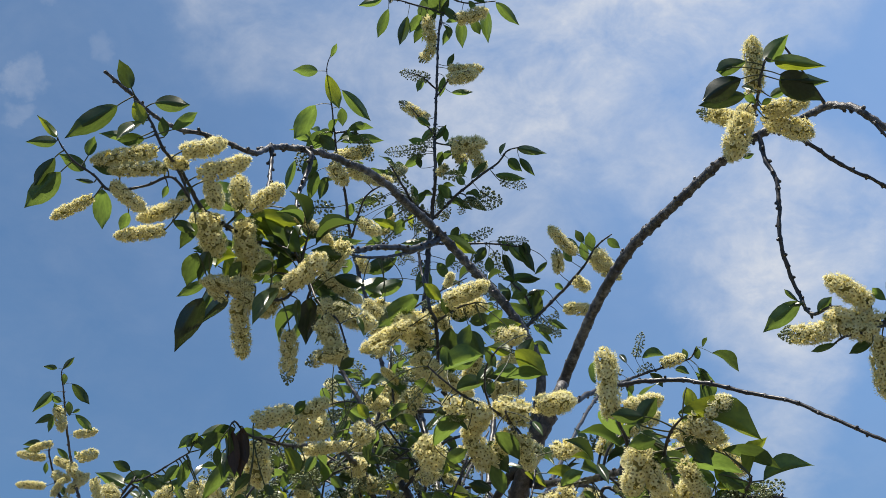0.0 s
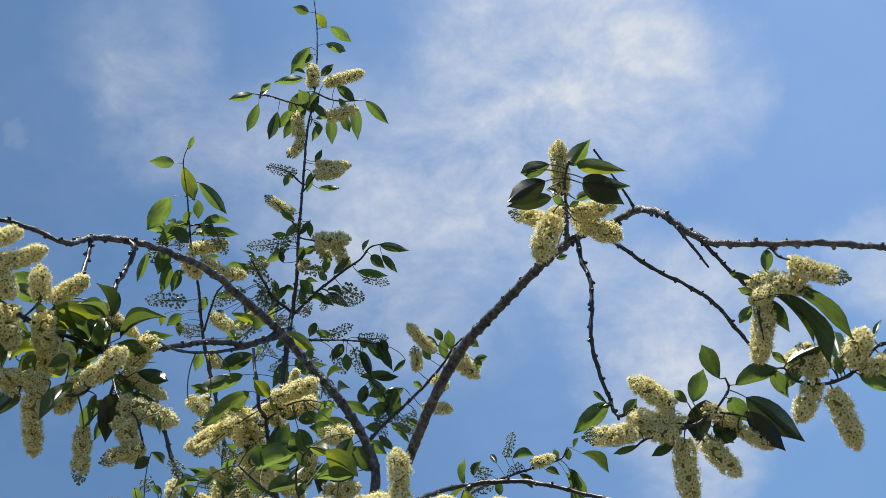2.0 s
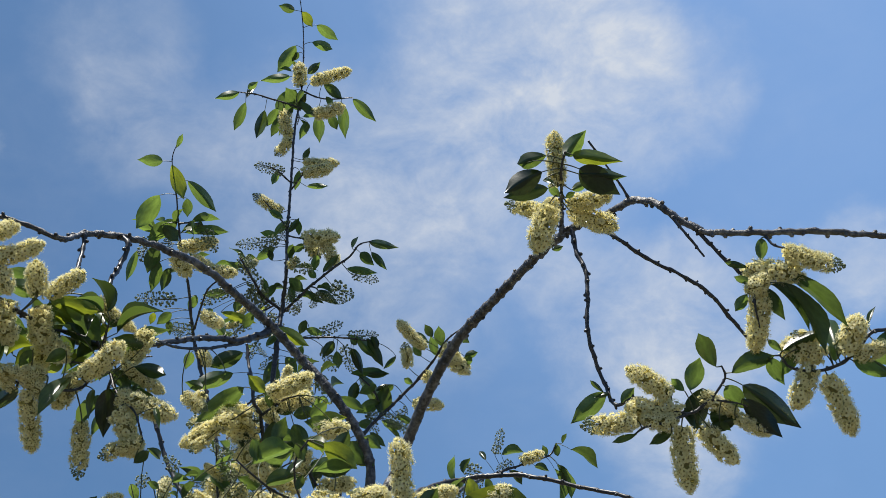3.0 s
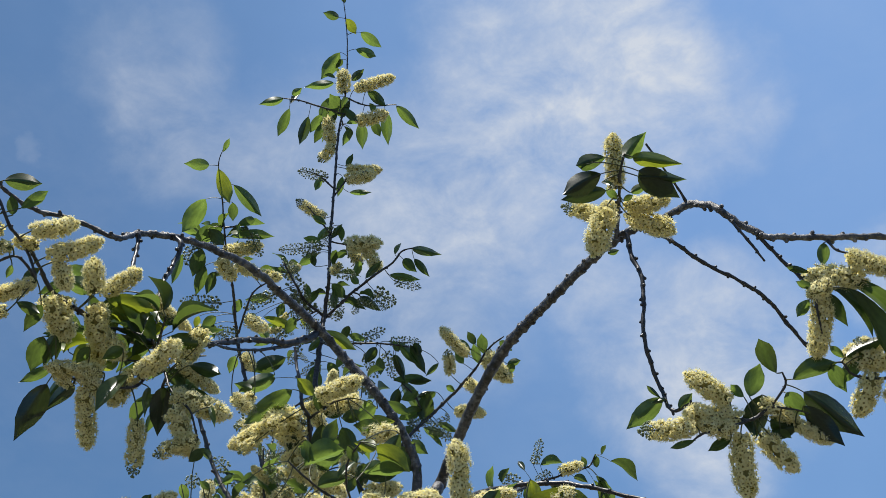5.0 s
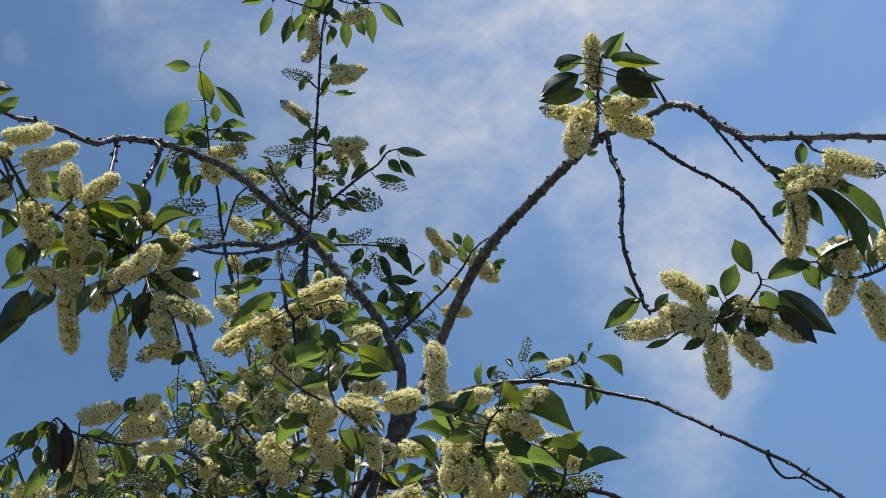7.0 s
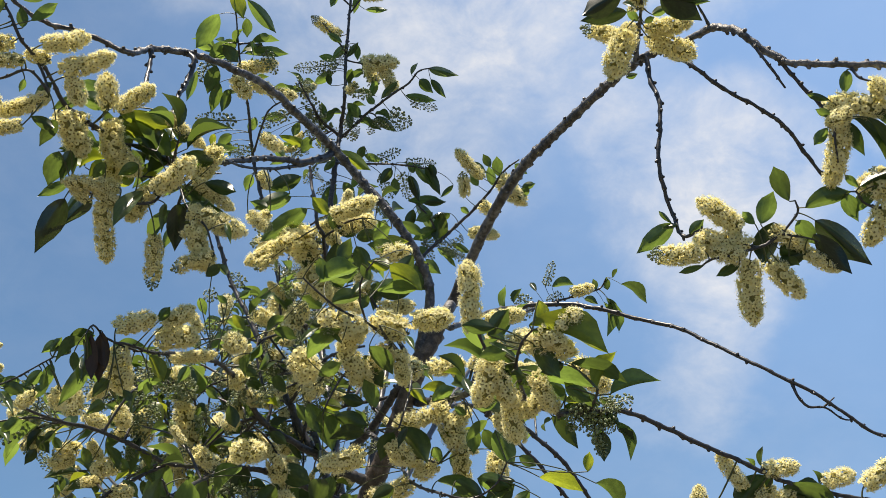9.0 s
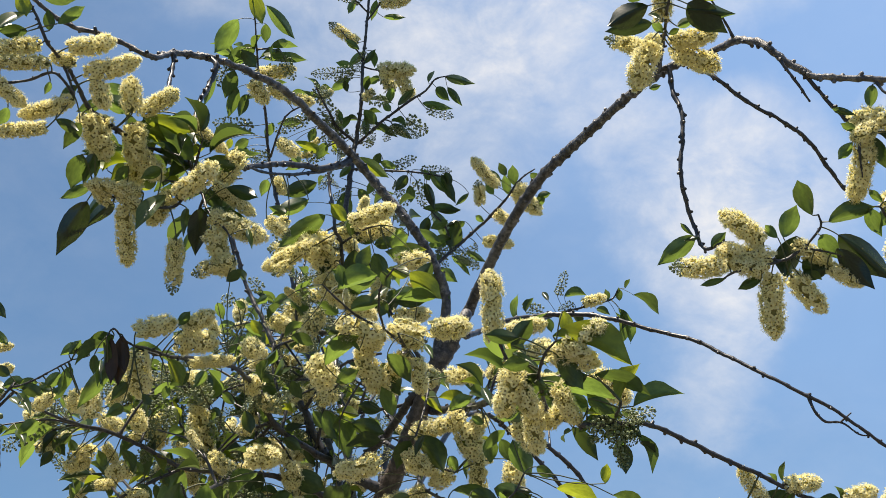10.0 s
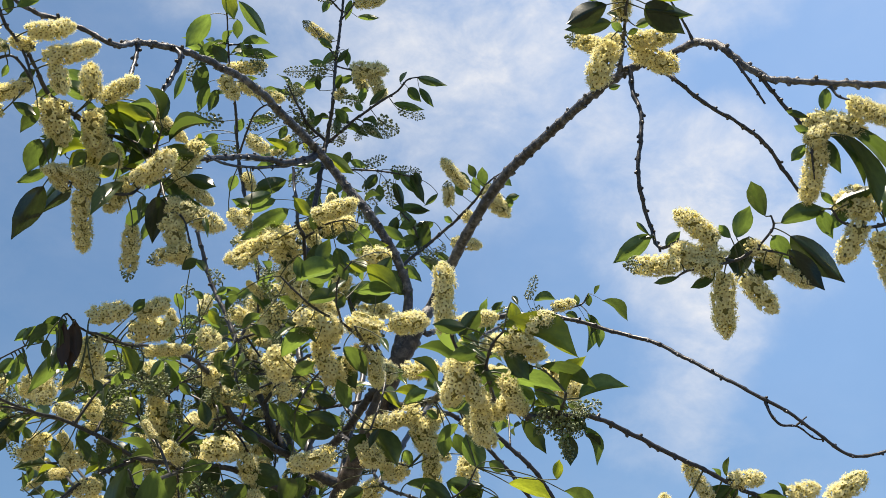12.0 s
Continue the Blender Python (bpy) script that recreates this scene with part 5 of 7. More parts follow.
leaf((0.205, 1.050, 2.355), (0.191, 1.043, 2.367), 0.010, 40)
leaf((0.212, 1.051, 2.354), (0.223, 1.045, 2.358), 0.010, -51)
branch("twig", (0.227, 1.187, 2.396, 0.0037), (0.238, 1.186, 2.396, 0.0036), (0.243, 1.183, 2.356, 0.0032), (0.250, 1.174, 2.326, 0.0029), (0.249, 1.172, 2.285, 0.0028), (0.245, 1.174, 2.238, 0.0027), (0.254, 1.186, 2.197, 0.0025), (0.264, 1.191, 2.168, 0.0024), (0.270, 1.175, 2.136, 0.0023), (0.293, 1.159, 2.138, 0.0020), (0.324, 1.155, 2.121, 0.0020), (0.351, 1.146, 2.112, 0.0020), (0.374, 1.137, 2.125, 0.0017), (0.392, 1.123, 2.146, 0.0014), (0.388, 1.116, 2.158, 0.0009))
raceme((0.331, 1.144, 2.132), (0.283, 1.132, 2.161), 0.029)
raceme((0.342, 1.154, 2.116), (0.281, 1.143, 2.120), 0.032)
raceme((0.362, 1.155, 2.098), (0.400, 1.168, 2.064), 0.029)
raceme((0.364, 1.142, 2.134), (0.404, 1.143, 2.116), 0.024)
leaf((0.261, 1.182, 2.156), (0.221, 1.211, 2.129), 0.023, 56)
leaf((0.259, 1.182, 2.156), (0.242, 1.172, 2.167), 0.006, 48)
leaf((0.263, 1.175, 2.151), (0.247, 1.182, 2.149), 0.006, 64)
leaf((0.275, 1.165, 2.134), (0.290, 1.153, 2.148), 0.013, -55)
leaf((0.345, 1.134, 2.135), (0.330, 1.127, 2.147), 0.018, 49)
leaf((0.330, 1.143, 2.136), (0.321, 1.140, 2.146), 0.012, 52)
leaf((0.351, 1.133, 2.135), (0.363, 1.114, 2.167), 0.031, -40)
leaf((0.382, 1.118, 2.158), (0.361, 1.095, 2.189), 0.021, 24)
leaf((0.365, 1.132, 2.137), (0.357, 1.156, 2.093), 0.040, 20, "old")
leaf((0.398, 1.113, 2.148), (0.444, 1.093, 2.159), 0.023, -42)
leaf((0.410, 1.121, 2.136), (0.469, 1.127, 2.086), 0.030, -57, "old")
leaf((0.390, 1.122, 2.135), (0.416, 1.139, 2.114), 0.022, -39)
leaf((0.372, 1.140, 2.107), (0.412, 1.147, 2.100), 0.020, -62)
leaf((0.373, 1.149, 2.094), (0.405, 1.141, 2.104), 0.018, -69)
branch("twig", (0.351, 1.146, 2.112, 0.0017), (0.319, 1.141, 2.098, 0.0017), (0.296, 1.144, 2.094, 0.0014), (0.280, 1.150, 2.085, 0.0009))
raceme((0.288, 1.144, 2.102), (0.225, 1.143, 2.098), 0.027, "half")
raceme((0.341, 1.155, 2.099), (0.350, 1.184, 2.036), 0.032)
raceme((0.333, 1.145, 2.098), (0.294, 1.144, 2.108), 0.026)
leaf((0.285, 1.146, 2.086), (0.256, 1.145, 2.076), 0.008, 72)
leaf((0.326, 1.144, 2.088), (0.301, 1.154, 2.077), 0.012, 66)
branch("twig", (0.374, 1.137, 2.125, 0.0015), (0.403, 1.128, 2.116, 0.0012), (0.436, 1.133, 2.107, 0.0008))
raceme((0.401, 1.139, 2.105), (0.440, 1.147, 2.089), 0.020)
leaf((0.408, 1.122, 2.119), (0.448, 1.133, 2.077), 0.024, -52, "old")
leaf((0.384, 1.145, 2.100), (0.397, 1.151, 2.092), 0.008, -48)
branch("twig", (0.260, 1.175, 2.402, 0.0034), (0.254, 1.170, 2.398, 0.0032), (0.280, 1.138, 2.359, 0.0028), (0.297, 1.135, 2.341, 0.0026), (0.329, 1.147, 2.324, 0.0025), (0.368, 1.157, 2.308, 0.0025), (0.408, 1.180, 2.294, 0.0025), (0.440, 1.209, 2.273, 0.0025), (0.464, 1.224, 2.250, 0.0022))
branch("twig", (0.333, 1.061, 2.346, 0.0023), (0.346, 1.053, 2.314, 0.0018), (0.366, 1.058, 2.284, 0.0016), (0.373, 1.063, 2.277, 0.0011))
branch("twig", (0.301, 1.095, 2.382, 0.0021), (0.289, 1.085, 2.398, 0.0015), (0.266, 1.067, 2.424, 0.0012), (0.249, 1.055, 2.444, 0.0015))
branch("twig", (0.366, 1.055, 2.311, 0.0026), (0.389, 1.060, 2.281, 0.0023), (0.413, 1.064, 2.254, 0.0023), (0.419, 1.052, 2.234, 0.0020), (0.420, 1.056, 2.206, 0.0014), (0.425, 1.069, 2.184, 0.0009))
raceme((0.418, 1.057, 2.252), (0.475, 1.051, 2.244), 0.034)
raceme((0.429, 1.054, 2.224), (0.428, 1.101, 2.174), 0.030)
raceme((0.437, 1.045, 2.237), (0.414, 1.052, 2.226), 0.026)
raceme((0.413, 1.057, 2.252), (0.439, 1.063, 2.240), 0.026)
leaf((0.433, 1.049, 2.225), (0.458, 1.075, 2.198), 0.016, -23)
leaf((0.441, 1.047, 2.228), (0.482, 1.072, 2.181), 0.017, 2)
leaf((0.453, 1.039, 2.225), (0.492, 1.064, 2.150), 0.022, 5)
leaf((0.412, 1.053, 2.219), (0.399, 1.064, 2.203), 0.017, 55)
leaf((0.418, 1.051, 2.254), (0.390, 1.042, 2.255), 0.008, 53)
leaf((0.420, 1.046, 2.230), (0.396, 1.038, 2.233), 0.009, 52)
branch("twig", (0.442, 1.041, 2.294, 0.0017), (0.447, 1.037, 2.278, 0.0015), (0.459, 1.030, 2.266, 0.0011))
raceme((0.454, 1.028, 2.263), (0.518, 1.023, 2.243), 0.027, "half")
leaf((0.437, 1.039, 2.287), (0.437, 1.055, 2.265), 0.014, 19)
leaf((0.461, 1.041, 2.237), (0.526, 1.067, 2.182), 0.022, -10)
branch("branch", (0.681, 1.041, 2.286, 0.0029), (0.655, 1.076, 2.234, 0.0026), (0.615, 1.097, 2.202, 0.0024), (0.565, 1.092, 2.189, 0.0023), (0.546, 1.105, 2.170, 0.0023), (0.520, 1.103, 2.152, 0.0022), (0.494, 1.107, 2.146, 0.0020), (0.465, 1.105, 2.150, 0.0017), (0.452, 1.097, 2.162, 0.0013), (0.439, 1.099, 2.160, 0.0009))
leaf((0.438, 1.096, 2.158), (0.457, 1.115, 2.134), 0.018, -24)
leaf((0.453, 1.091, 2.165), (0.437, 1.084, 2.176), 0.009, 41)
raceme((0.508, 1.101, 2.165), (0.461, 1.102, 2.175), 0.035)
raceme((0.489, 1.100, 2.151), (0.469, 1.125, 2.113), 0.029)
raceme((0.507, 1.107, 2.140), (0.530, 1.129, 2.082), 0.031)
raceme((0.530, 1.100, 2.165), (0.543, 1.079, 2.198), 0.033)
raceme((0.539, 1.102, 2.162), (0.575, 1.092, 2.174), 0.024)
raceme((0.502, 1.092, 2.178), (0.472, 1.093, 2.188), 0.018, "half")
raceme((0.577, 1.103, 2.144), (0.614, 1.103, 2.131), 0.029)
leaf((0.518, 1.094, 2.168), (0.529, 1.120, 2.221), 0.020, -9, "flat")
leaf((0.518, 1.102, 2.156), (0.533, 1.116, 2.193), 0.018, 11, "flat")
leaf((0.454, 1.088, 2.164), (0.497, 1.069, 2.181), 0.016, -65)
leaf((0.559, 1.086, 2.195), (0.576, 1.091, 2.222), 0.007, 33, "flat")
leaf((0.539, 1.101, 2.156), (0.581, 1.099, 2.136), 0.018, -59)
leaf((0.560, 1.094, 2.167), (0.613, 1.104, 2.157), 0.027, -55)
leaf((0.568, 1.096, 2.179), (0.611, 1.083, 2.181), 0.020, -65)
leaf((0.472, 1.087, 2.165), (0.450, 1.114, 2.142), 0.017, 53)
leaf((0.530, 1.087, 2.194), (0.546, 1.077, 2.195), 0.010, 62, "flat")
leaf((0.586, 1.093, 2.168), (0.621, 1.099, 2.143), 0.027, -49)
branch("branch", (-0.124, 1.743, 1.941, 0.0102), (-0.169, 1.724, 1.954, 0.0078), (-0.211, 1.716, 1.973, 0.0070), (-0.237, 1.715, 2.004, 0.0063), (-0.271, 1.715, 2.064, 0.0056), (-0.302, 1.730, 2.120, 0.0053), (-0.329, 1.736, 2.166, 0.0050), (-0.366, 1.746, 2.234, 0.0042), (-0.400, 1.760, 2.291, 0.0039), (-0.428, 1.757, 2.360, 0.0035), (-0.451, 1.755, 2.425, 0.0026))
branch("branch", (-0.212, 1.714, 1.977, 0.0063), (-0.260, 1.655, 1.991, 0.0053), (-0.302, 1.618, 2.015, 0.0049), (-0.316, 1.579, 2.045, 0.0041), (-0.328, 1.437, 2.041, 0.0031), (-0.343, 1.317, 2.016, 0.0025), (-0.363, 1.236, 1.991, 0.0021), (-0.380, 1.187, 1.984, 0.0017), (-0.389, 1.163, 1.979, 0.0011))
raceme((-0.346, 1.199, 2.013), (-0.313, 1.190, 2.031), 0.025)
raceme((-0.358, 1.214, 2.000), (-0.313, 1.220, 2.007), 0.032)
raceme((-0.297, 1.302, 2.034), (-0.272, 1.309, 2.028), 0.030)
raceme((-0.349, 1.264, 1.992), (-0.296, 1.256, 1.999), 0.018)
raceme((-0.306, 1.521, 2.041), (-0.331, 1.514, 2.047), 0.033)
raceme((-0.308, 1.597, 2.028), (-0.283, 1.583, 2.052), 0.029, "bud")
raceme((-0.329, 1.511, 2.037), (-0.355, 1.510, 2.044), 0.021, "bud")
raceme((-0.361, 1.432, 2.086), (-0.369, 1.419, 2.107), 0.019)
raceme((-0.340, 1.435, 2.106), (-0.355, 1.438, 2.089), 0.021, "bud")
raceme((-0.344, 1.430, 2.146), (-0.360, 1.434, 2.138), 0.023, "bud")
raceme((-0.308, 1.446, 2.163), (-0.325, 1.435, 2.176), 0.021, "bud")
leaf((-0.388, 1.161, 1.935), (-0.404, 1.165, 1.915), 0.013, 48)
leaf((-0.393, 1.171, 1.911), (-0.412, 1.179, 1.899), 0.017, 55)
leaf((-0.364, 1.221, 1.983), (-0.346, 1.231, 1.955), 0.018, -53, "young")
leaf((-0.346, 1.259, 1.978), (-0.368, 1.260, 1.963), 0.020, 66)
leaf((-0.371, 1.166, 1.924), (-0.360, 1.168, 1.912), 0.013, -83)
leaf((-0.347, 1.182, 2.012), (-0.334, 1.174, 2.027), 0.012, -40)
leaf((-0.296, 1.425, 2.087), (-0.323, 1.414, 2.098), 0.016, 44)
leaf((-0.318, 1.415, 2.082), (-0.338, 1.416, 2.057), 0.020, 66)
leaf((-0.329, 1.422, 2.067), (-0.317, 1.431, 2.055), 0.020, -59)
leaf((-0.363, 1.377, 2.067), (-0.346, 1.385, 2.046), 0.018, -69)
leaf((-0.282, 1.622, 1.992), (-0.256, 1.633, 1.978), 0.018, -72)
leaf((-0.317, 1.476, 1.994), (-0.306, 1.480, 1.963), 0.023, -77)
leaf((-0.287, 1.437, 2.058), (-0.293, 1.447, 2.028), 0.017, -19)
leaf((-0.359, 1.397, 2.124), (-0.351, 1.412, 2.105), 0.013, -36)
leaf((-0.338, 1.378, 2.168), (-0.320, 1.379, 2.152), 0.012, -59)
leaf((-0.304, 1.397, 2.126), (-0.288, 1.389, 2.133), 0.013, -55)
leaf((-0.256, 1.424, 2.089), (-0.223, 1.422, 2.077), 0.018, -51)
leaf((-0.254, 1.449, 2.030), (-0.237, 1.460, 2.010), 0.016, -62)
leaf((-0.304, 1.453, 2.046), (-0.279, 1.457, 2.032), 0.015, -73)
leaf((-0.361, 1.395, 2.024), (-0.375, 1.404, 2.003), 0.014, 42)
leaf((-0.348, 1.456, 2.012), (-0.332, 1.466, 1.999), 0.016, -68)
leaf((-0.254, 1.368, 2.068), (-0.232, 1.362, 2.088), 0.015, -26)
leaf((-0.299, 1.350, 2.084), (-0.284, 1.359, 2.067), 0.014, -63, "young")
leaf((-0.307, 1.344, 2.098), (-0.321, 1.341, 2.107), 0.013, 73)
branch("twig", (-0.329, 1.736, 2.166, 0.0033), (-0.319, 1.743, 2.241, 0.0029), (-0.312, 1.776, 2.318, 0.0026), (-0.310, 1.857, 2.434, 0.0018))
branch("branch", (-0.139, 1.763, 1.907, 0.0074), (-0.136, 1.759, 1.903, 0.0071), (-0.206, 1.713, 1.918, 0.0054), (-0.271, 1.653, 1.934, 0.0045), (-0.332, 1.601, 1.933, 0.0040), (-0.404, 1.552, 1.923, 0.0035), (-0.439, 1.522, 1.933, 0.0032), (-0.473, 1.490, 1.945, 0.0029), (-0.506, 1.461, 1.952, 0.0027), (-0.528, 1.410, 1.947, 0.0023), (-0.546, 1.333, 1.943, 0.0016), (-0.570, 1.276, 1.954, 0.0012))
raceme((-0.272, 1.628, 1.957), (-0.263, 1.647, 1.927), 0.035)
raceme((-0.585, 1.490, 1.944), (-0.619, 1.486, 1.962), 0.029)
raceme((-0.523, 1.477, 1.976), (-0.492, 1.487, 1.964), 0.027)
raceme((-0.479, 1.484, 1.989), (-0.462, 1.493, 1.967), 0.029)
raceme((-0.568, 1.506, 1.908), (-0.536, 1.503, 1.917), 0.024)
raceme((-0.529, 1.496, 1.932), (-0.562, 1.505, 1.925), 0.029, "half")
raceme((-0.513, 1.493, 1.940), (-0.497, 1.504, 1.919), 0.019)
raceme((-0.265, 1.650, 1.877), (-0.249, 1.641, 1.902), 0.034)
leaf((-0.564, 1.406, 1.993), (-0.598, 1.410, 1.983), 0.021, 66)
leaf((-0.555, 1.410, 1.985), (-0.539, 1.425, 1.968), 0.019, -65)
leaf((-0.566, 1.426, 1.946), (-0.610, 1.458, 1.907), 0.035, -0)
leaf((-0.565, 1.440, 1.915), (-0.578, 1.444, 1.895), 0.019, 51)
leaf((-0.589, 1.403, 2.000), (-0.619, 1.404, 1.993), 0.021, 68)
leaf((-0.586, 1.403, 2.000), (-0.572, 1.405, 1.989), 0.011, -88, "young")
leaf((-0.563, 1.433, 1.931), (-0.549, 1.448, 1.912), 0.018, -63)
leaf((-0.535, 1.449, 1.920), (-0.549, 1.445, 1.935), 0.013, 85)
leaf((-0.595, 1.418, 1.965), (-0.617, 1.420, 1.972), 0.020, -49, "flat")
leaf((-0.449, 1.512, 1.932), (-0.434, 1.529, 1.912), 0.016, -18, "young")
leaf((-0.430, 1.502, 1.955), (-0.405, 1.491, 1.965), 0.015, -32)
leaf((-0.271, 1.642, 1.944), (-0.216, 1.637, 1.920), 0.036, -85)
leaf((-0.260, 1.666, 1.889), (-0.235, 1.655, 1.914), 0.036, -59)
leaf((-0.506, 1.488, 1.907), (-0.515, 1.478, 1.928), 0.015, 56)
leaf((-0.484, 1.479, 1.930), (-0.466, 1.491, 1.902), 0.018, -44)
leaf((-0.540, 1.430, 1.939), (-0.553, 1.432, 1.923), 0.016, 59)
leaf((-0.541, 1.313, 1.952), (-0.511, 1.305, 1.965), 0.014, -62)
leaf((-0.563, 1.296, 1.940), (-0.578, 1.302, 1.950), 0.021, -43, "flat")
raceme((-0.682, 1.429, 2.001), (-0.672, 1.441, 1.973), 0.018)
leaf((-0.413, 1.546, 1.923), (-0.439, 1.564, 1.844), 0.037, 41)
leaf((-0.583, 1.356, 1.961), (-0.572, 1.350, 1.985), 0.020, -38)
leaf((-0.542, 1.353, 1.970), (-0.565, 1.343, 1.977), 0.017, 76)
leaf((-0.564, 1.367, 1.938), (-0.594, 1.384, 1.916), 0.020, 44)
branch("twig", (-0.410, 1.548, 1.924, 0.0030), (-0.413, 1.552, 1.924, 0.0028), (-0.470, 1.517, 1.882, 0.0025), (-0.493, 1.481, 1.843, 0.0021), (-0.506, 1.466, 1.818, 0.0020))
raceme((-0.486, 1.524, 1.868), (-0.453, 1.514, 1.876), 0.032)
raceme((-0.443, 1.555, 1.852), (-0.477, 1.555, 1.859), 0.032)
raceme((-0.504, 1.508, 1.904), (-0.471, 1.502, 1.912), 0.032, "half")
leaf((-0.536, 1.466, 1.855), (-0.537, 1.451, 1.874), 0.011, -19)
leaf((-0.533, 1.473, 1.864), (-0.539, 1.458, 1.884), 0.013, 5)
leaf((-0.439, 1.532, 1.912), (-0.426, 1.540, 1.894), 0.019, -69)
leaf((-0.464, 1.518, 1.892), (-0.443, 1.525, 1.870), 0.020, -81)
leaf((-0.505, 1.486, 1.860), (-0.513, 1.500, 1.839), 0.016, 14)
leaf((-0.457, 1.511, 1.907), (-0.472, 1.501, 1.920), 0.023, 71)
branch("twig", (-0.372, 1.212, 1.988, 0.0016), (-0.377, 1.213, 1.985, 0.0015), (-0.396, 1.162, 1.982, 0.0012), (-0.405, 1.133, 1.988, 0.0010), (-0.409, 1.125, 1.975, 0.0008))
raceme((-0.393, 1.176, 2.002), (-0.350, 1.164, 2.009), 0.028)
raceme((-0.392, 1.185, 1.980), (-0.387, 1.211, 1.938), 0.035)
raceme((-0.419, 1.210, 1.921), (-0.405, 1.199, 1.939), 0.020)
leaf((-0.403, 1.133, 1.980), (-0.434, 1.141, 1.968), 0.018, 31)
leaf((-0.409, 1.128, 1.969), (-0.441, 1.137, 1.946), 0.016, 13)
leaf((-0.411, 1.126, 1.974), (-0.415, 1.148, 1.926), 0.013, 29)
leaf((-0.410, 1.148, 1.944), (-0.445, 1.178, 1.908), 0.018, 34)
leaf((-0.406, 1.134, 1.978), (-0.400, 1.141, 1.928), 0.014, 164, "dry")
leaf((-0.396, 1.140, 1.983), (-0.399, 1.162, 1.932), 0.020, -12, "dry")
leaf((-0.399, 1.141, 1.981), (-0.389, 1.148, 1.944), 0.015, -74, "dry")
leaf((-0.421, 1.133, 1.957), (-0.422, 1.144, 1.938), 0.010, -14)
leaf((-0.358, 1.217, 1.950), (-0.363, 1.226, 1.935), 0.017, 11)
leaf((-0.425, 1.168, 1.962), (-0.414, 1.141, 1.923), 0.008, 13, "flat")
leaf((-0.383, 1.216, 1.960), (-0.370, 1.206, 1.945), 0.007, 37, "flat")
branch("twig", (-0.332, 1.601, 1.933, 0.0029), (-0.321, 1.323, 1.850, 0.0024), (-0.296, 1.148, 1.804, 0.0018), (-0.290, 1.081, 1.808, 0.0010))
raceme((-0.324, 1.552, 1.943), (-0.282, 1.552, 1.951), 0.041)
raceme((-0.322, 1.573, 1.893), (-0.347, 1.563, 1.907), 0.025, "bud")
leaf((-0.297, 1.101, 1.815), (-0.312, 1.120, 1.735), 0.030, 164)
leaf((-0.270, 1.101, 1.814), (-0.269, 1.126, 1.723), 0.037, 167)
leaf((-0.287, 1.121, 1.787), (-0.298, 1.113, 1.797), 0.016, 69)
leaf((-0.293, 1.116, 1.797), (-0.278, 1.124, 1.782), 0.018, -73)
leaf((-0.331, 1.424, 1.884), (-0.355, 1.435, 1.827), 0.036, 52)
leaf((-0.282, 1.430, 1.897), (-0.319, 1.458, 1.863), 0.030, 10)
leaf((-0.235, 1.440, 1.874), (-0.262, 1.451, 1.842), 0.024, 59)
branch("twig", (-0.316, 1.579, 2.045, 0.0030), (-0.348, 1.594, 2.071, 0.0022), (-0.396, 1.624, 2.059, 0.0018), (-0.445, 1.659, 2.039, 0.0015))
raceme((-0.427, 1.649, 2.038), (-0.402, 1.672, 1.954), 0.041)
raceme((-0.409, 1.611, 2.073), (-0.429, 1.629, 2.032), 0.035)
branch("twig", (-0.302, 1.618, 2.015, 0.0030), (-0.349, 1.648, 2.005, 0.0023), (-0.402, 1.688, 1.971, 0.0019))
branch("branch", (-0.073, 1.673, 2.077, 0.0074), (-0.089, 1.670, 2.083, 0.0070), (-0.137, 1.766, 2.040, 0.0065), (-0.188, 1.846, 2.003, 0.0067), (-0.220, 1.942, 1.932, 0.0070))
branch("twig", (-0.142, 1.774, 2.036, 0.0043), (-0.146, 1.768, 2.035, 0.0041), (-0.088, 1.604, 1.962, 0.0029), (-0.055, 1.441, 1.887, 0.0023), (-0.008, 1.327, 1.848, 0.0018))
raceme((-0.054, 1.437, 1.886), (-0.076, 1.442, 1.871), 0.033)
leaf((-0.018, 1.367, 1.874), (0.029, 1.372, 1.858), 0.024, -36)
leaf((-0.009, 1.351, 1.841), (0.043, 1.341, 1.849), 0.031, -78)
leaf((-0.076, 1.418, 1.874), (-0.105, 1.429, 1.860), 0.020, 70)
leaf((-0.167, 1.495, 1.901), (-0.180, 1.504, 1.863), 0.029, 46)
leaf((-0.142, 1.504, 1.880), (-0.157, 1.524, 1.852), 0.029, 34)
branch("twig", (-0.058, 1.661, 2.105, 0.0041), (-0.058, 1.649, 2.101, 0.0039), (-0.083, 1.487, 2.084, 0.0028), (-0.093, 1.365, 2.063, 0.0020), (-0.098, 1.302, 2.057, 0.0012))
raceme((-0.058, 1.353, 2.082), (-0.010, 1.357, 2.092), 0.035)
leaf((-0.111, 1.318, 2.034), (-0.081, 1.344, 2.006), 0.025, -27)
leaf((-0.084, 1.388, 2.151), (-0.116, 1.399, 2.145), 0.023, 64)
leaf((-0.063, 1.297, 2.042), (-0.051, 1.279, 2.018), 0.009, 35, "flat")
branch("twig", (-0.271, 1.715, 2.064, 0.0032), (-0.212, 1.609, 2.100, 0.0027), (-0.172, 1.544, 2.099, 0.0022), (-0.133, 1.484, 2.089, 0.0017))
branch("twig", (-0.206, 1.713, 1.918, 0.0039), (-0.188, 1.870, 2.101, 0.0031), (-0.169, 1.965, 2.183, 0.0028), (-0.143, 2.001, 2.253, 0.0019))
branch("twig", (-0.058, 1.661, 2.105, 0.0039), (-0.137, 1.686, 2.228, 0.0029), (-0.158, 1.667, 2.270, 0.0024), (-0.178, 1.652, 2.304, 0.0016))
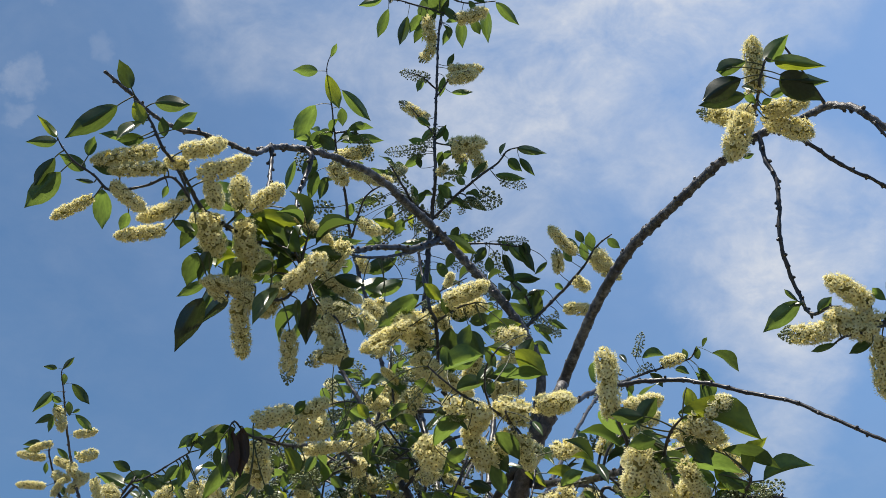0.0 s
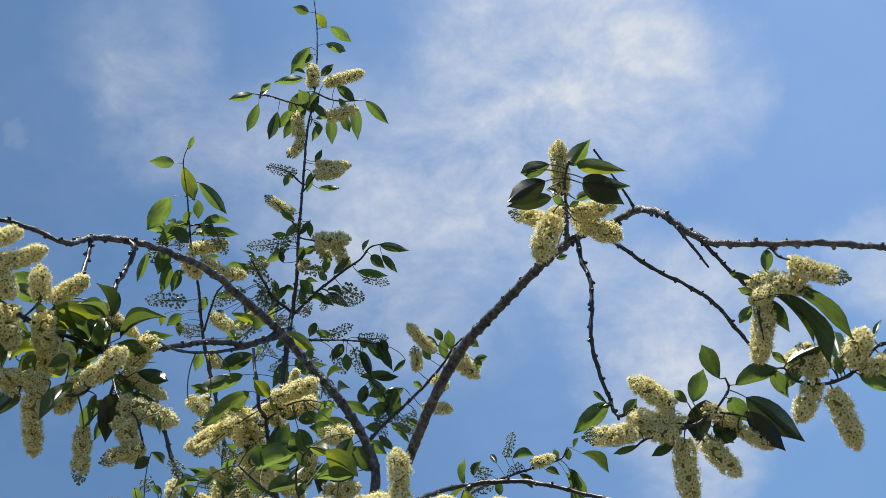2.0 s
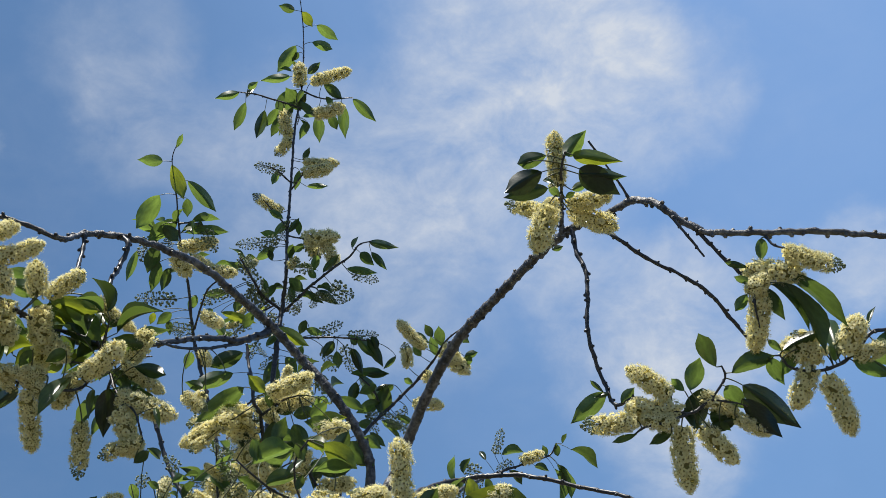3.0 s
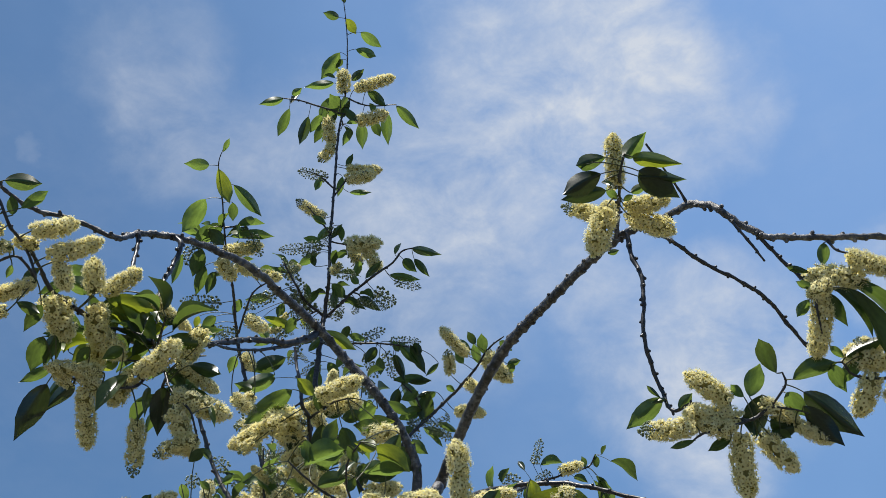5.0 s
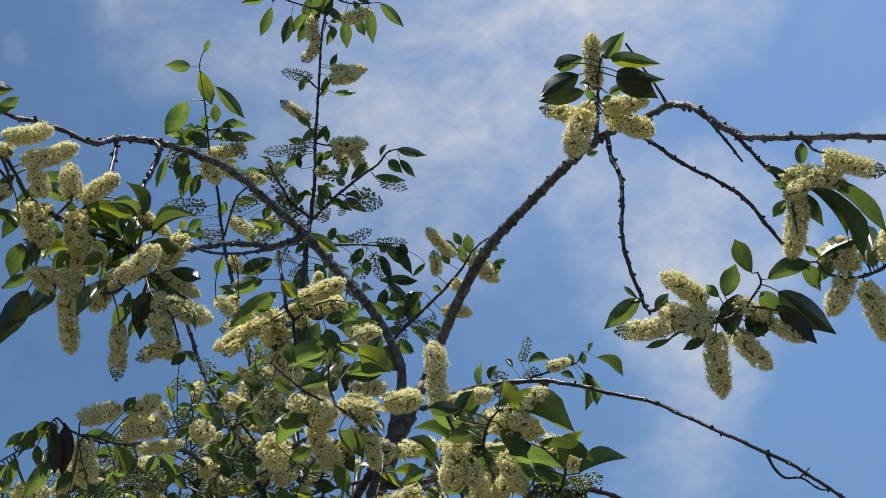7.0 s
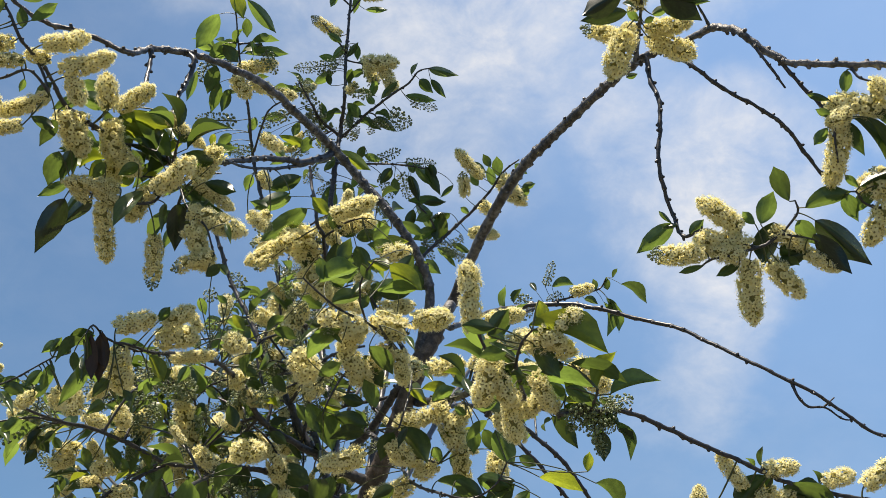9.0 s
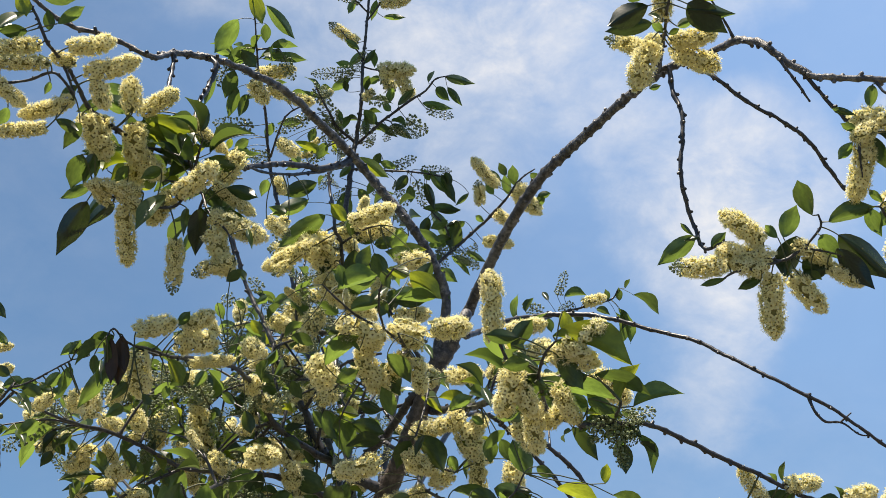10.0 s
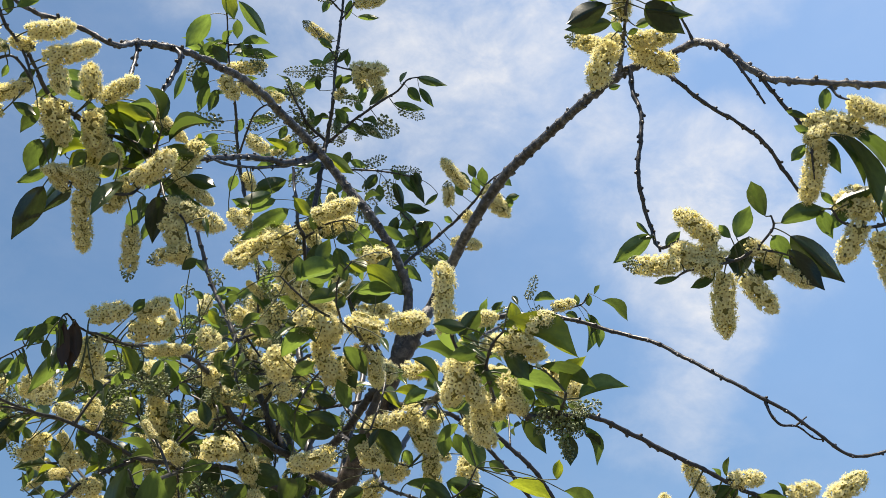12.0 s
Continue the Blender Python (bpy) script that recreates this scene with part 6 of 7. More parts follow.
raceme((-0.132, 1.677, 2.217), (-0.077, 1.668, 2.224), 0.033)
raceme((-0.150, 1.641, 2.273), (-0.168, 1.663, 2.223), 0.033)
raceme((-0.114, 1.656, 2.249), (-0.086, 1.641, 2.273), 0.028, "half")
leaf((-0.155, 1.658, 2.294), (-0.211, 1.669, 2.284), 0.035, 64)
leaf((-0.147, 1.670, 2.255), (-0.165, 1.641, 2.206), 0.026, -21, "flat")
leaf((-0.133, 1.665, 2.263), (-0.141, 1.696, 2.224), 0.025, 9)
leaf((-0.171, 1.656, 2.298), (-0.208, 1.649, 2.306), 0.027, 67)
branch("branch", (-0.566, 1.285, 1.953, 0.0019), (-0.596, 1.290, 1.921, 0.0018), (-0.563, 1.273, 1.961, 0.0016), (-0.565, 1.272, 1.955, 0.0015), (-0.543, 1.270, 1.962, 0.0012), (-0.494, 1.260, 1.989, 0.0010))
raceme((-0.459, 1.267, 1.918), (-0.462, 1.260, 1.949), 0.030)
leaf((-0.577, 1.279, 1.952), (-0.616, 1.277, 1.967), 0.018, 83)
leaf((-0.570, 1.270, 1.969), (-0.590, 1.261, 1.977), 0.013, 75)
leaf((-0.579, 1.276, 1.956), (-0.552, 1.270, 1.964), 0.024, -65)
leaf((-0.553, 1.268, 1.956), (-0.527, 1.275, 1.948), 0.021, -78)
leaf((-0.506, 1.263, 1.973), (-0.524, 1.267, 1.953), 0.016, 58)
leaf((-0.490, 1.256, 2.009), (-0.509, 1.261, 1.995), 0.016, 57)
leaf((-0.496, 1.253, 1.994), (-0.483, 1.249, 2.011), 0.013, -52)
leaf((-0.500, 1.266, 1.969), (-0.511, 1.273, 1.960), 0.012, 46)
leaf((-0.588, 1.279, 1.950), (-0.601, 1.282, 1.935), 0.027, 55)
leaf((-0.493, 1.260, 1.981), (-0.505, 1.269, 1.948), 0.015, 35)
leaf((-0.481, 1.257, 2.010), (-0.444, 1.249, 2.015), 0.018, -67)
leaf((-0.474, 1.264, 1.997), (-0.495, 1.254, 2.008), 0.016, 71)
raceme((-0.599, 1.269, 1.948), (-0.584, 1.275, 1.935), 0.021)
raceme((-0.486, 1.274, 1.956), (-0.483, 1.286, 1.935), 0.027)
raceme((-0.514, 1.277, 1.946), (-0.536, 1.281, 1.937), 0.021)
leaf((-0.561, 1.284, 1.951), (-0.531, 1.263, 1.918), 0.011, 34, "flat")
branch("trunk", (-1.445, 3.547, -0.050, 0.0220), (-1.435, 3.547, 0.700, 0.0190), (-1.455, 3.517, 1.500, 0.0150), (-1.495, 3.447, 2.264, 0.0063), (-1.536, 3.420, 2.441, 0.0051), (-1.583, 3.425, 2.555, 0.0046), (-1.597, 3.380, 2.639, 0.0039), (-1.608, 3.327, 2.739, 0.0033), (-1.613, 3.292, 2.806, 0.0026), (-1.618, 3.265, 2.857, 0.0020), (-1.599, 3.253, 2.883, 0.0013), root=sapling)
raceme((-1.630, 3.308, 2.752), (-1.610, 3.333, 2.678), 0.042)
raceme((-1.584, 3.379, 2.676), (-1.512, 3.377, 2.689), 0.034)
raceme((-1.573, 3.416, 2.607), (-1.508, 3.402, 2.619), 0.046)
raceme((-1.547, 3.427, 2.537), (-1.591, 3.400, 2.567), 0.038)
leaf((-1.629, 3.249, 2.866), (-1.678, 3.251, 2.872), 0.018, 71)
leaf((-1.610, 3.252, 2.862), (-1.577, 3.249, 2.903), 0.018, -54)
leaf((-1.606, 3.259, 2.850), (-1.605, 3.277, 2.817), 0.028, -28)
leaf((-1.590, 3.299, 2.829), (-1.533, 3.332, 2.769), 0.034, -73)
leaf((-1.646, 3.287, 2.791), (-1.719, 3.324, 2.738), 0.033, 41)
leaf((-1.615, 3.302, 2.766), (-1.648, 3.284, 2.776), 0.024, 72)
leaf((-1.602, 3.326, 2.775), (-1.596, 3.341, 2.730), 0.024, -45)
leaf((-1.645, 3.321, 2.725), (-1.701, 3.324, 2.697), 0.024, 61)
leaf((-1.643, 3.321, 2.725), (-1.656, 3.336, 2.672), 0.020, 14)
leaf((-1.580, 3.348, 2.737), (-1.517, 3.358, 2.685), 0.028, -86)
leaf((-1.591, 3.344, 2.741), (-1.564, 3.340, 2.752), 0.012, -60)
leaf((-1.630, 3.316, 2.736), (-1.641, 3.307, 2.762), 0.028, 70)
leaf((-1.585, 3.405, 2.627), (-1.567, 3.422, 2.603), 0.016, -65)
branch("shoot", (-1.495, 3.447, 2.264, 0.0055), (-1.592, 3.416, 2.439, 0.0048), (-1.645, 3.429, 2.537, 0.0039), (-1.663, 3.389, 2.612, 0.0029), (-1.657, 3.367, 2.654, 0.0016), root=sapling)
raceme((-1.646, 3.364, 2.641), (-1.714, 3.353, 2.618), 0.030)
raceme((-1.673, 3.385, 2.597), (-1.766, 3.384, 2.614), 0.034)
raceme((-1.651, 3.413, 2.600), (-1.578, 3.420, 2.581), 0.038)
raceme((-1.598, 3.442, 2.498), (-1.533, 3.419, 2.550), 0.038)
raceme((-1.673, 3.428, 2.513), (-1.762, 3.414, 2.516), 0.032)
raceme((-1.650, 3.411, 2.551), (-1.598, 3.432, 2.538), 0.038)
raceme((-1.603, 3.424, 2.478), (-1.562, 3.435, 2.444), 0.038)
raceme((-1.640, 3.422, 2.477), (-1.603, 3.401, 2.529), 0.030)
leaf((-1.687, 3.359, 2.644), (-1.749, 3.369, 2.638), 0.024, 69)
leaf((-1.642, 3.396, 2.634), (-1.600, 3.407, 2.598), 0.020, -84)
leaf((-1.669, 3.392, 2.584), (-1.669, 3.401, 2.548), 0.016, 156)
leaf((-1.687, 3.373, 2.617), (-1.748, 3.374, 2.626), 0.020, 78)
leaf((-1.622, 3.430, 2.518), (-1.599, 3.439, 2.482), 0.020, -85)
branch("twig", (-0.307, 1.729, 2.122, 0.0024), (-0.330, 1.701, 2.158, 0.0024), (-0.279, 1.658, 2.168, 0.0021), (-0.248, 1.631, 2.169, 0.0014))
raceme((-0.273, 1.623, 2.158), (-0.248, 1.608, 2.193), 0.040)
branch("twig", (-0.323, 1.709, 2.147, 0.0026), (-0.327, 1.717, 2.149, 0.0024), (-0.353, 1.718, 2.146, 0.0023), (-0.379, 1.724, 2.131, 0.0020), (-0.406, 1.733, 2.111, 0.0013))
branch("twig", (-0.299, 1.729, 2.114, 0.0026), (-0.302, 1.734, 2.110, 0.0024), (-0.271, 1.681, 2.113, 0.0019), (-0.244, 1.652, 2.120, 0.0013))
branch("twig", (-0.283, 1.635, 2.004, 0.0032), (-0.293, 1.647, 2.009, 0.0030), (-0.291, 1.657, 2.046, 0.0026), (-0.311, 1.666, 2.085, 0.0023), (-0.325, 1.671, 2.134, 0.0019), (-0.327, 1.683, 2.168, 0.0013))
branch("twig", (-0.301, 1.619, 2.013, 0.0030), (-0.331, 1.652, 1.996, 0.0026), (-0.333, 1.661, 2.036, 0.0023), (-0.359, 1.681, 2.050, 0.0020), (-0.403, 1.697, 2.073, 0.0017), (-0.433, 1.713, 2.096, 0.0011))
leaf((-0.325, 1.622, 1.990), (-0.298, 1.624, 1.974), 0.022, -82)
branch("twig", (-0.271, 1.716, 2.062, 0.0032), (-0.249, 1.717, 1.999, 0.0028), (-0.237, 1.691, 2.030, 0.0025), (-0.227, 1.661, 2.071, 0.0020), (-0.190, 1.632, 2.107, 0.0014))
raceme((-0.241, 1.665, 2.060), (-0.215, 1.653, 2.086), 0.033, "half")
branch("twig", (-0.069, 1.671, 2.081, 0.0039), (-0.100, 1.722, 2.083, 0.0032), (-0.148, 1.749, 2.080, 0.0028), (-0.186, 1.775, 2.078, 0.0020), (-0.210, 1.796, 2.089, 0.0013))
branch("twig", (-0.137, 1.766, 2.040, 0.0034), (-0.132, 1.766, 2.040, 0.0033), (-0.127, 1.757, 2.061, 0.0029), (-0.145, 1.772, 2.086, 0.0025), (-0.146, 1.784, 2.119, 0.0018))
branch("twig", (-0.185, 1.775, 2.078, 0.0028), (-0.178, 1.761, 2.111, 0.0025), (-0.163, 1.770, 2.152, 0.0018))
branch("twig", (-0.369, 1.578, 1.926, 0.0024), (-0.425, 1.605, 1.981, 0.0021), (-0.455, 1.612, 2.026, 0.0016), (-0.472, 1.622, 2.064, 0.0011))
raceme((-0.481, 1.598, 2.021), (-0.471, 1.621, 1.974), 0.038)
branch("twig", (-0.317, 1.614, 1.933, 0.0028), (-0.307, 1.601, 1.934, 0.0026), (-0.357, 1.605, 1.924, 0.0022), (-0.385, 1.617, 1.955, 0.0019), (-0.353, 1.622, 2.006, 0.0016), (-0.349, 1.634, 2.037, 0.0012))
raceme((-0.386, 1.601, 2.017), (-0.375, 1.611, 1.985), 0.029, "bud")
raceme((-0.364, 1.621, 2.024), (-0.382, 1.619, 2.031), 0.023, "bud")
raceme((-0.292, 1.601, 1.884), (-0.318, 1.593, 1.898), 0.025, "bud")
leaf((-0.307, 1.602, 1.934), (-0.329, 1.612, 1.893), 0.032, 54)
branch("twig", (-0.092, 1.365, 2.062, 0.0020), (-0.119, 1.334, 2.073, 0.0018), (-0.149, 1.318, 2.081, 0.0017), (-0.176, 1.298, 2.096, 0.0014), (-0.200, 1.290, 2.115, 0.0010))
raceme((-0.062, 1.360, 2.067), (-0.107, 1.357, 2.084), 0.041)
raceme((-0.077, 1.368, 2.047), (-0.066, 1.381, 2.006), 0.027)
raceme((-0.085, 1.366, 2.052), (-0.107, 1.378, 2.031), 0.033)
raceme((-0.181, 1.324, 2.072), (-0.122, 1.335, 2.063), 0.037)
raceme((-0.123, 1.348, 2.068), (-0.153, 1.363, 2.048), 0.030)
leaf((-0.165, 1.319, 2.055), (-0.195, 1.318, 2.065), 0.018, 73)
leaf((-0.265, 1.358, 2.113), (-0.281, 1.374, 2.094), 0.015, -8)
leaf((-0.233, 1.370, 2.086), (-0.255, 1.369, 2.081), 0.012, 50)
leaf((-0.160, 1.339, 2.160), (-0.147, 1.335, 2.193), 0.022, -59)
leaf((-0.174, 1.348, 2.138), (-0.137, 1.351, 2.150), 0.029, -68)
leaf((-0.179, 1.286, 2.108), (-0.128, 1.266, 2.121), 0.030, -32)
leaf((-0.178, 1.274, 2.138), (-0.172, 1.279, 2.110), 0.023, 178)
leaf((-0.162, 1.305, 2.088), (-0.123, 1.308, 2.100), 0.021, -51)
leaf((-0.198, 1.300, 2.030), (-0.178, 1.317, 2.057), 0.011, 37, "flat")
leaf((-0.148, 1.317, 2.037), (-0.162, 1.329, 2.053), 0.007, -43, "flat")
branch("twig", (-0.088, 1.414, 2.070, 0.0020), (-0.116, 1.376, 2.036, 0.0018), (-0.146, 1.373, 2.012, 0.0017), (-0.164, 1.374, 1.980, 0.0014), (-0.172, 1.382, 1.960, 0.0010))
raceme((-0.213, 1.369, 2.041), (-0.190, 1.379, 2.010), 0.044)
raceme((-0.153, 1.369, 2.042), (-0.121, 1.373, 2.013), 0.038)
raceme((-0.106, 1.384, 2.009), (-0.136, 1.380, 2.014), 0.033)
leaf((-0.156, 1.381, 1.958), (-0.113, 1.384, 1.947), 0.034, -76)
leaf((-0.170, 1.377, 1.967), (-0.159, 1.403, 1.918), 0.033, -29)
leaf((-0.122, 1.368, 2.038), (-0.096, 1.384, 2.000), 0.028, -58)
leaf((-0.179, 1.360, 2.006), (-0.150, 1.352, 2.021), 0.020, -65)
leaf((-0.117, 1.365, 1.972), (-0.147, 1.360, 1.977), 0.022, 74)
leaf((-0.193, 1.343, 2.023), (-0.150, 1.316, 2.055), 0.031, -11)
leaf((-0.196, 1.424, 1.961), (-0.214, 1.420, 1.983), 0.018, 78)
leaf((-0.174, 1.426, 1.884), (-0.183, 1.455, 1.846), 0.027, 10)
leaf((-0.148, 1.389, 1.970), (-0.178, 1.383, 1.974), 0.016, 63, "young")
leaf((-0.194, 1.387, 1.975), (-0.174, 1.391, 1.937), 0.031, -78)
branch("twig", (-0.119, 1.334, 2.073, 0.0017), (-0.125, 1.301, 2.090, 0.0015), (-0.121, 1.267, 2.108, 0.0014), (-0.105, 1.248, 2.124, 0.0010))
leaf((-0.061, 1.335, 2.172), (-0.082, 1.338, 2.139), 0.027, 70)
leaf((-0.091, 1.341, 2.156), (-0.122, 1.344, 2.164), 0.022, 69, "young")
leaf((-0.085, 1.243, 2.118), (-0.045, 1.253, 2.089), 0.030, -65, "young")
leaf((-0.049, 1.256, 2.090), (-0.096, 1.248, 2.083), 0.024, 28)
leaf((-0.121, 1.251, 2.121), (-0.110, 1.260, 2.102), 0.024, -51)
leaf((-0.135, 1.285, 2.089), (-0.114, 1.303, 2.121), 0.013, 36, "flat")
leaf((-0.114, 1.284, 2.092), (-0.120, 1.287, 2.074), 0.017, 56)
branch("twig", (-0.083, 1.487, 2.084, 0.0021), (-0.061, 1.430, 2.033, 0.0019), (-0.063, 1.399, 1.984, 0.0016), (-0.071, 1.377, 1.943, 0.0011))
raceme((-0.036, 1.425, 2.040), (0.009, 1.414, 2.045), 0.031)
raceme((-0.031, 1.402, 1.967), (-0.075, 1.410, 1.957), 0.029)
raceme((-0.114, 1.394, 1.910), (-0.169, 1.401, 1.899), 0.033)
raceme((-0.085, 1.387, 1.926), (-0.055, 1.390, 1.906), 0.030)
leaf((-0.068, 1.378, 1.944), (-0.033, 1.385, 1.900), 0.030, -55)
leaf((-0.101, 1.359, 1.964), (-0.117, 1.341, 1.996), 0.021, 30)
leaf((-0.060, 1.378, 1.944), (-0.069, 1.356, 1.912), 0.010, -10, "flat")
leaf((-0.044, 1.403, 2.004), (-0.002, 1.421, 1.993), 0.021, -27, "young")
leaf((-0.078, 1.371, 1.936), (-0.093, 1.390, 1.903), 0.022, 14)
leaf((-0.114, 1.362, 1.932), (-0.157, 1.363, 1.923), 0.023, 46)
branch("twig", (-0.008, 1.327, 1.848, 0.0019), (-0.012, 1.326, 1.850, 0.0018), (0.023, 1.329, 1.845, 0.0016), (0.053, 1.323, 1.861, 0.0013), (0.067, 1.311, 1.887, 0.0010))
leaf((0.052, 1.314, 1.928), (0.076, 1.324, 1.887), 0.031, -61)
leaf((0.042, 1.351, 1.841), (0.077, 1.331, 1.865), 0.029, -65)
leaf((0.078, 1.339, 1.871), (0.042, 1.331, 1.866), 0.019, 80)
leaf((0.109, 1.337, 1.876), (0.162, 1.345, 1.862), 0.026, -33, "young")
leaf((0.179, 1.339, 1.871), (0.215, 1.366, 1.840), 0.028, -10)
leaf((0.169, 1.334, 1.884), (0.170, 1.324, 1.906), 0.013, -9, "young")
leaf((0.083, 1.326, 1.899), (0.104, 1.328, 1.888), 0.022, -75)
leaf((0.063, 1.352, 1.839), (0.028, 1.351, 1.830), 0.022, 81)
leaf((0.119, 1.349, 1.848), (0.147, 1.349, 1.832), 0.025, -79)
leaf((0.097, 1.344, 1.860), (0.077, 1.345, 1.838), 0.025, 82)
leaf((0.005, 1.331, 1.867), (0.043, 1.342, 1.845), 0.025, -72)
leaf((0.032, 1.330, 1.871), (0.071, 1.330, 1.862), 0.025, -78)
leaf((0.038, 1.325, 1.826), (0.073, 1.343, 1.860), 0.012, 37, "flat")
branch("twig", (-0.088, 1.604, 1.962, 0.0022), (-0.061, 1.494, 1.945, 0.0018), (-0.037, 1.429, 1.916, 0.0016), (-0.018, 1.419, 1.907, 0.0010))
raceme((0.059, 1.420, 1.927), (0.059, 1.432, 1.884), 0.035)
raceme((0.010, 1.417, 1.934), (0.015, 1.448, 1.888), 0.029)
raceme((-0.041, 1.425, 1.915), (-0.079, 1.427, 1.921), 0.033)
raceme((-0.018, 1.428, 1.909), (-0.047, 1.429, 1.896), 0.026)
leaf((0.004, 1.403, 1.934), (-0.020, 1.403, 1.949), 0.019, 78, "young")
leaf((-0.026, 1.416, 1.928), (-0.014, 1.429, 1.909), 0.017, -44)
close_wood()

# the thinner twigs inside the crown
spray((-0.304, 2.198, 2.415), (-0.189, 2.060, 2.417), 3, 3, 0)
spray((-0.220, 1.942, 1.932), (-0.265, 2.007, 1.865), 6, 3, 0)
spray((-0.261, 1.910, 2.091), (-0.501, 2.055, 2.018), 4, 2, 0)
spray((-0.326, 1.959, 2.283), (-0.472, 2.006, 2.266), 4, 2, 0)
spray((0.148, 1.890, 2.061), (0.120, 2.000, 2.190), 4, 1, 0)
spray((-0.220, 1.942, 1.932), (-0.459, 1.992, 1.843), 3, 2, 0)
spray((-0.216, 1.971, 2.032), (-0.368, 2.049, 2.075), 6, 3, 0)
spray((-0.260, 2.085, 2.218), (-0.471, 2.075, 2.161), 5, 1, 0)
spray((-0.479, 1.504, 1.867), (-0.603, 1.716, 1.910), 6, 2, 0)
spray((-0.402, 1.688, 1.971), (-0.387, 1.743, 1.879), 6, 3, 0)
spray((-0.250, 1.901, 2.059), (-0.447, 1.935, 2.068), 6, 3, 1)
spray((-0.472, 1.622, 2.064), (-0.562, 1.774, 2.080), 4, 2, 1)
spray((0.108, 1.891, 2.058), (0.114, 2.070, 2.147), 6, 1, 0)
spray((-0.490, 1.475, 1.948), (-0.409, 1.491, 2.045), 6, 1, 0)
spray((-0.360, 1.606, 1.928), (-0.286, 1.648, 1.883), 6, 1, 0)
spray((-0.433, 1.713, 2.096), (-0.445, 1.851, 2.027), 6, 3, 0)
spray((-0.239, 1.683, 1.926), (-0.273, 1.794, 2.016), 6, 1, 0)
spray((-0.402, 1.688, 1.971), (-0.472, 1.947, 1.934), 4, 2, 1)
spray((-0.269, 2.108, 2.255), (-0.346, 2.086, 2.278), 3, 3, 0)
spray((-0.406, 1.733, 2.111), (-0.385, 1.789, 2.129), 4, 2, 0)
spray((-0.053, 2.177, 2.123), (-0.271, 2.340, 2.143), 5, 1, 1)
spray((-0.272, 1.918, 2.123), (-0.288, 1.869, 2.169), 6, 3, 0)
spray((-0.357, 1.605, 1.924), (-0.248, 1.745, 1.756), 5, 1, 1)
spray((-0.406, 1.733, 2.111), (-0.395, 1.817, 2.154), 3, 2, 0)
spray((-0.433, 1.713, 2.096), (-0.385, 1.823, 2.075), 6, 1, 0)
spray((-0.436, 1.608, 1.998), (-0.493, 1.617, 1.980), 6, 3, 0)
spray((-0.433, 1.713, 2.096), (-0.490, 1.709, 2.082), 6, 3, 0)
spray((-0.285, 1.663, 2.166), (-0.293, 1.623, 2.270), 3, 2, 0)
spray((-0.239, 1.893, 2.027), (-0.519, 1.921, 2.051), 4, 2, 1)
spray((-0.312, 1.776, 2.318), (-0.225, 1.803, 2.342), 3, 1, 0)
spray((-0.472, 1.622, 2.064), (-0.508, 1.582, 1.978), 4, 3, 0)
spray((-0.433, 1.713, 2.096), (-0.492, 1.888, 2.125), 3, 1, 0)
spray((-0.433, 1.713, 2.096), (-0.615, 1.797, 2.134), 6, 3, 0)
spray((-0.220, 1.942, 1.932), (-0.352, 1.996, 1.976), 4, 3, 1)
spray((-0.220, 1.942, 1.932), (-0.411, 1.992, 1.967), 5, 3, 0)
spray((-0.287, 2.154, 2.327), (-0.493, 2.234, 2.396), 6, 2, 0)
spray((-0.220, 1.942, 1.932), (-0.233, 1.937, 1.919), 4, 2, 1)
spray((-0.278, 2.131, 2.291), (-0.313, 2.169, 2.287), 4, 1, 0)
spray((-0.402, 1.688, 1.971), (-0.515, 1.705, 2.066), 4, 1, 1)
spray((-0.433, 1.713, 2.096), (-0.562, 1.614, 2.013), 6, 3, 0)
spray((-0.402, 1.688, 1.971), (-0.385, 1.868, 2.040), 5, 1, 0)
spray((-0.269, 2.108, 2.255), (-0.339, 2.096, 2.294), 3, 2, 0)
spray((-0.022, 2.274, 2.210), (0.148, 2.169, 2.272), 5, 3, 0)
spray((-0.402, 1.688, 1.971), (-0.457, 1.782, 1.950), 6, 2, 0)
spray((-0.433, 1.713, 2.096), (-0.541, 1.719, 2.112), 4, 3, 1)
spray((-0.372, 1.609, 2.065), (-0.299, 1.621, 2.146), 3, 1, 1)
spray((-0.433, 1.713, 2.096), (-0.659, 1.767, 2.038), 6, 3, 0)
spray((-0.287, 1.708, 2.112), (-0.252, 1.805, 2.119), 6, 1, 0)
spray((-0.287, 2.154, 2.327), (-0.550, 2.242, 2.333), 5, 3, 1)
spray((-0.185, 1.851, 1.865), (-0.281, 1.859, 1.883), 4, 1, 0)
spray((-0.463, 1.521, 1.887), (-0.552, 1.635, 1.854), 6, 3, 0)
spray((-0.326, 1.959, 2.283), (-0.522, 2.050, 2.299), 6, 3, 0)
spray((-0.220, 1.942, 1.932), (-0.388, 1.980, 1.953), 5, 2, 0)
spray((-0.433, 1.713, 2.096), (-0.430, 1.839, 2.119), 3, 3, 0)
spray((-0.433, 1.713, 2.096), (-0.429, 1.777, 2.093), 3, 1, 0)
spray((-0.287, 2.154, 2.327), (-0.456, 2.183, 2.424), 5, 2, 0)
spray((-0.356, 1.175, 2.209), (-0.361, 1.149, 2.229), 5, 0, 0)
spray((-0.414, 1.142, 2.224), (-0.451, 1.158, 2.180), 5, 0, 0)
spray((-0.414, 1.142, 2.224), (-0.361, 1.121, 2.204), 5, 0, 0)
spray((-0.414, 1.142, 2.224), (-0.445, 1.149, 2.214), 5, 0, 0)
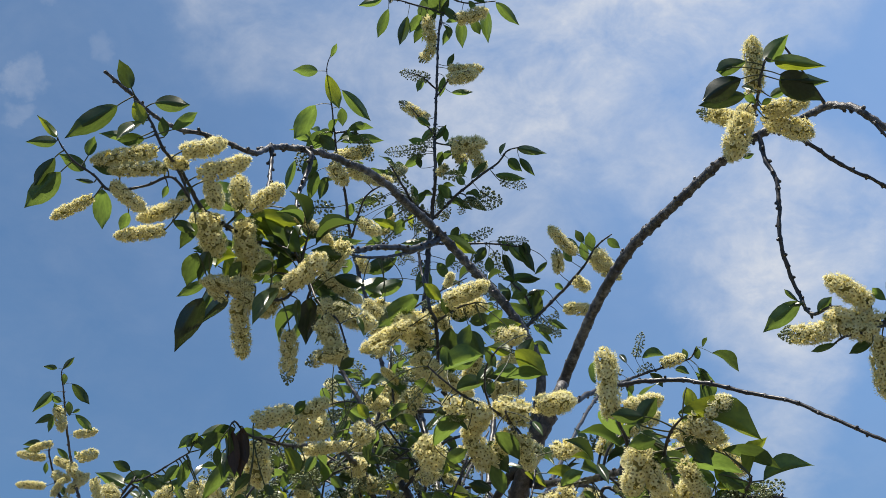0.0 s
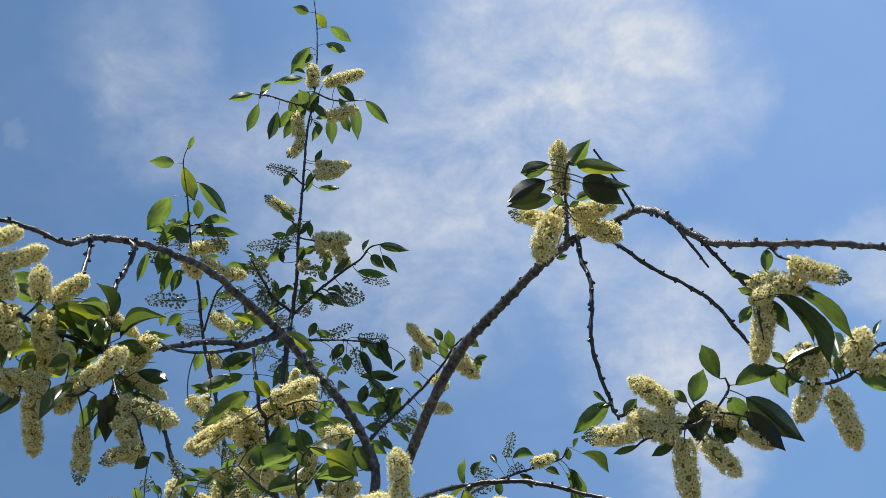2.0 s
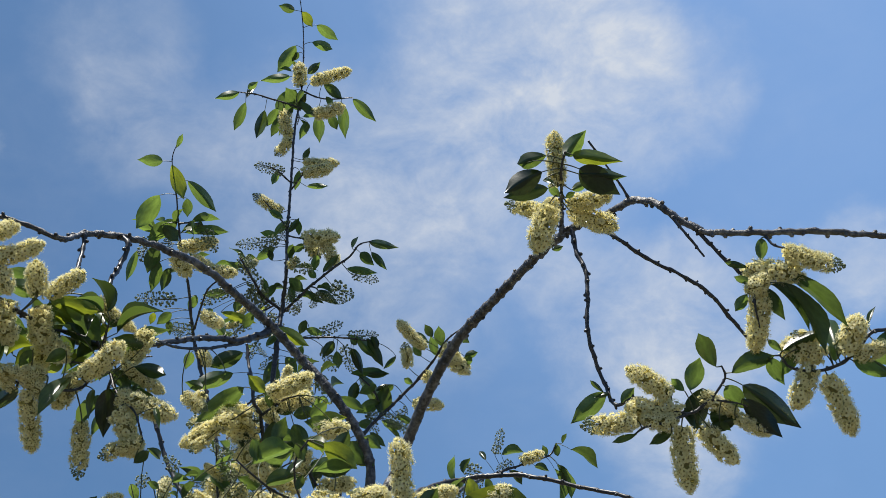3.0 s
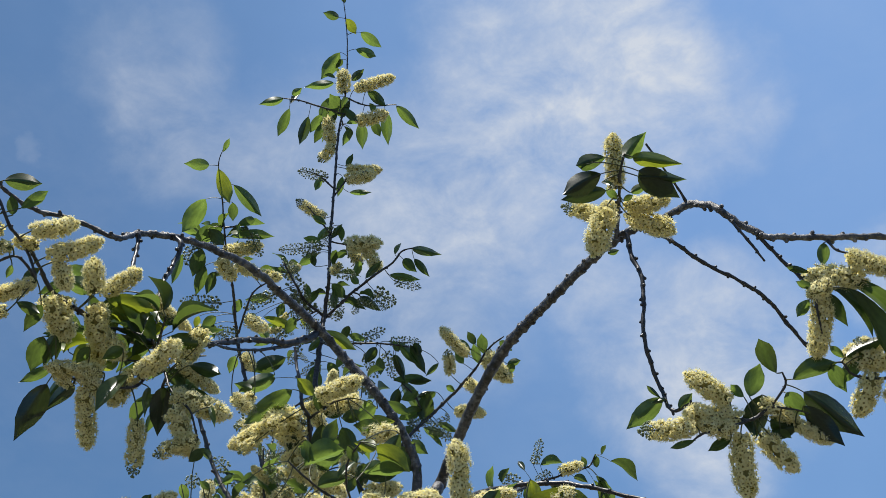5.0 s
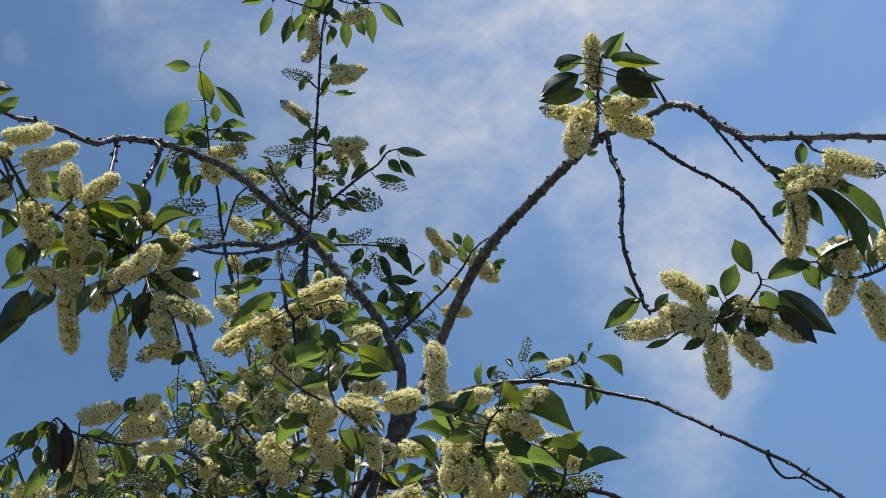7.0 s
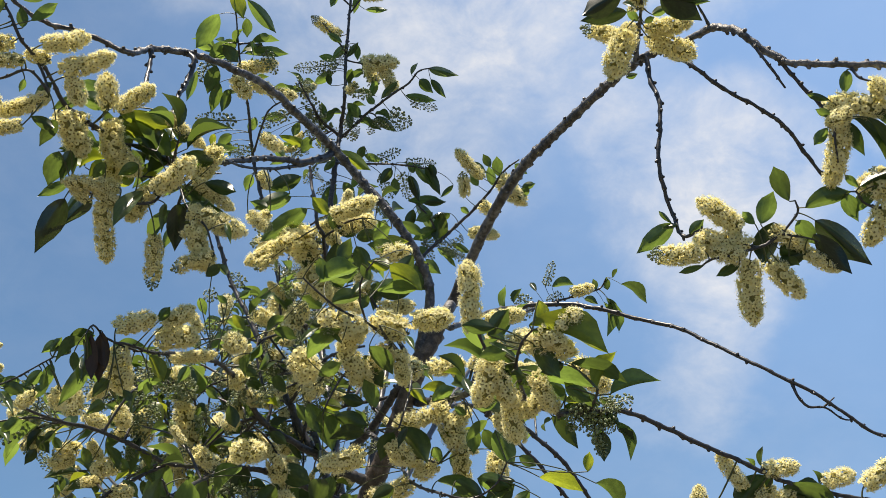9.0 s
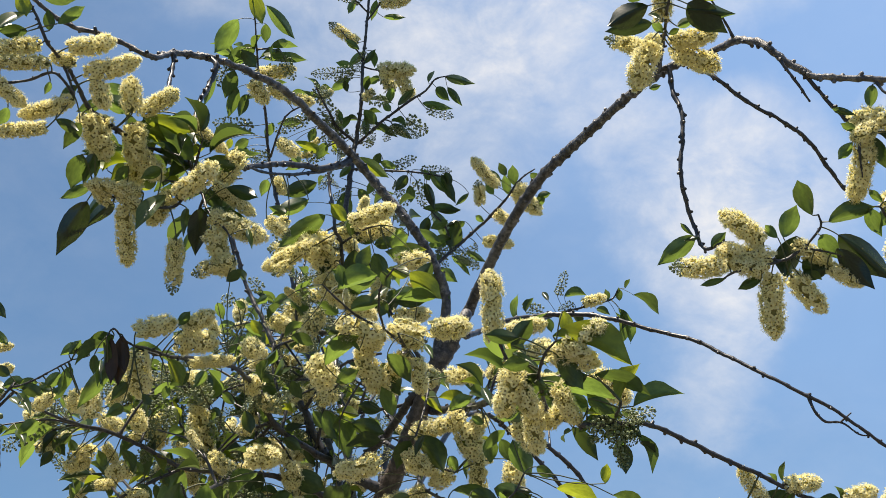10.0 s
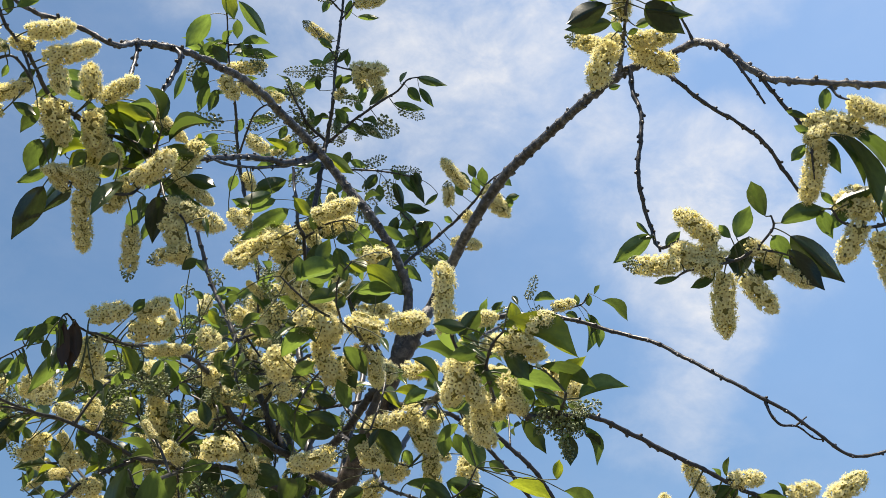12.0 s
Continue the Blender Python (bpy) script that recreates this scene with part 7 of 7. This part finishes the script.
spray((-0.353, 1.183, 2.212), (-0.350, 1.238, 2.188), 4, 0, 0)
spray((-0.357, 1.189, 2.225), (-0.349, 1.233, 2.210), 4, 0, 0)
spray((-0.335, 1.164, 2.171), (-0.347, 1.190, 2.151), 4, 0, 0)
spray((-0.351, 1.151, 2.180), (-0.335, 1.119, 2.228), 4, 0, 0)
spray((-0.345, 1.174, 2.193), (-0.296, 1.183, 2.209), 4, 0, 0)
spray((-0.340, 1.168, 2.180), (-0.398, 1.155, 2.188), 4, 0, 0)
spray((-0.310, 1.857, 2.434), (-0.334, 1.877, 2.452), 4, 1, 1)
spray((-0.316, 1.755, 2.270), (-0.290, 1.732, 2.282), 4, 1, 1)
spray((-0.310, 1.857, 2.434), (-0.178, 1.802, 2.490), 4, 1, 1)
spray((-0.139, 1.599, 2.385), (-0.146, 1.687, 2.391), 4, 1, 1)
spray((-0.165, 1.662, 2.283), (-0.161, 1.713, 2.309), 5, 0, 0)
spray((-0.108, 1.607, 2.350), (-0.118, 1.708, 2.382), 5, 0, 0)
spray((0.044, 1.158, 1.940), (0.124, 1.159, 1.971), 5, 0, 1)
spray((0.033, 1.189, 1.944), (0.071, 1.208, 1.938), 5, 0, 1)
spray((0.019, 1.278, 1.964), (0.051, 1.272, 2.021), 5, 0, 1)
spray((0.024, 1.248, 1.958), (0.046, 1.255, 1.931), 5, 0, 1)
spray((0.015, 1.307, 1.971), (0.034, 1.311, 2.022), 5, 0, 1)
spray((0.060, 1.090, 1.909), (0.108, 1.118, 1.899), 5, 0, 1)
spray((0.033, 1.189, 1.944), (0.042, 1.139, 1.976), 5, 0, 1)
spray((0.019, 1.278, 1.964), (0.061, 1.277, 1.954), 5, 0, 1)
spray((0.036, 1.107, 1.953), (0.057, 1.101, 1.896), 5, 0, 1)
spray((-0.077, 1.527, 2.088), (-0.071, 1.532, 2.048), 5, 0, 1)
spray((-0.034, 1.756, 2.067), (0.006, 1.752, 2.011), 5, 0, 1)
spray((-0.472, 1.622, 2.064), (-0.646, 1.611, 1.989), 5, 2, 1)
spray((-0.402, 1.688, 1.971), (-0.550, 1.820, 1.946), 5, 2, 1)
spray((-0.402, 1.688, 1.971), (-0.522, 1.804, 1.938), 5, 2, 1)
spray((-0.506, 1.461, 1.952), (-0.654, 1.595, 1.951), 5, 2, 1)
spray((-0.508, 1.454, 1.951), (-0.627, 1.504, 1.939), 5, 2, 1)
spray((-0.395, 1.683, 1.975), (-0.418, 1.658, 1.990), 5, 3, 0)
spray((-0.250, 1.901, 2.059), (-0.359, 1.898, 2.005), 5, 3, 0)
spray((-0.402, 1.688, 1.971), (-0.467, 1.845, 1.985), 5, 3, 0)
spray((-0.402, 1.688, 1.971), (-0.576, 1.729, 1.882), 5, 3, 0)
spray((-0.470, 1.517, 1.882), (-0.595, 1.595, 1.915), 5, 3, 0)
spray((-0.402, 1.688, 1.971), (-0.481, 1.820, 1.956), 5, 3, 0)
spray((-0.322, 1.508, 2.043), (-0.379, 1.517, 2.009), 5, 3, 0)
spray((-0.406, 1.733, 2.111), (-0.445, 1.883, 1.988), 5, 3, 0)
spray((-0.465, 1.498, 1.942), (-0.476, 1.528, 1.991), 5, 3, 0)
spray((-0.260, 2.085, 2.218), (-0.420, 2.101, 2.190), 4, 3, 0)
spray((-0.069, 2.128, 2.077), (-0.226, 2.234, 2.012), 4, 3, 0)
spray((-0.210, 1.796, 2.089), (-0.233, 1.831, 2.128), 4, 3, 0)
spray((-0.169, 1.965, 2.183), (-0.225, 1.979, 2.173), 4, 3, 0)
spray((-0.175, 1.764, 2.121), (-0.229, 1.762, 2.140), 4, 3, 0)
spray((-0.146, 1.983, 2.092), (-0.115, 1.995, 2.076), 4, 3, 0)
spray((-0.225, 1.994, 2.071), (-0.276, 2.121, 2.001), 4, 3, 0)
spray((-0.188, 1.846, 2.003), (-0.215, 1.823, 1.955), 4, 3, 0)
spray((-0.456, 1.920, 2.786), (-0.453, 1.988, 2.825), 4, 1, 0)
spray((-0.468, 1.876, 2.854), (-0.528, 1.914, 2.874), 4, 1, 0)
spray((-0.468, 1.876, 2.854), (-0.529, 1.896, 2.858), 4, 1, 0)
spray((-0.469, 1.867, 2.867), (-0.415, 1.854, 2.855), 4, 1, 0)
spray((-0.358, 2.096, 2.890), (-0.356, 2.144, 2.923), 3, 2, 0)
spray((-0.277, 2.149, 2.918), (-0.266, 2.118, 2.922), 3, 2, 0)
spray((-0.221, 2.168, 2.889), (-0.201, 2.210, 2.890), 3, 2, 0)
spray((-0.286, 2.201, 2.837), (-0.369, 2.345, 2.830), 3, 2, 0)
spray((-0.313, 2.174, 2.852), (-0.411, 2.275, 2.858), 3, 2, 0)
spray((-0.282, 2.171, 2.884), (-0.273, 2.202, 2.898), 3, 2, 0)
spray((-0.243, 2.156, 3.017), (-0.246, 2.201, 3.023), 3, 2, 0)
spray((-0.374, 2.080, 2.913), (-0.399, 2.164, 2.952), 3, 2, 0)
spray((-0.303, 2.183, 2.848), (-0.420, 2.270, 2.792), 3, 2, 0)
spray((-0.267, 2.108, 3.464), (-0.286, 2.125, 3.518), 3, 0, 0)
spray((-0.271, 2.109, 3.365), (-0.278, 2.160, 3.370), 3, 0, 0)
spray((-0.267, 2.109, 3.421), (-0.274, 2.083, 3.367), 3, 0, 0)
# fine budding twigs all through the lower crown
low = [q for q in nodes if -0.62 < q[0] < -0.17 and 1.35 < q[1] < 2.3 and 1.86 < q[2] < 2.32]
for n in range(26):
    q = Vector(low[pick.randrange(len(low))])
    way = Vector((pick.uniform(-1, 0.6), pick.uniform(-0.2, 1), pick.uniform(-0.5, 0.8))).normalized()
    spray(q, q + way * pick.uniform(0.07, 0.19), 2, pick.choice((2, 3)), 1 if n % 4 == 0 else 0)
inside = tagged(foliage.finish("foliage"), "dense small leaves, buds and flowers inside the crown", kind="stuff")
inside.parent = tree
